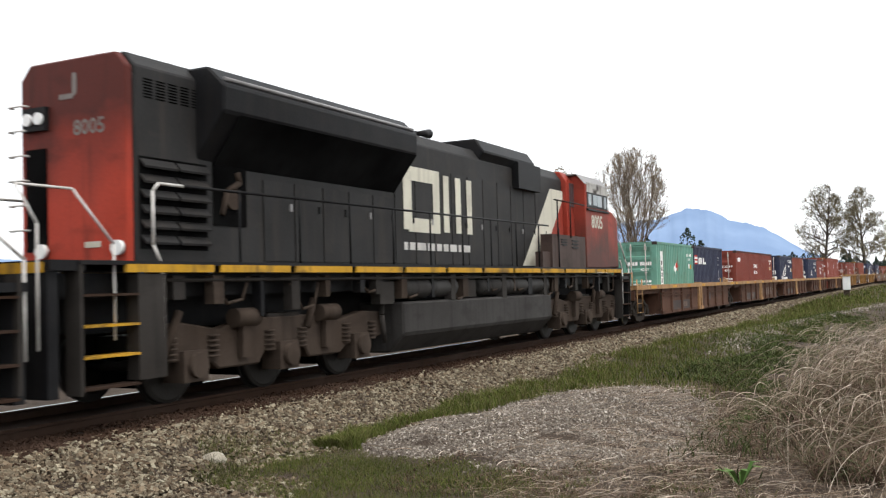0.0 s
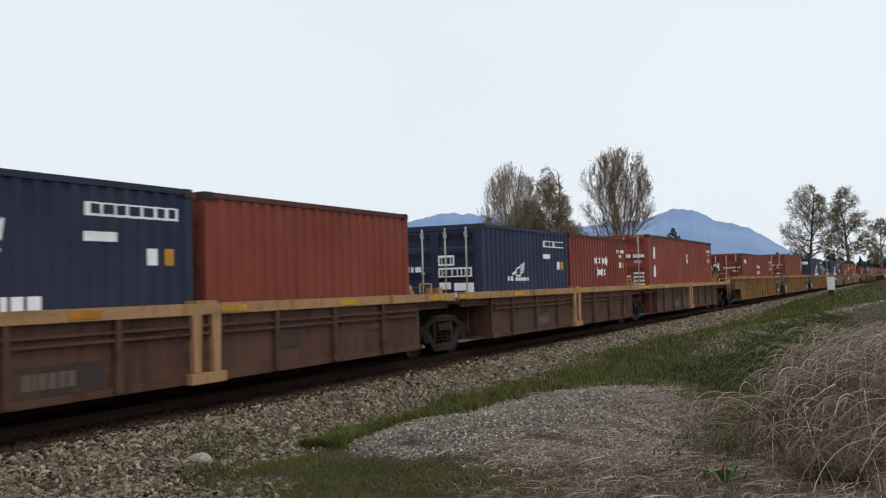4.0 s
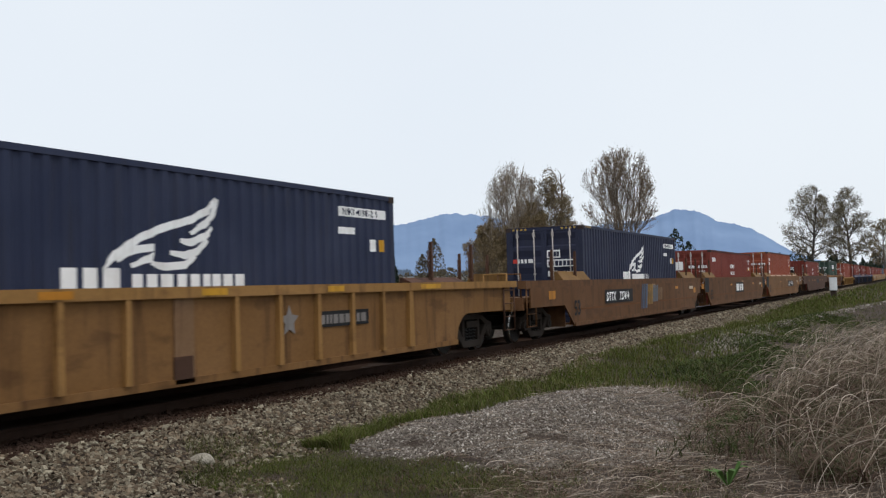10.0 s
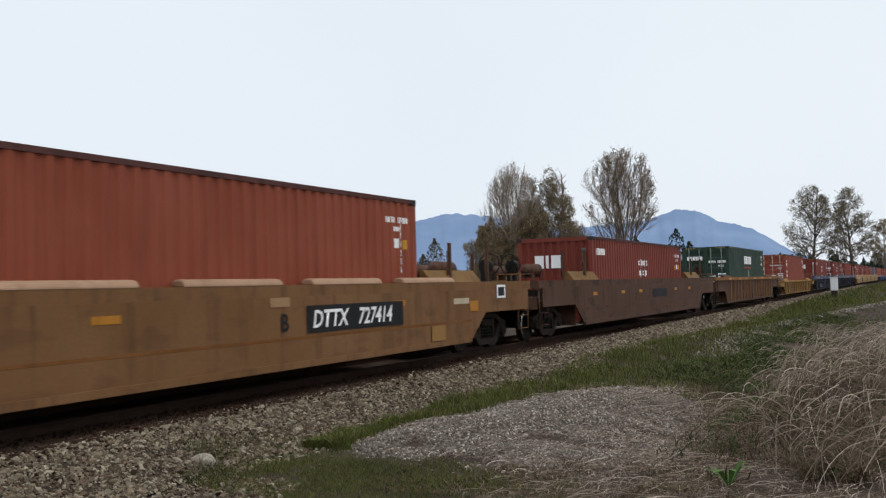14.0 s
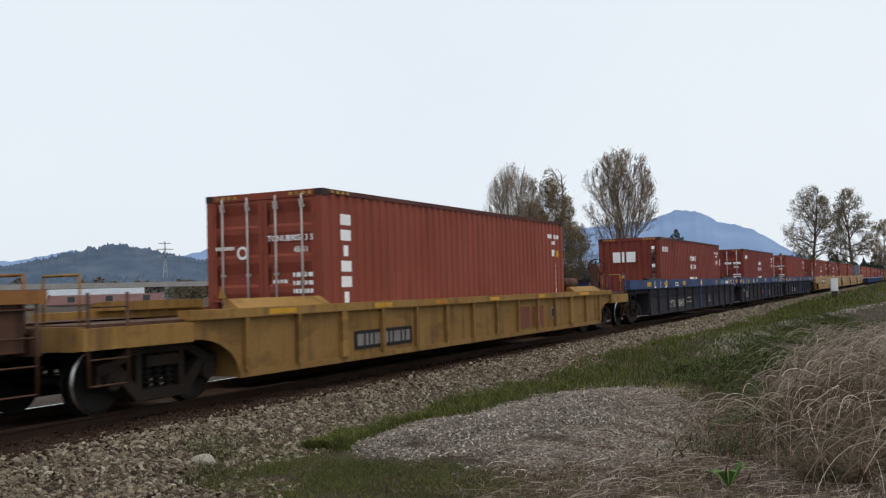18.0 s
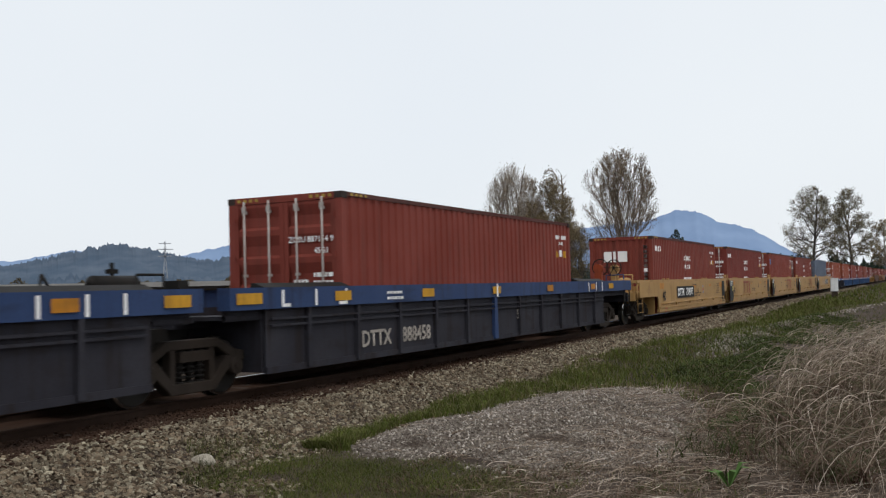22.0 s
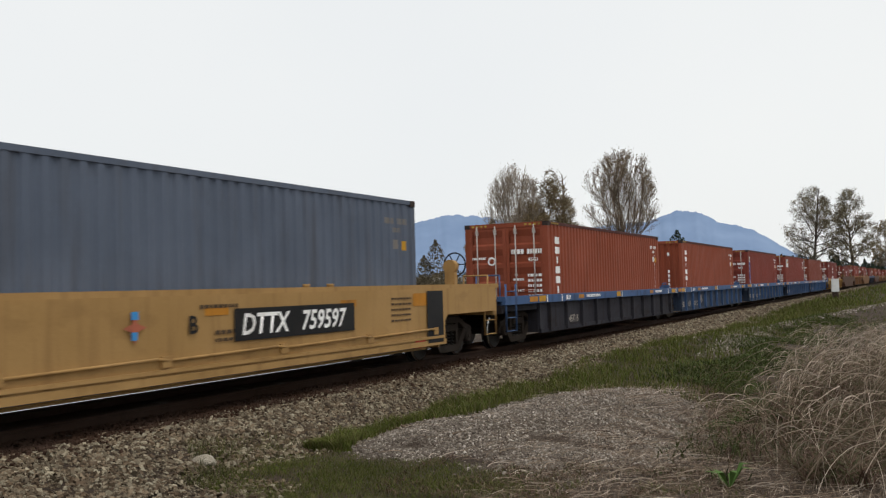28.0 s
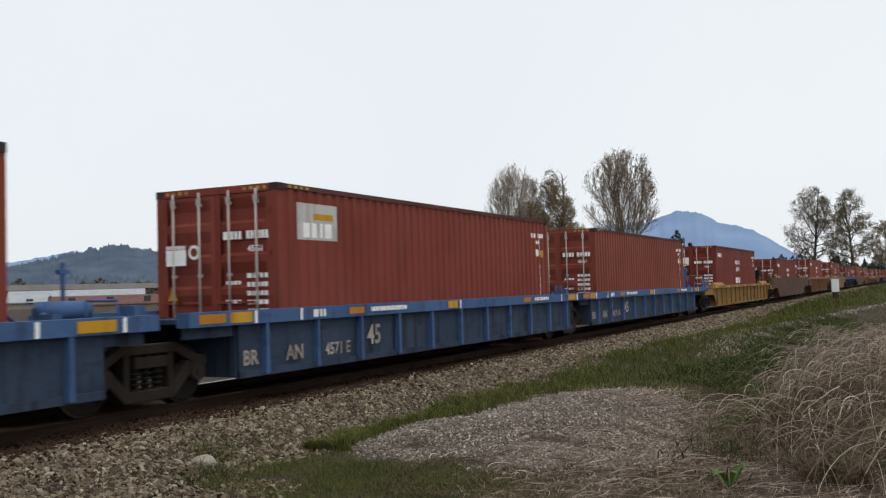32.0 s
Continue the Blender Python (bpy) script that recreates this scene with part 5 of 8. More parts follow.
OR = "orange-red forty-foot shipping container with a column of white blocks"
lined(222.2, 31, orange_red, True, OR)
star_line(245.92, 12, 2.591, False, RED)
gc = container(269.55, dark_green, "dark green forty-foot shipping container with white serif lettering", rods=paint("green_rod", (0.16, 0.2, 0.18), amount=0.4, bump=0))
codes(gc, 27, door=True)
mark(gc, "s", 4.9, 2.0, shape("word", 2.45, 0.44, 7, 3), white_mark, "sign_block"), mark(gc, "s", 4.9, 1.77, bar(2.45, 0.05), red_mark, "sign_line"), mark(gc, "s", 6.0, 1.28, bar(0.65, 0.4), paint("grey_patch", (0.2, 0.23, 0.2), amount=0.5, bump=0), "patch")
mark(gc, "f", -0.95, 2.2, shape("word", 0.8, 0.2, 7, 3), white_mark, "sign_block", proud=0.05)
lined(293.22, 33, tan_red, True, OR.replace("orange-red", "brick-red"))
star_line(316.76, 15, 2.896, False, RED)
star_line(336.45, 16, 2.896, True, RED)
star_line(356.11, 17, 2.896, True, "plain oxide-red forty-foot shipping container", False, False)
star_line(377.84, 18, 2.896, False, RED)
star_line(393.36, 19, 2.896, True, RED)
bd = star_line(408.98, 20, 2.896, True, "dark red forty-foot shipping container with a blue disc", False, False)
mark(bd, "s", 0.64, 2.3, shape("disc", 0.19), blue_mark, "round_mark"), mark(bd, "f", -0.7, 1.75, shape("disc", 0.15), blue_mark, "round_mark", proud=0.05), mark(bd, "f", -0.3, 2.1, shape("disc", 0.1), white_mark, "round_mark", proud=0.05)
star_line(424.25, 21, 2.896, False, RED)
gy = container(440.08, slate, "slate-blue forty-foot shipping container with yellow and black header stripes")
codes(gy, 29, grey_mark)
for k in range(14):
    mark(gy, "f", -1.05 + k * 0.15, 2.8, bar(0.08, 0.07), yellow_mark, "stripe", proud=0.012)
lined(459.9, 35, orange_red, True, OR)
lined(476.18, 36, orange_red, False, OR)
cr = lined(493.38, 37, oxide[2], True, "brick-red forty-foot shipping container with a blue upright sign", False)
mark(cr, "s", 0.45, 0.6, bar(0.42, 1.6), paint("royal_blue", (0.03, 0.08, 0.3), amount=0.3, bump=0), "sign_strip"), mark(cr, "s", 0.45, 2.2, bar(0.42, 0.32), white_mark, "sign_strip"), mark(cr, "s", 0.66, 2.36, shape("star", 0.11, 5), grey_mark, "sign_mark", proud=0.01)
stack_sign(cr, white_mark, 5, 0.56, 2.12, 1.45, 0.2)
bc = lined(510.57, 38, oxide[2], True, "brick-red forty-foot shipping container with a pale square sign", False)
mark(bc, "s", 0.58, 2.02, bar(1.15, 0.6), paint("faded_sign", (0.5, 0.5, 0.48), (0.3, 0.28, 0.25), 0.7, bump=0), "sign_panel"), mark(bc, "s", 0.7, 2.06, shape("word", 0.9, 0.24, 4, 4), white_mark, "sign_block", proud=0.01), mark(bc, "s", 1.05, 2.36, bar(0.6, 0.1), yellow_mark, "sign_block", proud=0.01)
mark(bc, "f", -1.0, 1.65, bar(0.42, 0.26), white_mark, "notice", proud=0.04)
lined(527.0, 39, rust_red, True, "plain rust-red forty-foot shipping container", False)
star_line(546.53, 22, 2.896, True, RED)
fu = 568.53
for k in range(13):
    if k in (4, 9):
        lined(fu, 60 + k, (tan_red, rust_red)[k % 2], True, "red-brown forty-foot shipping container far down the train", False)
    else:
        star_line(fu, 70 + k, 2.896 if k % 3 else 2.591, True, RED)
    fu += 22.4


# ---- the locomotive: long hood leading, cab at the rear towards the cars ----
loco_black = paint("locomotive_black", (0.008, 0.008, 0.009), (0.022, 0.019, 0.017), 0.55, 0.45)
loco_hood = paint("locomotive_charcoal", (0.021, 0.0205, 0.0205), (0.048, 0.041, 0.036), 0.75, 0.5)
tank_grey = paint("grimy_tank_grey", (0.04, 0.037, 0.035), (0.016, 0.014, 0.013), 0.8, 0.6)
# near-black for openings and gaps: their shade is put into the colour
shade_black = paint("opening_shade_black", (0.003, 0.003, 0.003), (0.006, 0.005, 0.005), 0.5, 0.9, gloss=0.0)
loco_truck = paint("locomotive_truck_grime", (0.052, 0.037, 0.028), (0.02, 0.015, 0.012), 0.7, 0.85)
# opaque pale pane: the sky seen through the cab is put into its colour
sky_pane = paint("sky_through_cab_glass", (0.34, 0.38, 0.4), (0.1, 0.11, 0.12), 0.9, 0.3)
loco_red = paint("locomotive_red", (0.3, 0.04, 0.024), (0.07, 0.028, 0.021), 0.8, 0.45)
loco_sooty = paint("sooty_red", (0.42, 0.055, 0.032), (0.09, 0.028, 0.02), 0.7, 0.45, soot=(3.2, 4.6, (0.035, 0.02, 0.018)))
loco_nose = paint("nose_red", (0.3, 0.045, 0.028), (0.08, 0.032, 0.025), 0.8, 0.5, soot=(4.05, 2.75, (0.062, 0.04, 0.034)))
loco_cream = paint("locomotive_cream", (0.6, 0.57, 0.47), (0.25, 0.22, 0.18), 0.45, 0.5)
loco_yellow = paint("sill_yellow", (0.5, 0.27, 0.022), (0.08, 0.055, 0.03), 0.9, 0.55, blots=0.8)
loco_grime = paint("underframe_grime", (0.03, 0.026, 0.023), (0.014, 0.012, 0.011), 0.6, 0.7)
roof_grey = paint("roof_grey", (0.26, 0.25, 0.25), (0.12, 0.11, 0.1), 0.5, 0.5)
rail_white = paint("handrail_white", (0.55, 0.53, 0.5), (0.25, 0.22, 0.2), 0.5, 0.5, bump=0)
lens = plain("lamp_lens", (0.8, 0.8, 0.78), 0.1)
glass_m, gn, gl, gp = nodes_of("cab_glass")
gp.inputs["Base Color"].default_value = (0.05, 0.06, 0.065, 1)
gp.inputs["Roughness"].default_value, gp.inputs["Metallic"].default_value = 0.05, 0.0
gp.inputs["Specular IOR Level"].default_value = 1.0


def hood_profile(w, top, shoulder=0.25, bot=1.9):
    return [(-w, bot), (-w, top - shoulder), (-w + 0.18, top), (w - 0.18, top), (w, top - shoulder), (w, bot)]


def big_truck(parent, u0, x):
    t = part("truck", box(box(bmesh.new(), -2.0, 2.0, -0.7, 0.7, 0.62, 0.9), -0.4, 0.4, -1.2, 1.2, 0.75, 1.15), loco_grime, parent, "grimy three-axle truck", (x, 0, 0), 0.03)
    for y in (-1.12, 1.12):
        s = -1 if y < 0 else 1
        prof = [(-3.05, 0.66), (-3.05, 1.06), (-2.3, 1.1), (-1.55, 0.98), (-0.9, 1.1), (0.9, 1.1), (1.55, 0.98), (2.3, 1.1), (3.05, 1.06), (3.05, 0.66), (2.5, 0.58), (1.75, 0.54), (1.55, 0.42), (0.65, 0.42), (0.5, 0.6), (-0.5, 0.6), (-0.65, 0.42), (-1.55, 0.42), (-1.75, 0.54), (-2.5, 0.58)]
        f = part("side_frame", prism(bmesh.new(), prof, "y", -0.1, 0.1), loco_truck, t, loc=(0, y, 0), bev=0.025)
        for ax in (-2.12, 0, 2.12):
            b = box(bmesh.new(), ax - 0.24, ax + 0.24, -0.18, 0.18, 0.3, 0.72)
            tube(b, (ax, s * 0.12, 0.52), (ax, s * 0.26, 0.52), 0.17, 12)
            for q in (-1, 1):
                for k in range(5):
                    tube(b, (ax + q * 0.42, s * 0.1, 0.6 + k * 0.07), (ax + q * 0.42, s * 0.1, 0.63 + k * 0.07), 0.1, 8)
            part("journal_box", b, loco_truck, f, bev=0.0)
        for bx in (-1.06, 1.06):
            b = tube(bmesh.new(), (bx - 0.25, s * 0.16, 1.12), (bx + 0.25, s * 0.16, 1.12), 0.14, 12)
            box(b, bx - 0.1, bx + 0.1, s * 0.16 - 0.05, s * 0.16 + 0.05, 0.55, 1.1)
            part("brake_cylinder", b, loco_truck, f)
        b = tube(bmesh.new(), (-2.7, s * 0.14, 0.66), (-2.4, s * 0.14, 1.25), 0.06, 8)
        tube(b, (0.5, s * 0.16, 0.9), (0.7, s * 0.16, 1.35), 0.06, 8)
        part("damper", b, loco_truck, f)
    # motor blocks in near-black, painting the shade between the wheels
    for ax in (-1.5, 0.6, 2.7):
        part("traction_motor", box(bmesh.new(), ax - 0.45, ax + 0.3, -0.62, 0.62, 0.16, 0.85), shade_black, t, bev=0.08)
    for ax in (-2.12, 0, 2.12):
        w = piece("wheelset", car_shapes()["big_wheelset"], wheel_steel, t, (ax, 0, 0.5))
        SPIN.append((w, u0 + x + ax, Vector((ax, 0, 0.5)), 0.5))
        for y in (-1, 1):
            piece("rim", car_shapes()["rimbig_wheelset"], wheel_steel, w, (0, 0, 0), "worn dark steel rim", Matrix.Diagonal((1, -y, 1, 1)))
    return t


def locomotive(u):
    o = u  # body numbers below are places along the train
    c = thing("diesel_locomotive", "black and red diesel locomotive with a yellow sill stripe, grimy", "locomotive", "locomotives")

    def X(v):
        return v - 9.0

    part("frame", box(box(bmesh.new(), X(8.0), X(29.5), -1.2, 1.2, 1.45, 1.76), X(9), X(29), -0.5, 0.5, 1.0, 1.45), loco_black, c, bev=0.02)
    part("walkway", box(bmesh.new(), X(8.0), X(29.5), -1.53, 1.53, 1.85, 1.9), loco_black, c)
    for s in (-1, 1):
        for k in range(12):
            x0 = X(8.7) + k * 1.735
            part("sill_stripe", box(bmesh.new(), x0, x0 + 1.6, s * 1.52 - 0.02, s * 1.52 + 0.02, 1.76, 1.86), loco_yellow, c)
    part("hood", prism(bmesh.new(), hood_profile(1.0, 4.6), "x", X(9.42), X(25.65)), loco_hood, c, bev=0.02)
    part("fan_hood", prism(bmesh.new(), hood_profile(1.003, 4.69, 0.2), "x", X(9.43), X(10.75)), loco_hood, c, bev=0.02)
    part("hood_end", prism(bmesh.new(), hood_profile(0.97, 4.67, 0.2), "x", X(9.3), X(9.425)), loco_sooty, c, "red hood end, sooty above", bev=0.02)
    # lamps, number boards, door and grab irons on the hood end
    xe = X(9.3)
    part("lamp_housing", box(bmesh.new(), xe - 0.07, xe, 0.42, 0.86, 3.74, 4.06), loco_black, c, bev=0.03)
    for y in (0.54, 0.75):
        part("headlamp", tube(bmesh.new(), (xe - 0.1, y, 3.9), (xe - 0.06, y, 3.9), 0.085, 14), lens, c, "clear round headlamp")
    # door opening as a near-black plate, its inner shade painted
    part("end_door", box(bmesh.new(), xe - 0.02, xe, 0.47, 0.86, 2.1, 3.5), shade_black, c, bev=0.01)
    piece("fleet_number", text_of("8005", 0.2), grey_mark, c, (xe - 0.006, -0.03, 3.63), "", ON_FRONT)
    b = box(bmesh.new(), xe - 0.006, xe - 0.001, -0.1, -0.02, 4.2, 4.47)
    box(b, xe - 0.006, xe - 0.001, -0.02, 0.22, 4.13, 4.2)
    prism(b, ((-0.1, 4.2), (-0.02, 4.2), (0.0, 4.13)), "x", xe - 0.006, xe - 0.001)
    part("faded_sign", b, grey_mark, c)
    part("label_plate", box(bmesh.new(), xe - 0.008, xe, -0.5, -0.22, 2.12, 2.2), loco_cream, c)
    for y in (0.53, -0.85):
        part("ditch_lamp", tube(bmesh.new(), (xe - 0.09, y, 2.1), (xe - 0.02, y, 2.1), 0.1, 12), lens, c, "clear round ditch lamp")
    for k in range(6):
        part("grab_iron", pipe(bmesh.new(), ((xe, 0.8, 2.4 + k * 0.34), (xe - 0.1, 0.8, 2.4 + k * 0.34), (xe - 0.1, 1.1, 2.4 + k * 0.34), (xe, 1.1, 2.4 + k * 0.34)), 0.014), rail_white, c)
    # flared radiator; the shade of the intake below it is painted near-black
    flare = [(-0.95, 3.3), (-1.5, 4.0), (-1.52, 4.37), (-1.22, 4.665), (1.22, 4.665), (1.52, 4.37), (1.5, 4.0), (0.95, 3.3)]
    part("radiator", prism(bmesh.new(), flare, "x", X(10.6), X(16.25)), loco_black, c, bev=0.03)
    for s in (-1, 1):
        part("radiator_edge", tube(bmesh.new(), (X(10.7), s * 1.44, 4.475), (X(16.2), s * 1.44, 4.475), 0.03, 6), roof_grey, c)
        part("intake_mesh", prism(bmesh.new(), ((s * 0.975, 3.31), (s * 1.5, 3.975), (s * 1.515, 3.985), (s * 0.99, 3.29)), "x", X(10.95), X(16.2)), shade_black, c, "near-black sheet under the radiator, intake shade painted in")
        # near-black plate behind the slats stands in for the shaded gaps
        part("louvre_back", box(bmesh.new(), X(9.48), X(10.8), s * 1.004 - 0.006, s * 1.004 + 0.006, 2.08, 3.3), shade_black, c)
        for k in range(6):
            z0 = 2.1 + k * 0.2
            for q in range(2):
                part("louvre", prism(bmesh.new(), ((s * 1.008, z0 + 0.17), (s * 1.1, z0 + 0.07), (s * 1.09, z0 + 0.04), (s * 1.008, z0 + 0.13)), "x", X(9.5) + q * 0.68, X(10.13) + q * 0.66), loco_hood, c)
        # no hollow here: a flat plate with the recess's shade painted on
        fb = part("fan_recess", box(bmesh.new(), X(10.93), X(11.68), s * 1.004 - 0.01, s * 1.004 + 0.01, 2.45, 3.36), shade_black, c, "flat panel painted near-black as a shaded recess, with machinery")
        b = pipe(bmesh.new(), ((X(11.1), s * 1.03, 2.6), (X(11.2), s * 1.04, 2.95), (X(11.5), s * 1.03, 3.1), (X(11.45), s * 1.03, 3.25)), 0.05)
        tube(b, (X(11.35), s * 1.0, 2.85), (X(11.35), s * 1.05, 2.85), 0.16, 14)
        part("compressor", b, loco_truck, fb)
        for q in range(5):
            b = bmesh.new()
            for k in range(7):
                box(b, X(9.58) + q * 0.235, X(9.58) + q * 0.235 + 0.17, s * 1.0 - 0.008, s * 1.0 + 0.008, 4.08 + k * 0.04, 4.1 + k * 0.04)
            part("vent_grille", b, shade_black, c, kind="stuff")
        for k in range(15):
            x0 = X(12.1) + k * 0.82
            if s * 1 < 0 or k % 1 == 0:
                d = part("hood_door", box(bmesh.new(), x0, x0 + 0.78, s * 1.0 - 0.018, s * 1.0 + 0.018, 1.95, 3.2 if k < 5 else 3.9), loco_hood, c, bev=0.012)
                part("latch", box(bmesh.new(), x0 + 0.66, x0 + 0.72, s * 1.03 - 0.012, s * 1.03 + 0.012, 2.75, 2.87), roof_grey if k % 3 == 0 else loco_black, d)
    part("exhaust", box(bmesh.new(), X(16.6), X(17.6), -0.3, 0.3, 4.58, 4.72), loco_black, c, bev=0.04)
    part("brake_hatch", prism(bmesh.new(), [(-0.95, 4.3), (-1.12, 4.55), (-0.9, 4.86), (0.9, 4.86), (1.12, 4.55), (0.95, 4.3)], "x", X(20.2), X(23.4)), loco_black, c, bev=0.03)
    for s in (-1, 1):
        part("inertial_filter", box(bmesh.new(), X(22.1), X(23.6), s * 1.08 - 0.1, s * 1.08 + 0.1, 3.85, 4.5), loco_black, c, bev=0.02)
    b = box(bmesh.new(), X(18.55), X(19.0), -0.1, 0.1, 4.58, 4.86)
    for y, a in ((-0.18, 1), (0, -1), (0.18, 1)):
        tube(b, (X(18.8), y, 4.87), (X(18.8) + a * 0.5, y, 4.92), 0.05, 10, 0.11)
    part("air_horn", b, loco_black, c, "black three-chime air horn")
    # sign on the hood: pale blocks, and a line of small ones below
    zc, y = 2.55, -1.024
    for x0, x1, z0, z1 in ((16.5, 16.84, 2.62, 3.78), (17.76, 18.06, 2.7, 3.84), (16.7, 18.06, 2.58, 2.86), (16.7, 18.06, 3.6, 3.88), (18.24, 18.5, 2.62, 3.82), (18.82, 19.08, 2.62, 3.82), (19.38, 19.64, 2.62, 3.82)):
        piece("sign_block", mesh_of(rect(x1 - x0, z1 - z0), "sign_block"), loco_cream, c, (X(x0), y - 0.006 - (0.002 if x1 - x0 < 0.5 else 0), z0))
    piece("sign_line", shape("word", 3.0, 0.15, 9, 6), rail_white, c, (X(16.5), y - 0.006, 2.22))
    # slanting bands of cream and red towards the cab
    for n, pts, m in (("slash_band", ((22.57, 1.95), (24.64, 4.04), (25.64, 4.04), (25.64, 3.82), (23.8, 1.95)), loco_cream), ("red_band", ((25.64, 3.82), (25.64, 1.95), (23.8, 1.95)), loco_red)):
        bm = bmesh.new()
        f = bm.faces.new([bm.verts.new((X(px), 0, pz)) for px, pz in pts])
        bmesh.ops.triangulate(bm, faces=[f])
        piece(n, mesh_of(bm, n), m, c, (0, y - (0.01 if m is loco_cream else 0.008), 0))
    # cab, with its roof, windows and doors
    cabw = 1.5
    b = prism(bmesh.new(), [(-cabw, 1.9), (-cabw, 4.28), (-cabw + 0.22, 4.5), (cabw - 0.22, 4.5), (cabw, 4.28), (cabw, 1.9)], "x", X(26.2), X(28.3))
    cab = part("cab", b, loco_nose, c, "red cab with a pale, peeling upper band", bev=0.02)
    part("cab_rear", prism(bmesh.new(), [(-1.15, 1.9), (-1.15, 4.3), (-0.95, 4.6), (0.95, 4.6), (1.15, 4.3), (1.15, 1.9)], "x", X(25.66), X(26.22)), loco_red, c, "red cab wall with a dark upper part", bev=0.02)
    part("cab_roof", prism(bmesh.new(), [(-1.52, 4.27), (-1.3, 4.53), (1.3, 4.53), (1.52, 4.27), (1.28, 4.56), (-1.28, 4.56)], "x", X(26.1), X(28.35)), roof_grey, cab)
    peel = paint("peeling_cream", (0.46, 0.44, 0.41), (0.07, 0.06, 0.055), 1.0, 0.65, blots=1.0)
    for s in (-1, 1):
        part("cab_band", box(bmesh.new(), X(26.35), X(28.28), s * 1.5 - 0.012, s * 1.5 + 0.012, 4.05, 4.33), peel, cab)
        w = part("side_window", box(bmesh.new(), X(26.36), X(28.26), s * 1.503 - 0.01, s * 1.503 + 0.01, 3.62, 4.05), loco_black, cab, "row of cab windows in a dark frame, sky light painted pale")
        # pale panes have the sky behind painted in, the rest are dark glass
        for x0, x1, z0, m in ((26.4, 26.76, 3.68, glass_m), (26.5, 26.66, 3.7, sky_pane), (26.88, 27.2, 3.7, sky_pane), (27.24, 27.68, 3.68, sky_pane), (27.86, 28.12, 3.68, glass_m), (27.95, 28.1, 3.66, sky_pane)):
            part("pane", box(bmesh.new(), X(x0), X(x1), s * 1.515 - (0.004 if m is glass_m else 0.007), s * 1.515 + (0.004 if m is glass_m else 0.007), z0, 4.0), m, w)
        part("armrest", box(bmesh.new(), X(26.3), X(28.3), s * 1.52 - 0.03, s * 1.52 + 0.03, 3.53, 3.58), loco_black, cab)
        d = part("cab_door", box(bmesh.new(), X(25.75), X(26.2), s * 1.15 - 0.02, s * 1.15 + 0.02, 1.95, 4.36), loco_red, c, bev=0.02)
        part("door_window", box(bmesh.new(), X(25.82), X(26.16), s * 1.175 - 0.01, s * 1.175 + 0.01, 3.62, 4.28), glass_m, d)
        part("locker", box(bmesh.new(), X(23.5), X(26.15), s * 1.32 - 0.16, s * 1.32 + 0.16, 1.9, 2.76), paint("locker_red_brown", (0.07, 0.047, 0.04), (0.03, 0.022, 0.019), 0.9), c, "sooty red-brown battery box", bev=0.02)
        part("end_locker", box(bmesh.new(), X(22.95), X(23.49), s * 1.32 - 0.1, s * 1.32 + 0.1, 1.9, 2.3), paint("locker_red_brown", (0.07, 0.047, 0.04)), c, bev=0.02)
        for k in range(3):
            part("locker_louvre", box(bmesh.new(), X(24.15), X(24.6), s * 1.49 - 0.01, s * 1.49 + 0.01, 2.48 + k * 0.07, 2.51 + k * 0.07), loco_black, c)
            part("locker_louvre", box(bmesh.new(), X(25.0), X(25.5), s * 1.49 - 0.01, s * 1.49 + 0.01, 2.42 + k * 0.09, 2.46 + k * 0.09), loco_black, c)
    piece("fleet_number", text_of("8005", 0.36), loco_cream, cab, (X(26.68), -1.51, 3.05))
    part("nose", prism(bmesh.new(), [(28.28 - 9, 1.9), (28.28 - 9, 3.72), (29.1 - 9, 3.62), (29.5 - 9, 3.45), (29.58 - 9, 1.9)], "y", -1.42, 1.42), loco_nose, c, "sooty red short nose", bev=0.05)
    part("nose_door", box(bmesh.new(), X(29.52), X(29.6), -0.35, 0.35, 1.95, 3.3), loco_red, c, bev=0.02)
    for s in (-1, 1):
        part("windscreen", box(bmesh.new(), X(28.29), X(28.32), min(s * 0.12, s * 1.25), max(s * 0.12, s * 1.25), 3.75, 4.2), glass_m, cab)
    # below the frame
    tank = [(-1.45, 1.22), (-1.45, 0.62), (-1.1, 0.28), (1.1, 0.28), (1.45, 0.62), (1.45, 1.22)]
    part("fuel_tank", prism(bmesh.new(), tank, "x", X(15.65), X(23.4)), tank_grey, c, "long grimy dark grey fuel tank", bev=0.04)
    for s in (-1, 1):
        for x0, x1 in ((15.75, 18.0), (19.35, 23.3)):
            b = tube(bmesh.new(), (X(x0), s * 1.24, 1.47), (X(x1), s * 1.24, 1.47), 0.2, 16)
            for e, g in ((x0, -1), (x1, 1)):
                tube(b, (X(e), s * 1.24, 1.47), (X(e) + g * 0.08, s * 1.24, 1.47), 0.2, 16, 0.1)
            part("air_reservoir", b, tank_grey, c)
        part("valve_box", box(bmesh.new(), X(18.3), X(18.9), s * 1.3 - 0.12, s * 1.3 + 0.12, 1.25, 1.6), loco_grime, c, bev=0.03)
        b = bmesh.new()
        pipe(b, ((X(15.3), s * 1.2, 1.3), (X(15.1), s * 1.3, 1.0), (X(15.2), s * 1.3, 0.5)), 0.05)
        part("piping", b, loco_grime, c)
        part("sand_box", box(bmesh.new(), X(14.9), X(15.4), s * 1.3 - 0.1, s * 1.3 + 0.1, 1.2, 1.6), loco_grime, c, bev=0.03)
        # valves, pipes and brackets hung under the walkway
        rr = random.Random(17)
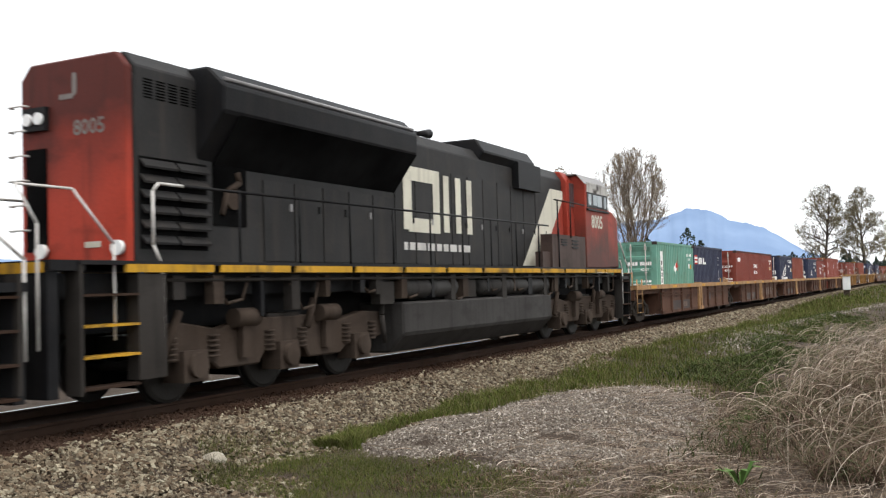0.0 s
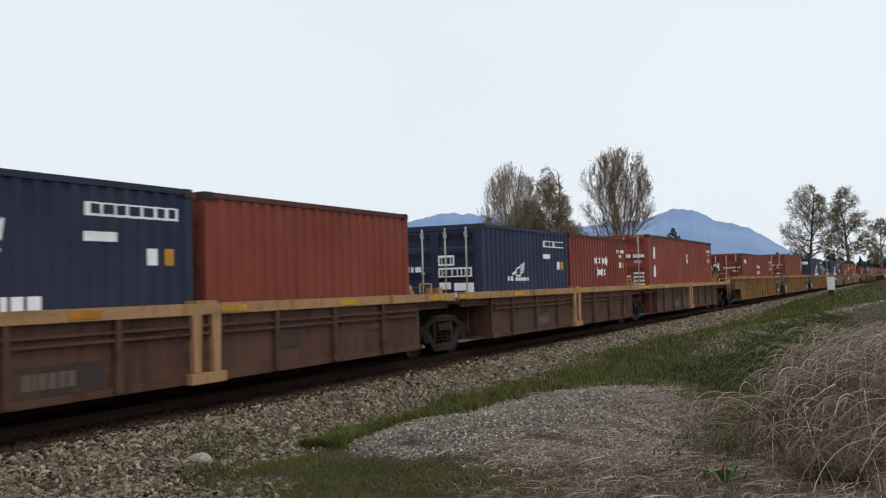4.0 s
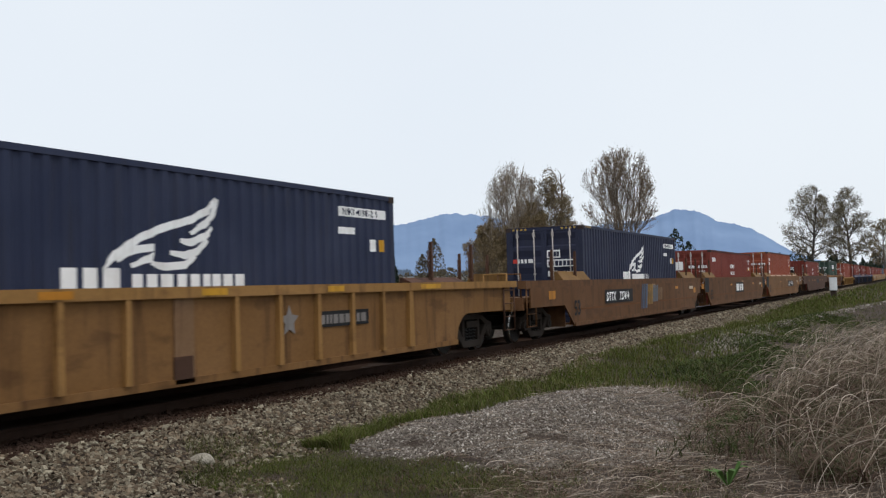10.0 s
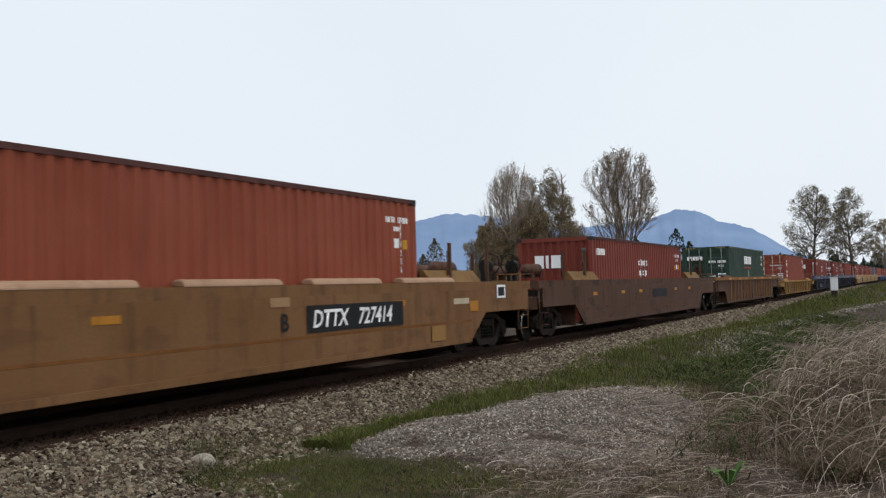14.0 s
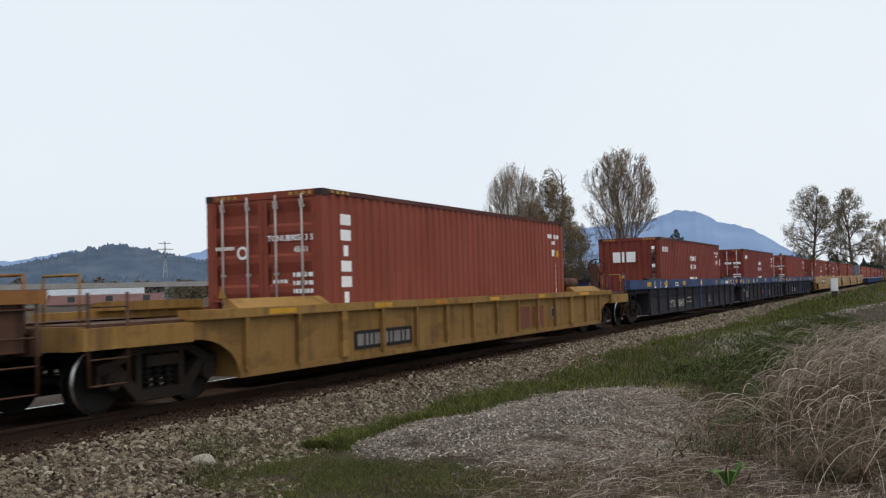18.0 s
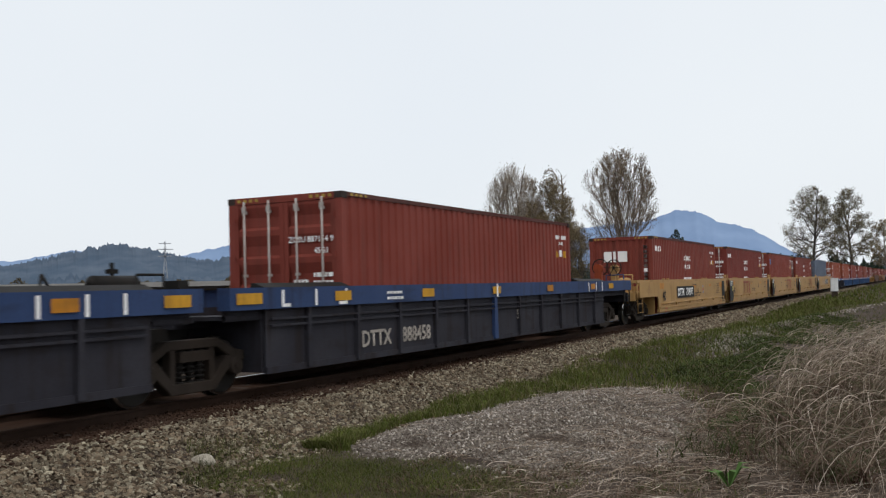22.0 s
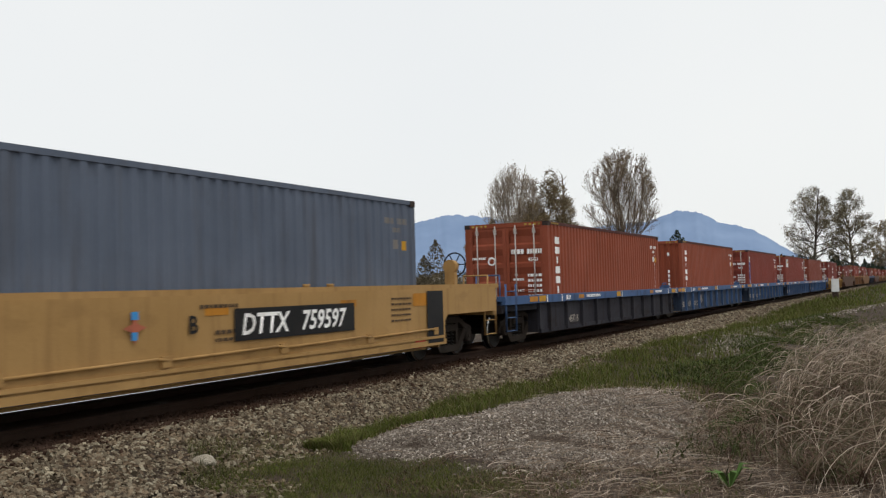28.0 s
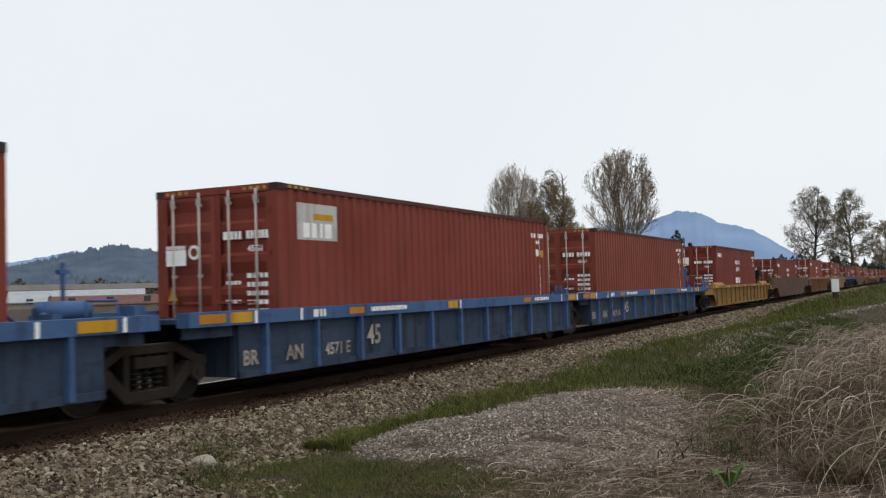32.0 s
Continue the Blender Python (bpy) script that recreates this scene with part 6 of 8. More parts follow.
        for k in range(22):
            x0 = X(9.6) + k * 0.88 + rr.uniform(-0.2, 0.2)
            w0, z0 = rr.uniform(0.06, 0.26), rr.uniform(1.12, 1.42)
            b = box(bmesh.new(), x0, x0 + w0, s * 1.36 - 0.08, s * 1.36 + 0.08, z0, 1.72)
            part("bracket", b, (loco_grime, loco_truck, loco_black)[k % 3], c, bev=0.02)
            if k % 2:
                pts = [(x0, s * 1.4, 1.6), (x0 + 0.3, s * 1.42, z0), (x0 + 0.65, s * 1.4, z0 + 0.05), (x0 + 0.85, s * 1.36, 1.7)]
                part("hose", pipe(bmesh.new(), pts, 0.025), loco_truck, c)
        part("train_line", pipe(bmesh.new(), ((X(9.5), s * 1.42, 1.66), (X(29.2), s * 1.42, 1.66)), 0.03), loco_grime, c)
        # steps and handrails
        for x0 in (8.55, 30.0):
            sx = X(x0)
            st = part("step_plate", box(bmesh.new(), sx - 0.55, sx - 0.5, s * 1.4 - 0.12, s * 1.4 + 0.12, 0.35, 1.85), loco_grime, c)
            part("step_plate", box(bmesh.new(), sx + 0.36, sx + 0.84 if x0 < 10 else sx + 0.41, s * 1.42 - 0.1, s * 1.42 + 0.1, 0.45, 1.74), loco_grime, c)
            for k in range(4):
                part("step", box(bmesh.new(), sx - 0.5, sx + 0.36, s * 1.4 - 0.14, s * 1.4 + 0.14, 0.4 + k * 0.36, 0.43 + k * 0.36), loco_yellow if k in (1, 2) and x0 < 10 else rail_steel, st)
        part("handrail", pipe(bmesh.new(), ((X(9.35), s * 1.5, 0.95), (X(9.35), s * 1.5, 1.85), (X(9.2), s * 1.5, 2.1), (X(9.2), s * 1.5, 2.78), (X(9.3), s * 1.5, 2.88), (X(9.75), s * 1.5, 2.88)), 0.021), rail_white, c, "white bent handrail")
        part("handrail", pipe(bmesh.new(), ((X(9.7), s * 1.5, 2.88), (X(23.2), s * 1.5, 2.95)), 0.02), loco_black, c)
        part("handrail", pipe(bmesh.new(), ((X(23.66), s * 1.5, 3.65), (X(26.1), s * 1.5, 3.65)), 0.018), loco_black, c)
        for k in range(10):
            x0 = X(10.9) + k * 1.45
            part("stanchion", tube(bmesh.new(), (x0, s * 1.5, 1.86), (x0, s * 1.5, 2.92), 0.018, 6), loco_black, c)
        for x0 in (23.9, 24.9):
            part("stanchion", tube(bmesh.new(), (X(x0), s * 1.5, 2.7), (X(x0), s * 1.5, 3.65), 0.018, 6), loco_black, c)
        part("handrail", pipe(bmesh.new(), ((X(29.6), s * 1.45, 2.15), (X(29.75), s * 1.45, 1.9), (X(29.75), s * 1.45, 0.8)), 0.022), rail_white, c, "white handrail by the nose steps")
        part("handrail", pipe(bmesh.new(), ((X(29.6), s * 1.45, 2.75), (X(30.1), s * 1.45, 2.2), (X(30.5), s * 1.45, 1.9), (X(30.5), s * 1.45, 0.8)), 0.022), rail_white, c, "white handrail by the nose steps")
        part("handrail", pipe(bmesh.new(), ((X(7.5), s * 1.42, 0.9), (X(7.5), s * 1.42, 2.3), (X(7.4), s * 1.2, 2.75), (X(8.2), s * 1.2, 2.75), (X(8.62), s * 1.42, 2.1), (X(8.62), s * 1.42, 0.95)), 0.017), rail_white, c, "white handrail over the end steps")
    part("pilot", box(box(bmesh.new(), X(7.6), X(7.75), -1.45, 1.45, 0.35, 1.85), X(7.6), X(8.1), -1.5, 1.5, 1.78, 1.9), loco_black, c, bev=0.02)
    for s in (-1, 1):
        part("pilot_stripe", box(bmesh.new(), X(7.57), X(7.61), min(s * 0.3, s * 1.4), max(s * 0.3, s * 1.4), 1.76, 1.88), loco_yellow, c)
    part("pilot", box(box(bmesh.new(), X(30.35), X(30.5), -1.45, 1.45, 0.35, 1.6), X(29.4), X(30.5), -1.5, 1.5, 1.55, 1.65), loco_black, c, bev=0.02)
    piece("coupler", car_shapes()["coupler"], steel, c, (X(7.65), 0, 0.86), "", Matrix.Rotation(math.pi, 4, "Z"))
    piece("coupler", car_shapes()["coupler"], steel, c, (X(30.35), 0, 0.86))
    big_truck(c, 9.0, X(12.3))
    big_truck(c, 9.0, X(26.75))
    TRAIN.append((c, u, 0.0))
    return c


lead = locomotive(9.0)
# a second one, coupled ahead of it
TRAIN.append((copy_thing(lead, pose(0, 0, 0)), 9.0 - 23.2, 0.0))


# ---- ground, track and plants ----
def soft(a, b, x):
    t = min(1, max(0, (x - a) / (b - a)))
    return t * t * (3 - 2 * t)


def toe(x):
    """Where the ballast's foot lies beside the line."""
    return 6.95 + 0.25 * soft(18, 34, x) + 0.9 * soft(34, 90, x) + 0.14 * math.sin(x * 0.9) + 0.08 * math.sin(x * 2.3)


def ground_z(x, y):
    z = -0.52 + 0.16 * soft(30, 100, x)
    z += 0.05 * noise.noise((x * 0.35, y * 0.35, 0)) + 0.02 * noise.noise((x * 1.3, y * 1.3, 3))
    # a spread heap of fine gravel, then a lower ridge, and a shallow ditch beyond it
    z += 0.27 * math.exp(-((x - 15.0) / 2.5) ** 2 - ((y - 4.7 + 0.1 * (x - 15.0)) / 1.25) ** 2)
    z += 0.13 * math.exp(-((x - 11.9) / 1.5) ** 2 - ((y - 5.6 + 0.25 * (x - 11.9)) / 0.9) ** 2)
    z += 0.04 * noise.noise((x * 2.1, y * 2.1, 21)) * soft(9, 11, x) * soft(19, 17, x) * soft(7.0, 6.2, y)
    z += 0.2 * math.exp(-((x - 31) / 3.0) ** 2 - ((y - 5.0) / 1.0) ** 2)
    z += 0.25 * math.exp(-(((x - 48) + (y - 4.0) * 7) / 16) ** 2 - ((y - 4.0 + (x - 48) * 0.12) / 0.8) ** 2)
    z -= 0.3 * math.exp(-((x - 17.5) / 5.0) ** 2 - ((y - 3.1) / 0.8) ** 2)
    z += 0.25 * math.exp(-((y + 0.5) / 2.2) ** 2) * soft(11, 17, x)
    if y > 7:
        z = z * (1 - soft(7, 8.6, y)) + -0.55 * soft(7, 8.6, y)
    return z


def sheet(name, xs, ys, zf, mat, label, category, kind="structure", smooth=True):
    bm = bmesh.new()
    grid = [[bm.verts.new((x, y, zf(x, y))) for y in ys] for x in xs]
    for i in range(len(xs) - 1):
        for j in range(len(ys) - 1):
            bm.faces.new((grid[i][j], grid[i + 1][j], grid[i + 1][j + 1], grid[i][j + 1])).smooth = smooth
    ob = part(name, bm, mat)
    return tagged(ob, label, category, "", kind)


soil = earth("soil_and_thatch", ((0.062, 0.044, 0.032), (0.105, 0.078, 0.058), (0.024, 0.017, 0.013)), 0.8, 24, bump=0.9, dist=0.05)
near_x = [-4800, -2000, -600, -150, -40, -12, -4] + [0.5 * k for k in range(-6, 60)] + [30 + 1.5 * k for k in range(1, 48)] + [115, 150, 220, 400, 800, 1600, 3000, 4900]
near_y = [-4800, -1500, -400, -100, -40, -18, -10, -6] + [-5 + 0.3 * k for k in range(0, 48)] + [10, 12, 14, 18, 30, 60, 120, 250, 500, 1000, 2000, 4900]
sheet("ground", near_x, near_y, ground_z, soil, "rough verge of soil, thatch and weeds", "ground")

# ballast bed: a flat top under the ties, shoulders sloping to the verge
bed_mat = earth("ballast_bed", ((0.06, 0.043, 0.032), (0.085, 0.063, 0.048), (0.022, 0.015, 0.011)), 1.5, 26, bump=1.0, dist=0.05)
bx = [-120, -40, -10] + [0.6 * k for k in range(-10, 90)] + [56, 62, 70, 80, 95, 120, 160, 220, 320, 500, 900, 1800, 4500]


def bed_z(x, y):
    near = toe(x)
    if y <= near:
        return -0.62
    if y < 8.3:
        z = -0.5 + (0.36 + 0.16 * soft(34, 90, x) * 0) * soft(near - 0.2, 8.5, y)
        return z + 0.025 * noise.noise((x * 2, y * 2, 0))
    if y <= 12.0:
        return -0.15 + 0.015 * noise.noise((x * 2, y * 2, 0))
    return -0.15 - 0.5 * (y - 12.0) / 1.5


# stained strip of the bed, with the shade below the cars painted in
sheet("stained_bed", bx, [8.62, 8.8, 9.0, 9.2, 9.4, 10.2, 11, 11.6], lambda x, y: bed_z(x, y) + 0.012, stain_and_shade, "rust-stained ballast between the rails, darkened for the shade under the train", "ballast")
sheet("ballast", bx, [6.3, 6.6, 6.85, 7.05, 7.2, 7.4, 7.6, 7.8, 8.0, 8.2, 8.4, 8.8, 9.4, 10.2, 11, 12, 12.8, 13.6], bed_z, bed_mat, "railway ballast of grey and tan crushed stone", "ballast")

# rails, and ties under them
railprof = [(-0.075, -0.17), (0.075, -0.17), (0.075, -0.155), (0.012, -0.13), (0.012, -0.045), (0.036, -0.035), (0.036, -0.006), (0.028, 0.0), (-0.028, 0.0), (-0.036, -0.006), (-0.036, -0.035), (-0.012, -0.045), (-0.012, -0.13), (-0.075, -0.155)]
for yr in (TRACK_Y - 0.75, TRACK_Y + 0.75):
    r = tagged(part("rail", prism(bmesh.new(), [(yr + a, b) for a, b in railprof], "x", -120, 1500), rail_steel), "rusty steel rail on wooden ties", "rail", "rails of the line", "structure")
    # near band takes the rail's dark colour, standing in for its dark reflection
    part("running_band", box(bmesh.new(), -120, 1500, yr - 0.022, yr + 0.022, -0.002, 0.002), rail_top if yr > TRACK_Y else rail_steel, r, "polished running band" if yr > TRACK_Y else "near running band, dark reflection put into its colour")
tie_me = mesh_of(box(bmesh.new(), -0.11, 0.11, -1.3, 1.3, -0.33, -0.14), "tie", 0.012)
tie_mat = paint("creosoted_wood", (0.05, 0.037, 0.03), (0.09, 0.07, 0.055), 0.6, 0.85)
ties = tagged(new("track_ties"), "dark creosoted wooden railway ties in ballast", "railway ties", "", "structure")
for k in range(150):
    piece("tie", tie_me, tie_mat, ties, (-4 + 0.5 * k, TRACK_Y + 0.02 * math.sin(k * 7.1), 0))


# stones: broken pieces strewn over the ballast, finer on the heap
def stones(name, spots, mat, label, seed):
    """spots: list of (x, y, z, size)"""
    rnd = random.Random(seed)
    faces = [(3, 2, 1, 0), (4, 5, 6, 7), (0, 1, 5, 4), (1, 2, 6, 5), (2, 3, 7, 6), (3, 0, 4, 7)]
    corners = [(a, b, c) for c in (-1, 1) for a, b in ((-1, -1), (1, -1), (1, 1), (-1, 1))]
    vs, fs = [], []
    for x, y, z, s in spots:
        # shards of uneven length, lying mostly flat
        m = Euler((rnd.gauss(0, 0.45), rnd.gauss(0, 0.45), rnd.uniform(0, 6.3))).to_matrix()
        k = (s * rnd.uniform(0.8, 1.75), s * rnd.uniform(0.6, 1.0), s * rnd.uniform(0.35, 0.75))
        tip = rnd.uniform(0.35, 0.85)
        n = len(vs)
        for a, b, c in corners:
            f = tip if c > 0 else 1.0
            q = m @ Vector((a * k[0] * f * rnd.uniform(0.6, 1.1), b * k[1] * f * rnd.uniform(0.55, 1.1), c * k[2] * rnd.uniform(0.6, 1.15)))
            vs.append((x + q.x, y + q.y, z + q.z))
        fs += [tuple(n + i for i in f) for f in faces]
    me = bpy.data.meshes.new(name)
    me.from_pydata(vs, [], fs)
    return tagged(piece(name, me, mat, None), label, name.replace("_", " "), "", "stuff")


stone_mat = earth("ballast_stone", ((0.060, 0.043, 0.029), (0.200, 0.163, 0.113), (0.045, 0.030, 0.019), (0.380, 0.331, 0.238), (0.088, 0.060, 0.039), (0.235, 0.179, 0.121), (0.030, 0.021, 0.014), (0.160, 0.113, 0.073), (0.310, 0.278, 0.204), (0.072, 0.050, 0.033)), 1.2, 60, bump=0.3, dist=0.01, island=True)
pebble_mat = earth("pebble", ((0.085, 0.068, 0.055), (0.2, 0.17, 0.14), (0.11, 0.09, 0.073), (0.52, 0.47, 0.41), (0.14, 0.115, 0.093), (0.28, 0.24, 0.2), (0.12, 0.097, 0.078), (0.17, 0.14, 0.115)), 1.5, 60, bump=0.3, dist=0.01, island=True)
rnd = random.Random(5)


def heap(x, y):
    """How far a spot lies on the gravel heap, 0 to 1, with a ragged edge."""
    n = 0.55 * noise.noise((x * 0.9, y * 0.9, 2)) + 0.3 * noise.noise((x * 2.7, y * 2.7, 7))
    d = (abs(x - 13.9) / 4.0) ** 2.4 + (abs(y - 4.3 - 0.05 * (x - 13.9)) / 1.85) ** 2.4
    e = (abs(x - 11.6) / 1.7) ** 2.4 + (abs(y - 5.75) / 0.95) ** 2.4
    return 1 - soft(0.55, 1.25, min(d, e) + n * 0.6)


spots = []
for k in range(66000):
    x = 6.0 + 46 * rnd.random() ** 1.8
    y = rnd.uniform(toe(x) - (0.35 if x > 8.5 else 1.3), 8.72)
    if y < toe(x) and rnd.random() < (0.6 if x > 8.5 else 0.35):
        continue
    s = rnd.choice((0.01, 0.014, 0.018, 0.022, 0.03)) * rnd.uniform(0.8, 1.25) * (1 + 0.028 * max(0, x - 14))
    spots.append((x, y, max(bed_z(x, y), ground_z(x, y)) + s * 0.25, s))
for k in range(14000):
    x = 46 + 130 * rnd.random() ** 1.5
    y = rnd.uniform(toe(x) - 0.2, 8.8)
    s = rnd.uniform(0.03, 0.06) * (0.6 + x / 90)
    spots.append((x, y, max(bed_z(x, y), ground_z(x, y)) + s * 0.2, s))
stones("ballast_stones", spots, stone_mat, "loose crushed ballast stones, grey and tan", 6)
# stones by the near rail: rust stain plus painted under-train shade
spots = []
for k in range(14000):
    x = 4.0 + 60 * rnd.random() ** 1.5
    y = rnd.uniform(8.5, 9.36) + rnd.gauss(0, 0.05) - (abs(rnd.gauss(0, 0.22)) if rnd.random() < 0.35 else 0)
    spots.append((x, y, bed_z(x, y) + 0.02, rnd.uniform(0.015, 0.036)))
stones("stained_stones", spots, stain_and_shade, "rust-stained ballast stones beside the rail, darkened for the train's shade", 7)
spots = []
for k in range(105000):
    x, y = rnd.uniform(9.2, 18.3), rnd.uniform(2.0, 7.0)
    hp = heap(x, y)
    if rnd.random() > hp * (0.9 + 0.3 * noise.noise((x * 1.2, y * 1.2, 11))) + 0.012:
        continue
    s = rnd.choice((0.007, 0.009, 0.011, 0.014, 0.018)) * rnd.uniform(0.8, 1.25)
    spots.append((x, y, ground_z(x, y) + s * 0.3, s))
for k in range(4000):
    x, y = rnd.gauss(31, 2.0), rnd.gauss(5.0, 0.28)
    spots.append((x, y, ground_z(x, y) + 0.01, rnd.uniform(0.015, 0.04)))
for k in range(4000):
    t = rnd.gauss(0, 1)
    x, y = 48 + t * 8, 4.0 - t * 0.95 + rnd.gauss(0, 0.18)
    spots.append((x, y, ground_z(x, y) + 0.01, rnd.uniform(0.02, 0.05)))
stones("gravel_heap", spots, pebble_mat, "spread heap of fine pale gravel", 8)

# one pale boulder at the ballast's foot
b = bmesh.new()
bmesh.ops.create_icosphere(b, subdivisions=3, radius=1)
for v in b.verts:
    v.co *= 1 + 0.13 * noise.noise(v.co * 1.7)
    v.co.x, v.co.y, v.co.z = v.co.x * 0.12, v.co.y * 0.15, v.co.z * 0.095
for f in b.faces:
    f.smooth = True
tagged(part("boulder", b, earth("pale_stone", ((0.36, 0.32, 0.25), (0.45, 0.41, 0.34), (0.25, 0.22, 0.17)), 8, 60), loc=(8.75, 7.4, -0.42)), "pale rounded stone in the grass beside the ballast", "stone")


def blades(name, spots, mat, label, category, seed, segs=3, flop=0.5):
    """Grass: bent tapering blades. spots: (x, y, z, height, width)"""
    rnd = random.Random(seed)
    vs, fs = [], []
    for x, y, z, h, w in spots:
        a, b = rnd.uniform(0, math.tau), rnd.uniform(0, math.tau)
        lean = h * flop * rnd.uniform(0.2, 1.2)
        sx, sy = math.cos(a) * w / 2, math.sin(a) * w / 2
        n = len(vs)
        for k in range(segs + 1):
            t = k / segs
            ox, oy = math.cos(b) * lean * t * t, math.sin(b) * lean * t * t
            zz = z + h * (t - 0.28 * flop * t * t * t)
            f = 1 - t * 0.85
            vs.append((x + ox - sx * f, y + oy - sy * f, zz)), vs.append((x + ox + sx * f, y + oy + sy * f, zz))
        fs += [(n + 2 * k, n + 2 * k + 1, n + 2 * k + 3, n + 2 * k + 2) for k in range(segs)]
    me = bpy.data.meshes.new(name)
    me.from_pydata(vs, [], fs)
    return tagged(piece(name, me, mat, None), label, category, "", "stuff")


green_mat = earth("grass_green", ((0.042, 0.054, 0.011), (0.085, 0.108, 0.019), (0.125, 0.145, 0.032), (0.052, 0.072, 0.014), (0.17, 0.135, 0.065), (0.095, 0.12, 0.022), (0.13, 0.1, 0.052)), 1.2, 20, bump=0, island=True)
weed_mat = earth("weed_green", ((0.026, 0.034, 0.011), (0.05, 0.066, 0.019), (0.085, 0.105, 0.034), (0.035, 0.046, 0.014)), 1.2, 20, bump=0, island=True)
straw_mat = earth("dry_straw", ((0.14, 0.1, 0.072), (0.4, 0.315, 0.24), (0.68, 0.58, 0.48), (0.22, 0.165, 0.12), (0.5, 0.41, 0.325), (0.1, 0.066, 0.048), (0.33, 0.255, 0.19)), 1.2, 20, bump=0, island=True)
brown_mat = earth("dead_stalks", ((0.07, 0.044, 0.03), (0.22, 0.155, 0.11), (0.36, 0.28, 0.205)), 1.2, 20, bump=0, island=True)

def dry(x):
    """How far from the camera's side the dry grass reaches towards the line."""
    return 1.5 + 0.16 * min(8, x - 9.6) + 0.02 * max(0, x - 17.6)


green, weeds, straw, stalks, moss = [], [], [], [], []


def grow(into, x, y, h, w, sink=0.01):
    into.append((x, y, ground_z(x, y) - sink, h, w))


# a strip of fresh grass along the foot of the ballast
for k in range(42000):
    x = 10.2 + 70 * rnd.random() ** 2.0
    wide = 0.32 + 0.05 * (x - 10) if x < 40 else 1.9
    y = toe(x) + 0.12 - abs(rnd.gauss(0, wide))
    n1 = noise.noise((x * 0.8, y * 1.2, 9)) + 0.5 * noise.noise((x * 2.4, y * 2.4, 13))
    if heap(x, y) < 0.45 and n1 > -0.25 + rnd.uniform(-0.2, 0.2):
        grow(green, x, y, (rnd.uniform(0.05, 0.16) + 0.16 * max(0, n1)) * (1 + 0.012 * x), rnd.uniform(0.006, 0.012) * (1 + x * 0.035))
# a mossy patch in the foreground, with longer tufts where it meets the stones
for k in range(52000):
    x, y = rnd.gauss(8.75, 0.9), rnd.gauss(5.9, 1.2)
    edge = toe(x) + 0.1 + 0.6 * soft(8.5, 9.0, x) * soft(10.6, 10.0, x)
    n1 = noise.noise((x * 1.1, y * 1.1, 3)) + 0.5 * noise.noise((x * 3.1, y * 3.1, 33))
    if x < 6.6 or y > edge or x < 7.95 - 0.2 * (6.9 - y) or rnd.random() > 0.75 + 1.1 * n1 - 1.3 * heap(x, y):
        continue
    tall = soft(edge - 0.75, edge - 0.1, y)
    spot = (x, y, max(ground_z(x, y), bed_z(x, y)) - 0.01, rnd.uniform(0.02, 0.075) + tall * rnd.uniform(0.0, 0.13), rnd.uniform(0.004, 0.009))
    (green if rnd.random() < 0.86 - 0.5 * tall + 0.3 * n1 else moss).append(spot)
# rough meadow further along
for k in range(40000):
    x = 17 + 75 * rnd.random() ** 1.8
    y = rnd.uniform(-2, toe(x) - 0.3)
    n1 = noise.noise((x * 0.22, y * 0.6, 5))
    if rnd.random() < (0.55 + 0.9 * n1) * (1 if y > 3 + 0.02 * x else 0.25):
        grow(green, x, y, rnd.uniform(0.06, 0.2), rnd.uniform(0.009, 0.02) * (1 + x * 0.02))
# dark leafy weeds in the ditch
for k in range(46000):
    x = 14.0 + 36 * rnd.random() ** 1.5
    y = rnd.gauss(3.2 + 0.09 * (x - 14) if x < 26 else 4.0, 0.75)
    if noise.noise((x * 0.4, y * 0.7, 29)) > -0.1 and y < toe(x) - 0.8 and heap(x, y) < 0.4:
        grow(weeds, x, y, rnd.uniform(0.05, 0.2), rnd.uniform(0.018, 0.045), 0.02)
# the verge far along the line
for k in range(16000):
    x = 70 + 330 * rnd.random() ** 1.6
    y = rnd.uniform(-6 - 0.1 * x, 8.4)
    green.append((x, y, -0.5 + 0.16 * soft(30, 100, x), rnd.uniform(0.15, 0.4), rnd.uniform(0.03, 0.07) * (1 + x * 0.012)))
# brown brambles and dead growth in the dry grass
brambles = []
for k in range(36000):
    x = 10 + 16 * rnd.random() ** 1.3
    y = rnd.gauss(0.7, 0.7) if rnd.random() < 0.6 else rnd.uniform(-2.5, 3.2)
    if noise.noise((x * 0.7, y * 0.8, 61)) > 0.02 and y < dry(x) - 0.45:
        grow(brambles, x, y, rnd.uniform(0.12, 0.5), rnd.uniform(0.008, 0.02), 0.02)
for k in range(17000):
    x, y = rnd.gauss(15.5, 2.6), rnd.gauss(0.95, 0.5)
    if noise.noise((x * 0.9, y * 1.4, 83)) > -0.2 and x > 11:
        grow(brambles, x, y, rnd.uniform(0.15, 0.75), rnd.uniform(0.006, 0.016), 0.02)
for k in range(7000):
    x, y = 11 + 12 * rnd.random(), 0
    y = 2.0 + 0.2 * (x - 11) + rnd.gauss(0, 0.28)
    grow(brambles, x, y, rnd.uniform(0.05, 0.22), rnd.uniform(0.006, 0.014), 0.02)
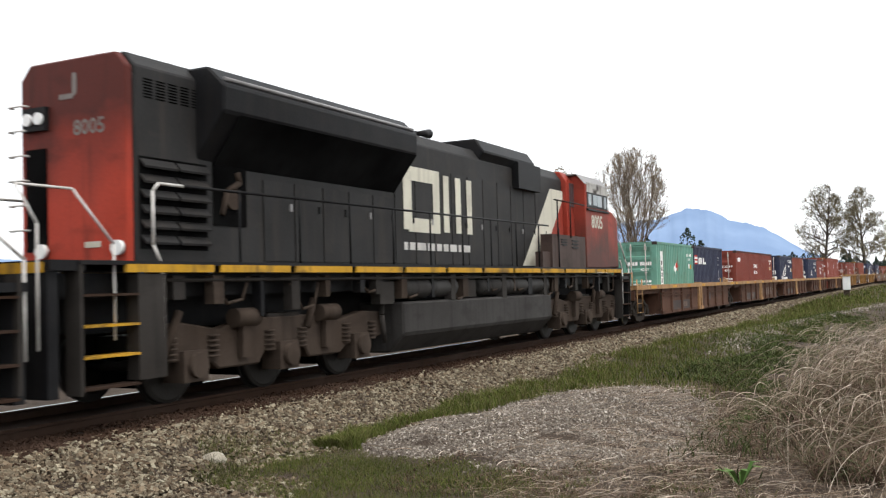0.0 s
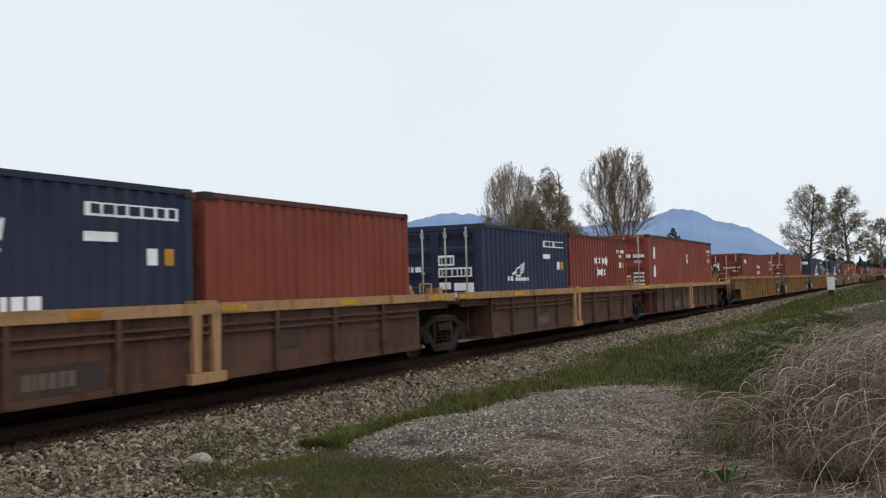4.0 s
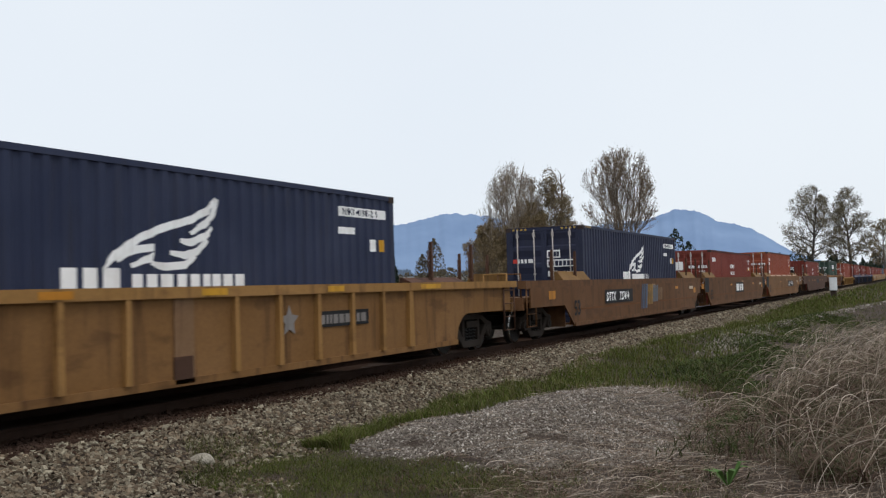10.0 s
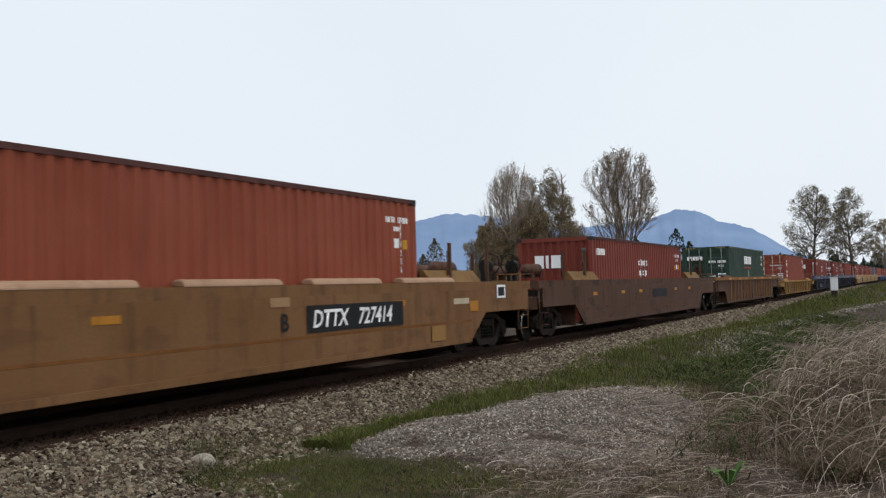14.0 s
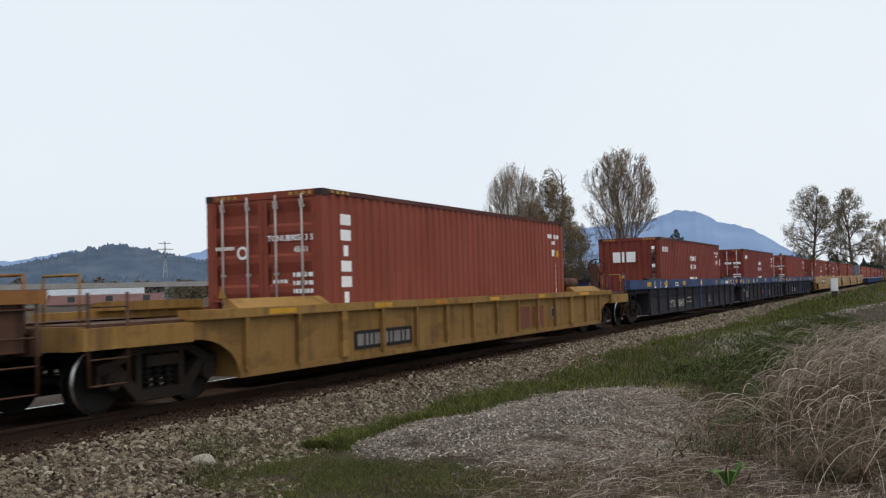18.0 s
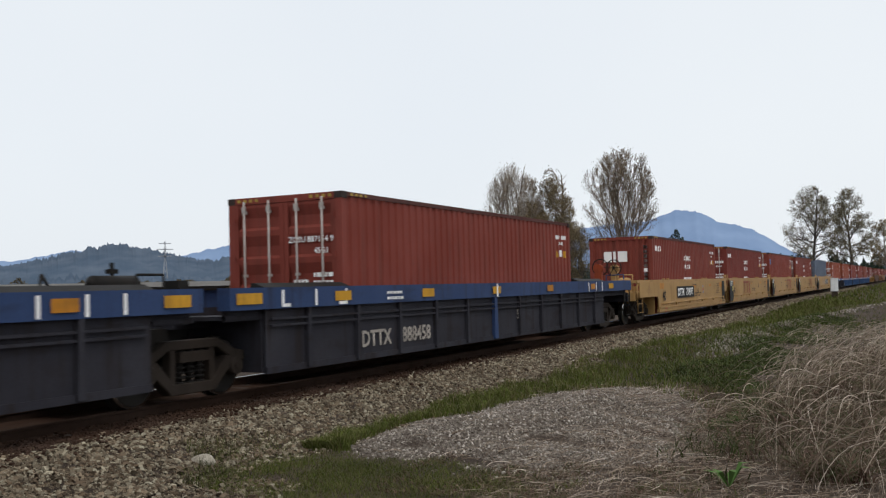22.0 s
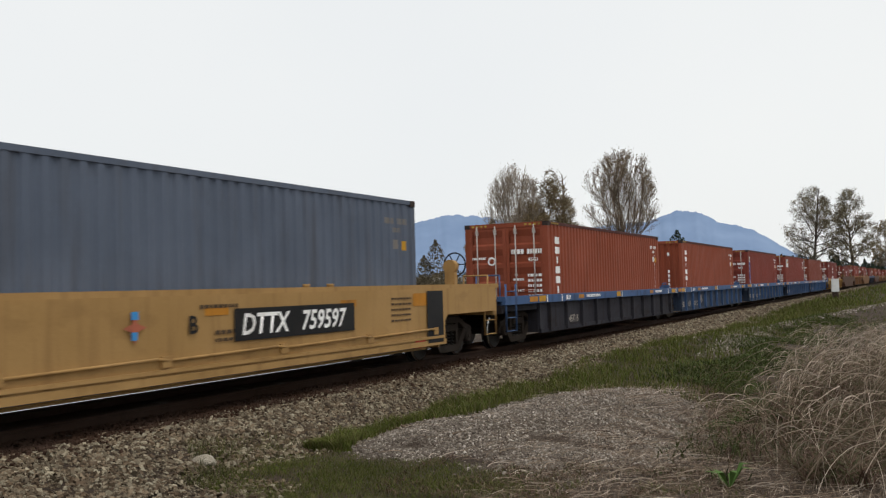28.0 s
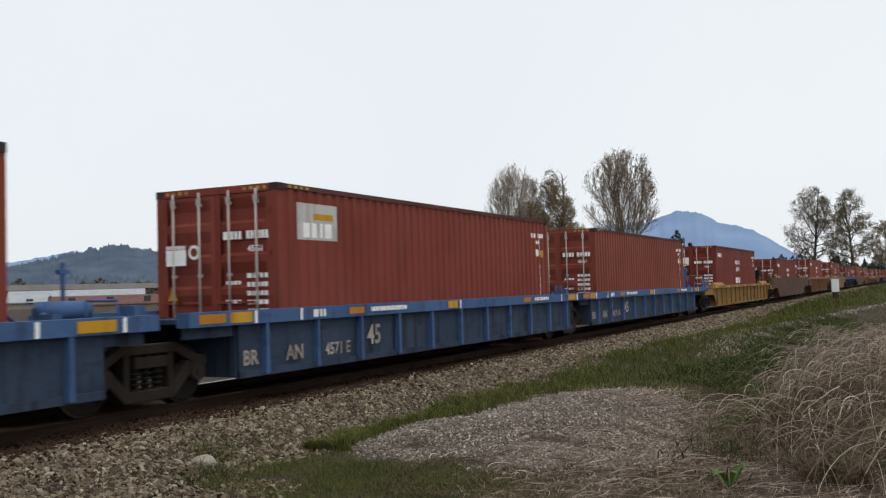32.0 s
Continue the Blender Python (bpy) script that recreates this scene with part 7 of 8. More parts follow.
# bare dark soil before the heap, with flattened dead growth
for k in range(12000):
    x, y = rnd.uniform(8.4, 10.6), rnd.uniform(1.6, 5.2)
    if noise.noise((x * 1.2, y * 1.2, 71)) > -0.1 and heap(x, y) < 0.6:
        grow(brambles, x, y, rnd.uniform(0.015, 0.07), rnd.uniform(0.006, 0.016), 0)
for k in range(2600):
    x, y = rnd.gauss(8.8, 0.35), rnd.gauss(4.6, 0.5)
    if noise.noise((x * 1.4, y * 1.4, 3)) > -0.15:
        grow(green, x, y, rnd.uniform(0.03, 0.09), rnd.uniform(0.005, 0.01))
for k in range(3200):
    x, y = rnd.gauss(9.1, 0.3), rnd.gauss(2.9, 0.7)
    if noise.noise((x * 1.6, y * 1.6, 57)) > 0.05:
        grow(green, x, y, rnd.uniform(0.03, 0.09), rnd.uniform(0.005, 0.011))
# low straw trodden down between the heap and the tall grass
for k in range(5500):
    x = 9 + 9 * rnd.random()
    y = dry(x) + rnd.uniform(-0.9, 2.0)
    grow(straw, x, y, rnd.uniform(0.02, 0.1) * (2 if rnd.random() < 0.1 else 1), rnd.uniform(0.004, 0.008), 0)
# bleached grass in tufts, thickest away from the line
tufts = []
for k in range(620):
    x = 9.0 + 27 * rnd.random() ** 1.4
    y = rnd.uniform(-4.5, 3.6)
    if rnd.random() < soft(dry(x) - 0.05, dry(x) - 0.9, y) * (0.55 + noise.noise((x * 0.5, y * 0.5, 19))):
        tufts.append((x, y, rnd.uniform(0.18, 0.5) * (0.55 + 0.6 * soft(2.6, 0.6, y)) * (0.45 + 0.55 * soft(9, 14, x)), rnd.uniform(0.12, 0.4)))
for x, y, h, r in tufts:
    for k in range(24):
        a, q = rnd.uniform(0, math.tau), abs(rnd.gauss(0, r))
        grow(straw, x + math.cos(a) * q, y + math.sin(a) * q, h * rnd.uniform(0.5, 1.5), rnd.uniform(0.004, 0.01) * (1 + x * 0.03), 0.02)
for k in range(9000):
    x = 10 + 36 * rnd.random() ** 1.6
    y = rnd.uniform(-3.5, 2.9)
    if noise.noise((x * 0.6, y * 0.6, 44)) > -0.05:
        grow(weeds, x, y, rnd.uniform(0.06, 0.3), rnd.uniform(0.014, 0.035), 0.02)
# litter of stalks over the heap's near side
for k in range(14000):
    x, y = rnd.uniform(8.4, 18.5), rnd.uniform(0.2, 6.4)
    if rnd.random() < 0.75 - 0.5 * heap(x, y) * soft(3.6, 5.2, y) - 0.6 * soft(5.0, 6.4, y) and not (x < 10.2 and y > 4.2):
        grow(stalks, x, y, rnd.uniform(0.03, 0.14) * (2.4 if rnd.random() < 0.08 else 1), rnd.uniform(0.003, 0.007), 0)
blades("grass", green, green_mat, "short green spring grass along the ballast", "grass", 31, 3, 0.6)
blades("thatch", moss, earth("dark_thatch", ((0.03, 0.034, 0.012), (0.055, 0.058, 0.02), (0.1, 0.072, 0.044), (0.038, 0.044, 0.015), (0.14, 0.105, 0.07)), 1.2, 20, bump=0, island=True), "dark moss and dead thatch in the short grass", "thatch", 37, 3, 0.9)
blades("dry_grass", straw[::2], straw_mat, "tall bleached dry grass, bent over", "dry grass", 32, 4, 0.9)
blades("flattened_grass", straw[1::2], straw_mat, "bleached dry grass lying tangled and flat", "dry grass", 36, 4, 2.3)
blades("dead_stalks", stalks, brown_mat, "dead brown stalks and twigs lying about", "dead stalks", 33, 3, 2.6)
blades("brambles", brambles, earth("bramble_brown", ((0.05, 0.03, 0.022), (0.115, 0.07, 0.05), (0.18, 0.118, 0.085), (0.06, 0.064, 0.028), (0.08, 0.095, 0.038)), 1.2, 20, bump=0, island=True), "dark brown dead brambles among dry grass", "brambles", 35, 3, 1.6)
blades("weeds", weeds, weed_mat, "low dark green leafy weeds in the ditch", "weeds", 34, 2, 1.0)


def arching(spots, mat, seed, name="arching_canes", label="pale dry canes arching over the verge", category="dry canes"):
    """Long canes that bow over to the ground."""
    rnd = random.Random(seed)
    vs, fs = [], []
    for x, y, h, reach, thick in spots:
        a = rnd.uniform(0, math.tau)
        z0, wob = ground_z(x, y), rnd.uniform(-1.6, 1.6)
        for k in range(11):
            t = k / 10
            b = a + wob * t
            px, py = x + math.cos(b) * reach * t ** 1.25, y + math.sin(b) * reach * t ** 1.25
            pz = z0 + h * math.sin(math.pi * (0.03 + rnd.uniform(0.7, 0.74) * t)) - 0.03
            r = thick * (1 - 0.6 * t)
            for q in range(3):
                vs.append((px + r * math.cos(q * 2.1), py + r * math.sin(q * 2.1) * 0.6, pz + r * math.sin(q * 2.1)))
        n = len(vs) - 33
        for k in range(10):
            for q in range(3):
                i, j = n + 3 * k + q, n + 3 * k + (q + 1) % 3
                fs.append((i, j, j + 3, i + 3))
    me = bpy.data.meshes.new(name)
    me.from_pydata(vs, [], fs)
    return tagged(piece(name, me, mat, None), label, category, "", "stuff")


cane_x = [9.4 + 20 * rnd.random() ** 1.3 for k in range(1300)]
arching([(x, dry(x) - 0.15 - 3.8 * rnd.random(), rnd.uniform(0.15, 0.55) + 0.25, rnd.uniform(0.3, 1.3), rnd.choice((0.003, 0.004, 0.005, 0.007))) for x in cane_x], straw_mat, 41)
# twigs and straw lying over the heap and the bare soil before it
twigs = []
for k in range(5200):
    x, y = 8.3 + 10 * rnd.random() ** 1.2, rnd.uniform(0.5, 6.0)
    if rnd.random() < 0.9 - 0.75 * soft(3.2, 5.4, y) and not (x < 10.2 and y > 4.0):
        twigs.append((x, y, rnd.uniform(0.015, 0.09), rnd.uniform(0.1, 0.6), rnd.choice((0.002, 0.0025, 0.0035, 0.005))))
arching(twigs, straw_mat, 42, "fallen_twigs", "pale twigs and straw strewn over gravel and soil", "twigs")
arching([(x + 0.1, y - 0.2, h, r * 0.7, w * 1.3) for x, y, h, r, w in twigs[::3]], brown_mat, 43, "dark_twigs", "dark brown twigs strewn over gravel and soil", "twigs")
b = bmesh.new()
for k in range(7):
    a = k * 0.9
    f = b.faces.new([b.verts.new((math.cos(a) * r * 0.22 - math.sin(a) * w, math.sin(a) * r * 0.22 + math.cos(a) * w, z)) for r, w, z in ((0, 0.0, 0), (0.6, 0.035, 0.12 + 0.02 * k), (1.1, 0, 0.14 + 0.015 * k), (0.6, -0.035, 0.12 + 0.02 * k))])
tagged(part("leafy_weed", b, earth("fresh_leaf", ((0.075, 0.14, 0.035), (0.11, 0.19, 0.05), (0.055, 0.11, 0.028)), 6, 40, bump=0), loc=(9.7, 1.75, ground_z(9.7, 1.75))), "single bright green broad-leaved weed", "weed")

# white trackside cabinet
cb = thing("trackside_cabinet", "white metal trackside cabinet on a concrete foot", "cabinet")
cwhite = paint("white_enamel", (0.72, 0.73, 0.72), (0.35, 0.33, 0.3), 0.3, 0.5)
part("body", box(bmesh.new(), -0.24, 0.24, -0.3, 0.3, 0.1, 1.16), cwhite, cb, bev=0.03)
part("lid", box(bmesh.new(), -0.27, 0.27, -0.33, 0.33, 1.16, 1.22), cwhite, cb, bev=0.015)
part("door", box(bmesh.new(), -0.255, -0.23, -0.26, 0.26, 0.16, 1.1), cwhite, cb, bev=0.01)
part("foot", box(bmesh.new(), -0.2, 0.2, -0.24, 0.24, -0.75, 0.1), bed_mat, cb)
cb.matrix_basis = pose(90, 6.72, 0.16, 0, 0, 8)


# ---- trees ----
bark = paint("tree_bark", (0.115, 0.095, 0.077), (0.06, 0.05, 0.042), 0.6, 0.9)
bark_pale = paint("pale_bark", (0.3, 0.255, 0.21), (0.17, 0.145, 0.12), 0.6, 0.9)
leaf_old = earth("sparse_bronze_leaves", ((0.19, 0.14, 0.088), (0.26, 0.19, 0.12), (0.16, 0.13, 0.085), (0.34, 0.26, 0.17)), 0.3, 3, bump=0, island=True)
leaf_olive = earth("olive_leaves", ((0.13, 0.1, 0.055), (0.18, 0.14, 0.075), (0.24, 0.18, 0.1)), 0.3, 3, bump=0, island=True)

bark_dark = paint("dark_bark", (0.06, 0.05, 0.042), (0.03, 0.025, 0.021), 0.6, 0.9)
bark_warm = paint("brown_bark", (0.17, 0.132, 0.1), (0.09, 0.07, 0.055), 0.6, 0.9)
leaf_pale = earth("pale_budding_leaves", ((0.15, 0.125, 0.075), (0.2, 0.165, 0.1), (0.12, 0.105, 0.06), (0.25, 0.21, 0.14)), 0.3, 3, bump=0, island=True)
leaf_brown = earth("brown_thicket_leaves", ((0.17, 0.125, 0.068), (0.23, 0.165, 0.09), (0.28, 0.21, 0.12), (0.19, 0.155, 0.085)), 0.3, 3, bump=0, island=True)


def tree(at, height, spread, seed, label, form, stems=1, leaf=leaf_old, wood=bark, leaves=5000, leaf_size=0.12, limbs=14, lift=0.1, wide=38, bare=0.25):
    """Stems with limbs, branches and twigs that strive upwards inside an outline; form: (share of the height, share of the spread)."""
    rnd = random.Random(seed)
    vs, fs, ends = [], [], []

    def reach(t):
        for (t0, r0), (t1, r1) in zip(form, form[1:]):
            if t0 <= t <= t1:
                return r0 + (r1 - r0) * (t - t0) / (t1 - t0)
        return 0.0

    def inside(p):
        a = math.atan2(p.y, p.x)
        return math.hypot(p.x, p.y) <= spread * reach(p.z / height) * (1 + 0.22 * noise.noise((math.cos(a) * 1.6, math.sin(a) * 1.6, p.z / height * 5 + seed)))

    def stick(p, q, r0, r1, sides):
        d = q - p
        s0 = d.orthogonal().normalized()
        s1 = d.normalized().cross(s0)
        n = len(vs)
        for c, r in ((p, r0), (q, r1)):
            for k in range(sides):
                a = math.tau * k / sides
                vs.append(tuple(c + (s0 * math.cos(a) + s1 * math.sin(a)) * r))
        for k in range(sides):
            fs.append((n + k, n + (k + 1) % sides, n + sides + (k + 1) % sides, n + sides + k))

    thin = 0.0011 * height
    kids = (limbs, 8, 6)

    def branch(p, d, length, r, level):
        for _ in range(5):
            if inside(p + (d + Vector((0, 0, lift * 2))).normalized() * length):
                break
            length *= 0.72
        if length < 0.018 * height:
            return
        n = (9, 5, 4, 3)[level]
        pts, dirs = [p], [d]
        for k in range(n):
            d = (d + Vector((rnd.gauss(0, 0.055), rnd.gauss(0, 0.055), rnd.gauss(0, 0.04) + (lift if level else lift * 0.6)))).normalized()
            q = p + d * length / n
            ra, rb = max(thin, r * (1 - 0.8 * k / n)), max(thin * 0.8, r * (1 - 0.8 * (k + 1) / n))
            stick(p, q, ra, rb, 6 if level == 0 else 4 if level == 1 else 3)
            p = q
            pts.append(p), dirs.append(d)
        if level == 3:
            ends.extend(pts[1:])
            return
        for k in range(kids[level]):
            f = (bare if level == 0 else 0.22) + (1 - (bare if level == 0 else 0.22)) * (k + rnd.random()) / kids[level]
            x = min(f * n, n - 0.001)
            i = int(x)
            c, way = pts[i].lerp(pts[i + 1], x - i), dirs[i + 1]
            side = way.orthogonal().normalized()
            side.rotate(Matrix.Rotation(k * 2.4 + rnd.uniform(-0.5, 0.5), 3, way))
            b = radians(wide + rnd.uniform(-12, 12) + (14 if level == 0 and f < 0.5 else 0))
            branch(c, (way * math.cos(b) + side * math.sin(b)).normalized(), length * rnd.uniform(0.42, 0.66) * (1.15 - 0.6 * f), r * (1 - 0.7 * f) * 0.62, level + 1)

    for s in range(stems):
        a = s * math.tau / max(1, stems - 1) + rnd.uniform(-0.4, 0.4)
        b = 0.02 if s == 0 else rnd.uniform(0.1, 0.34)
        branch(Vector((math.cos(a) * 0.02 * s, math.sin(a) * 0.02 * s, 0)), Vector((math.cos(a) * math.sin(b), math.sin(a) * math.sin(b), math.cos(b))), height * (0.97 if s == 0 else rnd.uniform(0.75, 0.95)), height * 0.017 / stems ** 0.4, 0)
    t = thing("tree", label, "tree", "bare trees beyond the line")
    me = bpy.data.meshes.new("trunk")
    me.from_pydata(vs, [], fs)
    piece("trunk", me, wood, t)
    lv, lf = [], []
    for _ in range(leaves):
        c = rnd.choice(ends) + Vector((rnd.gauss(0, 0.013), rnd.gauss(0, 0.013), rnd.gauss(0, 0.013))) * height
        m = Euler((rnd.uniform(0, 6.3), rnd.uniform(0, 6.3), rnd.uniform(0, 6.3))).to_matrix()
        z = leaf_size * rnd.uniform(0.5, 1.4)
        n = len(lv)
        for q in ((-1, 0, 0), (0, -0.55, 0.1), (1, 0, 0), (0, 0.55, 0.1)):
            lv.append(tuple(c + m @ (Vector(q) * z)))
        lf.append((n, n + 1, n + 2, n + 3))
    me = bpy.data.meshes.new("crown")
    me.from_pydata(lv, [], lf)
    piece("crown", me, leaf, t, kind="stuff")
    t.matrix_basis = pose(*at)
    return t


FAN = ((0.0, 0.12), (0.1, 0.2), (0.3, 0.66), (0.5, 0.95), (0.7, 1.0), (0.85, 0.86), (0.95, 0.6), (1.0, 0.25))
OVAL = ((0.0, 0.15), (0.12, 0.5), (0.3, 1.0), (0.6, 0.95), (0.85, 0.6), (1.0, 0.12))
CONE = ((0.0, 0.12), (0.08, 0.5), (0.3, 1.0), (0.6, 0.8), (0.85, 0.45), (1.0, 0.08))
LOW = ((0.0, 0.7), (0.3, 1.0), (0.7, 0.85), (1.0, 0.25))
BROAD = ((0.0, 0.08), (0.15, 0.3), (0.28, 0.85), (0.42, 1.0), (0.65, 0.95), (0.85, 0.72), (1.0, 0.25))
tree((102, 41.2, -0.6), 16.2, 4.8, 3, "tall pale leafless tree behind the line", OVAL, 5, leaf_old, bark_pale, 9000, 0.05, 14, 0.14, 28)
tree((103.5, 37.0, -0.6), 15.2, 4.1, 4, "sparse bronze-leaved tree behind the line", CONE, 1, leaf_olive, bark_warm, 26000, 0.08, 46, 0.06, 50, 0.1)
tree((105, 34.4, -0.6), 9.0, 2.6, 14, "low twiggy tree behind the line", OVAL, 3, leaf_olive, bark, 6000, 0.06, 9, 0.1, 36)
tree((100.5, 43.0, -0.6), 9.6, 3.6, 15, "low olive-brown thicket tree", LOW, 6, leaf_brown, bark, 30000, 0.085, 10, 0.1, 40, 0.1)
tree((102.5, 39.2, -0.6), 11.6, 4.0, 16, "low olive-brown thicket tree", LOW, 6, leaf_brown, bark, 30000, 0.085, 10, 0.1, 40, 0.1)
tree((115.4, 32.3, -0.6), 18.6, 4.7, 5, "tall many-stemmed tree with bronze buds", FAN, 7, leaf_old, bark_warm, 9500, 0.08, 9, 0.12, 29, 0.2)
tree((298.5, 28.2, -0.6), 28.6, 7.5, 6, "broad old tree with thin pale foliage", BROAD, 1, leaf_pale, bark_dark, 13000, 0.16, 30, 0.05, 52, 0.2)
tree((299.5, 17.2, -0.6), 27.2, 6.8, 7, "broad old tree with dark thin foliage", BROAD, 1, leaf_pale, bark_dark, 15000, 0.16, 30, 0.05, 52, 0.2)
tree((470, 13.6, -0.6), 27, 8, 8, "distant bare tree beside the line", BROAD, 1, leaf_olive, bark, 6000, 0.25, 18, 0.05, 50, 0.2)


def woods(name, spots, mat, label, seed, leaf=0.8, n=90):
    """Far trees as heaps of leaf clumps. spots: (x, y, base, height, width, pointed)"""
    rnd = random.Random(seed)
    vs, fs = [], []
    for x, y, z, h, w, pt in spots:
        for k in range(n):
            t = rnd.random() ** (1.6 if pt else 0.8)
            r = w / 2 * ((1 - t) if pt else math.sqrt(max(0.02, 1 - (2 * t - 0.9) ** 2)) * 0.95) * math.sqrt(rnd.random())
            a = rnd.uniform(0, math.tau)
            c = Vector((x + math.cos(a) * r, y + math.sin(a) * r, z + t * h))
            m = Euler((rnd.uniform(0, 6.3), rnd.uniform(0, 6.3), rnd.uniform(0, 6.3))).to_matrix()
            s = leaf * rnd.uniform(0.5, 1.3)
            i = len(vs)
            for q in ((-1, 0, 0), (0, -0.6, 0.2), (1, 0, 0), (0, 0.6, 0.2)):
                vs.append(tuple(c + m @ (Vector(q) * s)))
            fs.append((i, i + 1, i + 2, i + 3))
    me = bpy.data.meshes.new(name)
    me.from_pydata(vs, [], fs)
    return tagged(piece(name, me, mat, None), label, "woods", "", "stuff")


def polar(deg, d):
    """A spot d metres off, deg degrees left of the line's direction."""
    return d * math.cos(radians(deg)), d * math.sin(radians(deg))


dark_leaf = earth("conifer_green", ((0.02, 0.032, 0.022), (0.03, 0.045, 0.03), (0.04, 0.05, 0.035)), 0.05, 1, bump=0, island=True)
brush_leaf = earth("winter_brush", ((0.09, 0.075, 0.05), (0.12, 0.1, 0.065), (0.15, 0.12, 0.08)), 0.05, 1, bump=0, island=True)
far_spots, brush_spots = [], []
for k in range(150):
    x, y = polar(rnd.uniform(1.2, 21), rnd.uniform(560, 760))
    far_spots.append((x, y, -1, rnd.uniform(9, 18), rnd.uniform(6, 11), rnd.random() < 0.45))
for a, d, h in ((12.6, 420, 24), (11.9, 430, 19), (14.9, 430, 22), (15.4, 440, 18)):
    far_spots.append((*polar(a, d), -1, h, 11, False))
for a, d, h in ((35.9, 330, 9), (35.3, 335, 12), (34.8, 330, 11), (34.4, 340, 13), (33.7, 330, 12), (37.2, 330, 8), (31.2, 280, 12), (29.0, 270, 11)):
    far_spots.append((*polar(a, d), -1, h, h * 0.42, True))
for k in range(120):
    x, y = polar(rnd.uniform(22, 52), rnd.uniform(520, 900))
    brush_spots.append((x, y, -1, rnd.uniform(6, 14), rnd.uniform(12, 24), False))
poplars = [(*polar(a, 250), -1, h, w, False) for a, h, w in ((33.2, 12.5, 7), (32.6, 14.0, 6), (32.0, 15, 6), (31.4, 14, 6), (30.9, 12, 5), (29.6, 13.0, 6.0), (29.9, 10, 4), (26.6, 15, 6), (27.3, 11, 5))]
poplars += [(*polar(rnd.uniform(25.5, 35), rnd.uniform(225, 260)), -1, rnd.uniform(4, 7), rnd.uniform(6, 11), False) for k in range(16)]
woods("poplars", poplars, brush_leaf, "brown leafless poplars and scrub beyond the line", 53, 0.24, 1500)
woods("far_woods", far_spots, dark_leaf, "dark distant trees across the fields", 51, 0.6, 420)
woods("winter_brush", brush_spots, brush_leaf, "brown leafless brush in the distance", 52, 0.8, 300)

# ---- across the fields: road viaduct, sheds, pylon ----
concrete = earth("pale_concrete", ((0.3, 0.29, 0.27), (0.36, 0.35, 0.33), (0.22, 0.21, 0.2)), 0.2, 2, bump=0)
vd = thing("road_viaduct", "long pale concrete road viaduct on piers across the fields", "viaduct")
p0, p1 = Vector((*polar(56, 470), 0)), Vector((*polar(25, 640), 0))
run = (p1 - p0)
ang = math.degrees(math.atan2(run.y, run.x))
L = run.length
part("deck", box(bmesh.new(), 0, L, -5, 5, 6.6, 8.0), concrete, vd)
for s in (-4.9, 4.9):
    part("parapet", box(bmesh.new(), 0, L, s - 0.15, s + 0.15, 8.0, 9.0), concrete, vd)
for k in range(12):
    pr = part("pier", box(box(bmesh.new(), -0.9, 0.9, -1.4, 1.4, -1, 5.6), -1.2, 1.2, -4.5, 4.5, 5.6, 6.6), concrete, vd, loc=(12 + k * L / 12, 0, 0))
vd.matrix_basis = pose(p0.x, p0.y, -0.6, 0, 0, ang)


def shed(at, turn, l, w, h, roofcol, label):
    t = thing("farm_shed", label, "shed", "sheds across the fields")
    wall = paint("shed_wall", (0.3, 0.27, 0.23), amount=0.4)
    part("wall", prism(bmesh.new(), ((-w / 2, -0.5), (-w / 2, h), (0, h + w * 0.2), (w / 2, h), (w / 2, -0.5)), "x", 0, l), wall, t)
    for s in (-1, 1):
        part("roof", prism(bmesh.new(), ((s * (w / 2 + 0.5), h - 0.2), (s * (w / 2 + 0.5), h), (0, h + w * 0.2 + 0.25), (0, h + w * 0.2 + 0.03)), "x", -0.5, l + 0.5), roofcol, t)
    part("door", box(bmesh.new(), -0.06, 0.0, -2, 2, 0, 3), paint("shed_door", (0.1, 0.09, 0.08)), t)
    for k in range(3):
        part("window", box(bmesh.new(), 4 + k * l / 3, 5.5 + k * l / 3, -w / 2 - 0.05, -w / 2, 1.2, 2.4), glass_m, t)
    t.matrix_basis = pose(*at, 0, 0, turn)
    return t


shed((*polar(50.2, 252), -0.6), -46, 30, 12, 1.6, paint("grey_roof", (0.32, 0.34, 0.36), amount=0.4), "long low shed with a pale grey metal roof")
shed((*polar(48.2, 236), -0.6), -46, 24, 9, 0.7, paint("red_roof", (0.13, 0.062, 0.055), amount=0.6), "low shed with a faded red roof")
shed((*polar(37.8, 300), -0.6), -40, 14, 9, 2.4, paint("white_roof", (0.5, 0.5, 0.5), amount=0.3), "small shed with a pale metal roof")
py = thing("power_pylon", "steel lattice power pylon on the far side of the fields", "pylon")
b = bmesh.new()
for sx in (-1, 1):
    for sy in (-1, 1):
        tube(b, (sx * 4, sy * 4, 0), (sx * 1.0, sy * 1.0, 42), 0.35, 4), tube(b, (sx, sy, 42), (sx * 0.5, sy * 0.5, 66), 0.25, 4)
for k in range(10):
    z0, z1 = k * 6.6, k * 6.6 + 6.6
    r0, r1 = max(0.6, 4 - 3 * z0 / 42), max(0.6, 4 - 3 * z1 / 42)
    for sx in (-1, 1):
        tube(b, (sx * r0, -r0, z0), (-sx * r1, -r1, z1), 0.18, 3), tube(b, (-r0, sx * r0, z0), (-r1, -sx * r1, z1), 0.18, 3)
part("tower", b, paint("galvanised_pylon", (0.3, 0.31, 0.33), amount=0.3), py)
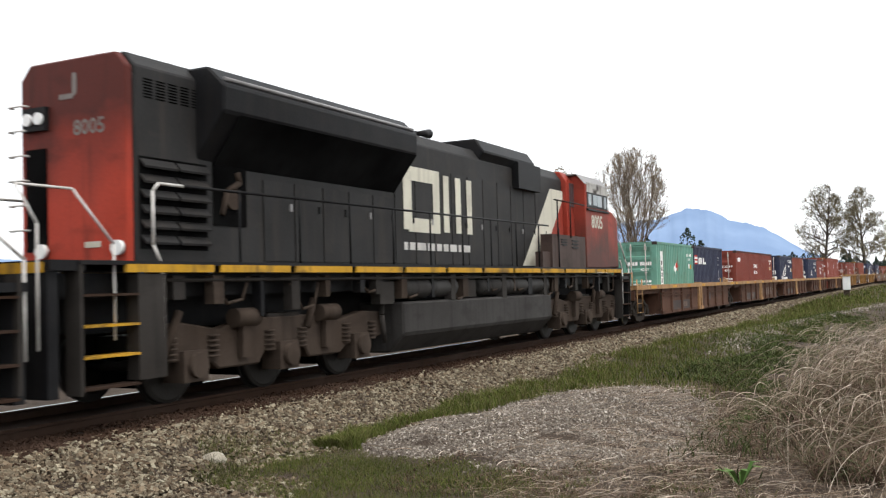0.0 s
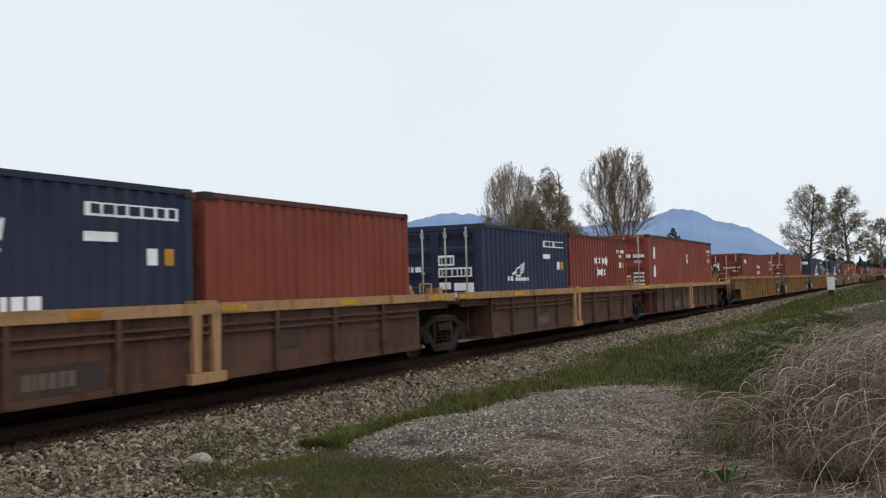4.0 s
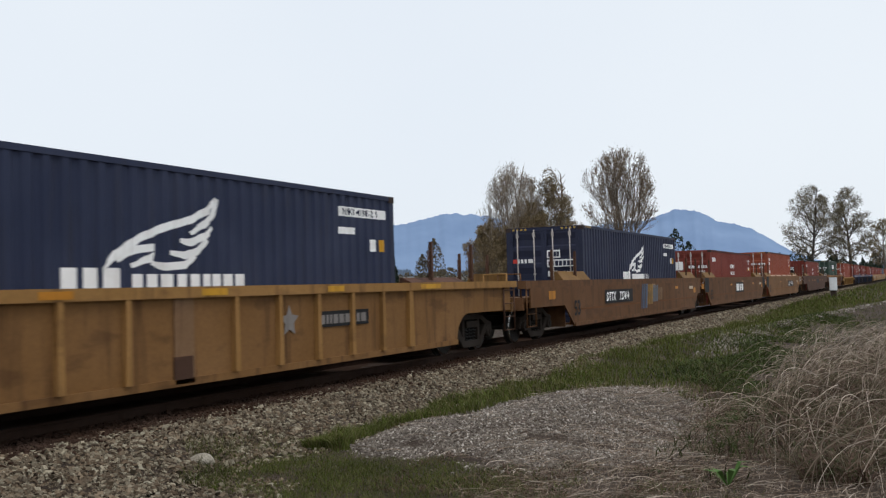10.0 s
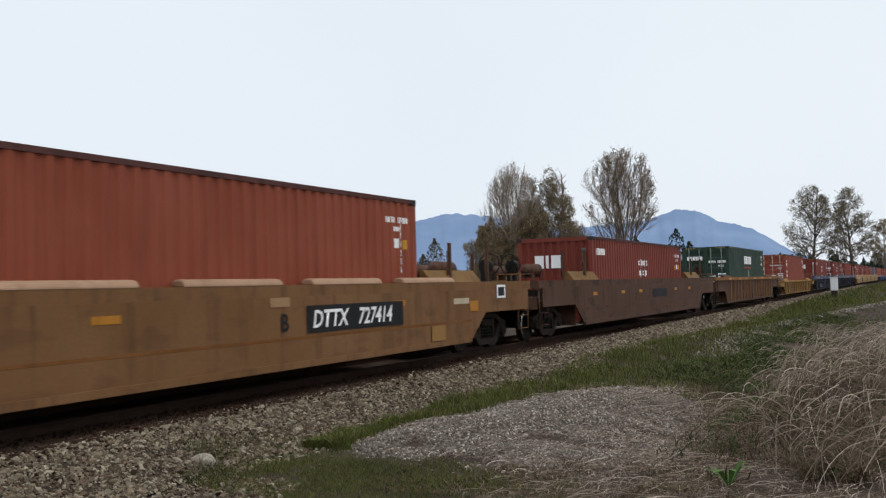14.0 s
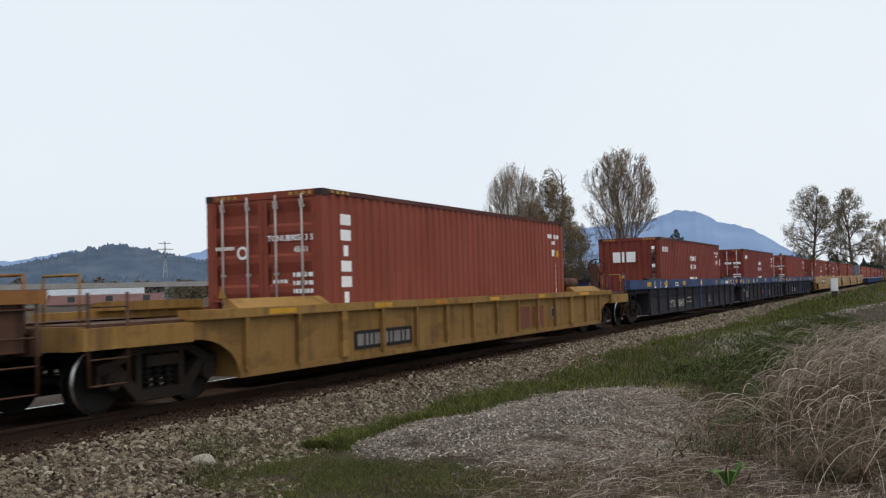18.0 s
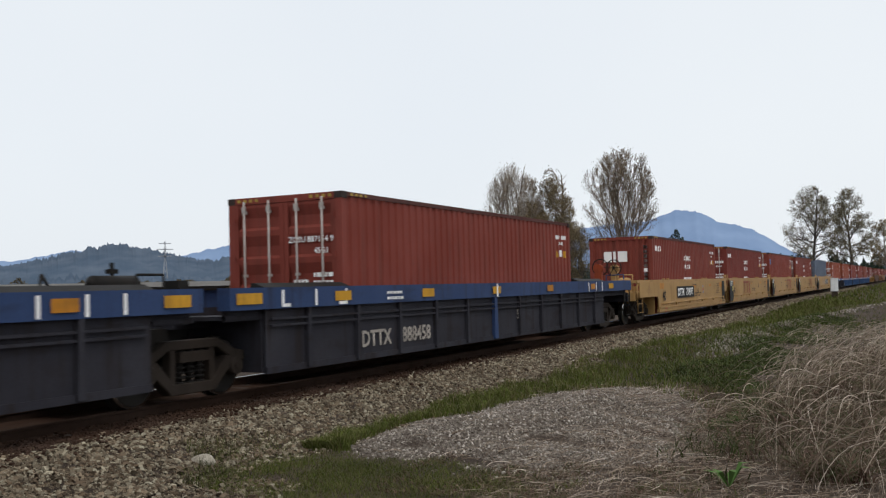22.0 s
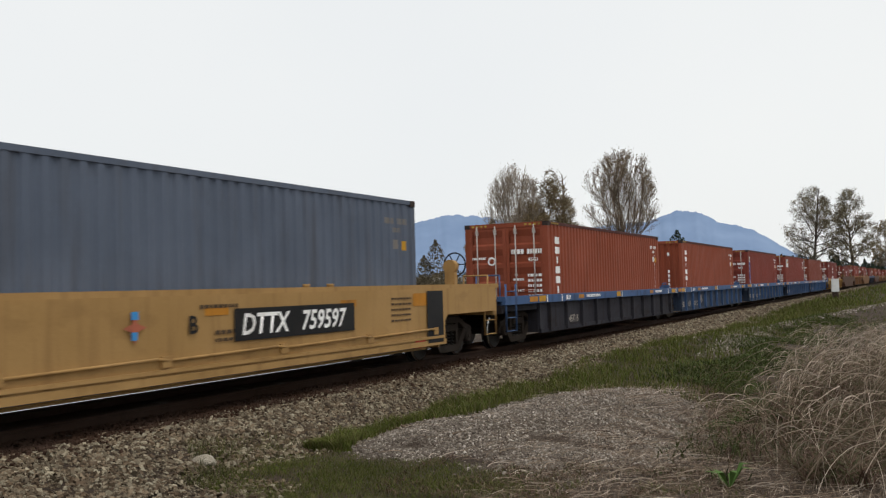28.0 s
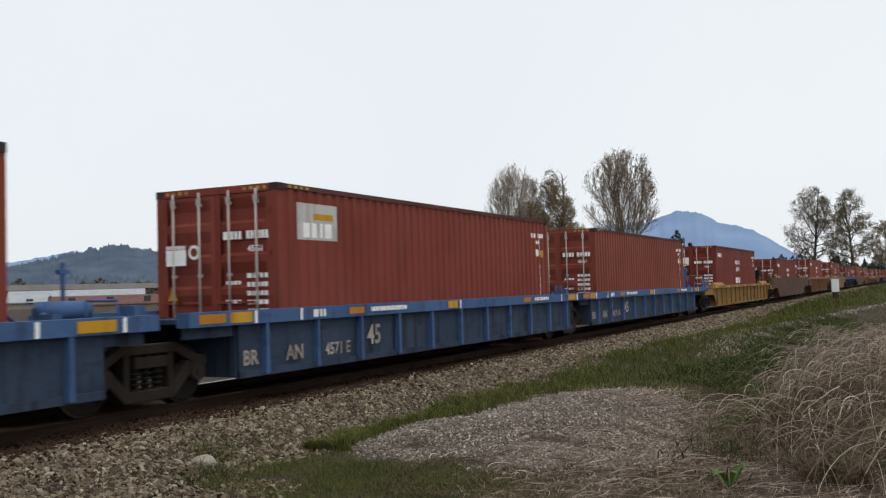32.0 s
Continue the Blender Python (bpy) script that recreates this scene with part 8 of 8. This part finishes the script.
for z, w in ((48, 8), (56, 9.5), (63, 7)):
    part("crossarm", box(bmesh.new(), -0.5, 0.5, -w, w, z, z + 0.9), paint("galvanised_pylon", (0.3, 0.31, 0.33)), py)
py.matrix_basis = pose(*polar(42.1, 1200), 0, 0, 0, 50)

# ---- hills and mountains on the skyline ----


def ridge(name, pts, dist, deep, mat, label, seed, rough=0.04):
    """A range seen along its length; pts: (degrees left of the line, height)."""
    bm, rows = bmesh.new(), []
    n = 600 if rough < 0.05 else 700
    for k in range(n + 1):
        a = pts[0][0] + (pts[-1][0] - pts[0][0]) * k / n
        h = 0
        for (a0, h0), (a1, h1) in zip(pts, pts[1:]):
            if min(a0, a1) <= a <= max(a0, a1):
                t = (a - a0) / (a1 - a0)
                h = h0 + (h1 - h0) * t
        even = h
        h += h * rough * noise.noise((a * 2.2, seed, 0)) + h * rough * 0.5 * noise.noise((a * 7, seed, 5))
        if rough >= 0.05:
            h += 4.5 * noise.noise((a * 9, seed, 8)) + 5.0 * abs(noise.noise((a * 26, seed, 11))) + 3.0 * noise.noise((a * 60, seed, 3))
        row = []
        for q, f in ((-1, 0), (-0.7, 0.3), (-0.35, 0.68), (0, 1), (0.5, 0.4), (1, 0)):
            jit = 1 + 0.12 * noise.noise((a * 1.8, q * 3, seed)) if 0 < f < 1 else 1
            x, y = polar(a, dist + q * deep)
            row.append(bm.verts.new((x, y, (h if f == 1 else even) * f * jit - 6)))
        rows.append(row)
    for r0, r1 in zip(rows, rows[1:]):
        for j in range(5):
            bm.faces.new((r0[j], r1[j], r1[j + 1], r0[j + 1])).smooth = True
    return tagged(part(name, bm, mat), label, "mountain", "", "structure")


# Distance haze is put into the colour: a blue tint plus some glow.
def haze_mat(name, c1, c2, glow, scale):
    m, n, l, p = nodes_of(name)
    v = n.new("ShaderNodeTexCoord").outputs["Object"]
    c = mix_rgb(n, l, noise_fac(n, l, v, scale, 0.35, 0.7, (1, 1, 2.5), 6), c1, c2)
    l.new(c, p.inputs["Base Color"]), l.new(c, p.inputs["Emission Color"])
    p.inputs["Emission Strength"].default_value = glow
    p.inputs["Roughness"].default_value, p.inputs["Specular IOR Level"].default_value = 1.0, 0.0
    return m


# tints with the haze painted in, paler the farther off
blue_far = haze_mat("far_hazed_mountain", (0.115, 0.165, 0.255), (0.145, 0.2, 0.295), 0.6, 0.004)
blue_mid = haze_mat("hazed_blue_hill", (0.05, 0.075, 0.12), (0.075, 0.1, 0.14), 0.45, 0.012)
dark_mid = haze_mat("hazed_dark_hill", (0.05, 0.07, 0.098), (0.075, 0.094, 0.122), 0.45, 0.02)


def sky_pts(rows, d):
    """(degrees, tangent of the height above the eye) into heights at that distance."""
    return [(a, t * d + 7.5) for a, t in rows]


MOUNT = [(3.0, 0.008), (5.2, 0.017), (6.4, 0.026), (7.9, 0.0436), (8.8, 0.0515), (10.3, 0.0583), (11.2, 0.068), (12.6, 0.0715), (14.0, 0.0624), (18.3, 0.0566), (22, 0.066), (23.9, 0.0733), (25.9, 0.0756), (28.2, 0.0662), (29.2, 0.0643), (30.9, 0.0637), (32.0, 0.0699), (34.2, 0.0627), (34.8, 0.0658), (38.1, 0.0502), (40.4, 0.0424), (42.0, 0.034), (44, 0.036), (47, 0.046), (50, 0.036), (53, 0.04), (58, 0.03), (66, 0.03)]
ridge("mountains", sky_pts(MOUNT, 3500), 3500, 700, blue_far, "forested mountain range on the skyline, blue haze painted in", 1.0, 0.034)
ridge("hills", sky_pts([(28, 0.018), (31.5, 0.024), (33.6, 0.0355), (35.8, 0.0465), (37.5, 0.0425), (39.4, 0.0334), (40.6, 0.036), (43.0, 0.046), (44.8, 0.052), (47.6, 0.042), (49, 0.036), (51, 0.03), (56, 0.03), (64, 0.025)], 1700), 1700, 300, dark_mid, "dark wooded hills beyond the fields, bluish haze painted in", 2.0, 0.06)
ridge("rise", sky_pts([(0.5, 0.010), (6, 0.012), (14, 0.013), (24, 0.014), (30, 0.012), (38, 0.014), (46, 0.02), (60, 0.018)], 1100), 1100, 150, dark_mid, "low wooded rise behind the fields, bluish haze painted in", 3.0, 0.3)


# ---- what moves ----
def motions():
    times = [t for t, _ in ROLLED]
    for ob, u, z in TRAIN:
        walk(ob, [(t, pose(u - s, TRACK_Y, z)) for t, s in ROLLED])
    # wheels turn while they roll past
    for w, u, at, r in SPIN:
        if u > 570:
            continue
        rows, t = [], 0.0
        first = None
        step = 1.35 * r / 15.55
        spin = [k * step for k in range(int(32 / step) + 1) if 0 < u - rolled(k * step) < 48]
        if not spin:
            continue
        turned = 0.0
        last = rolled(spin[0])
        mat = lambda a: Matrix.Translation(at) @ Matrix.Rotation(a, 4, "Y")
        if spin[0] > 0:
            rows.append((0.0, mat(0)))
        for t in spin:
            s = rolled(t)
            rows.append((t, mat(-(s - last) / r)))
        end = rows[-1]
        if end[0] < 31.9:
            rows.append((32.0, end[1]))
        walk(w, rows)


motions()
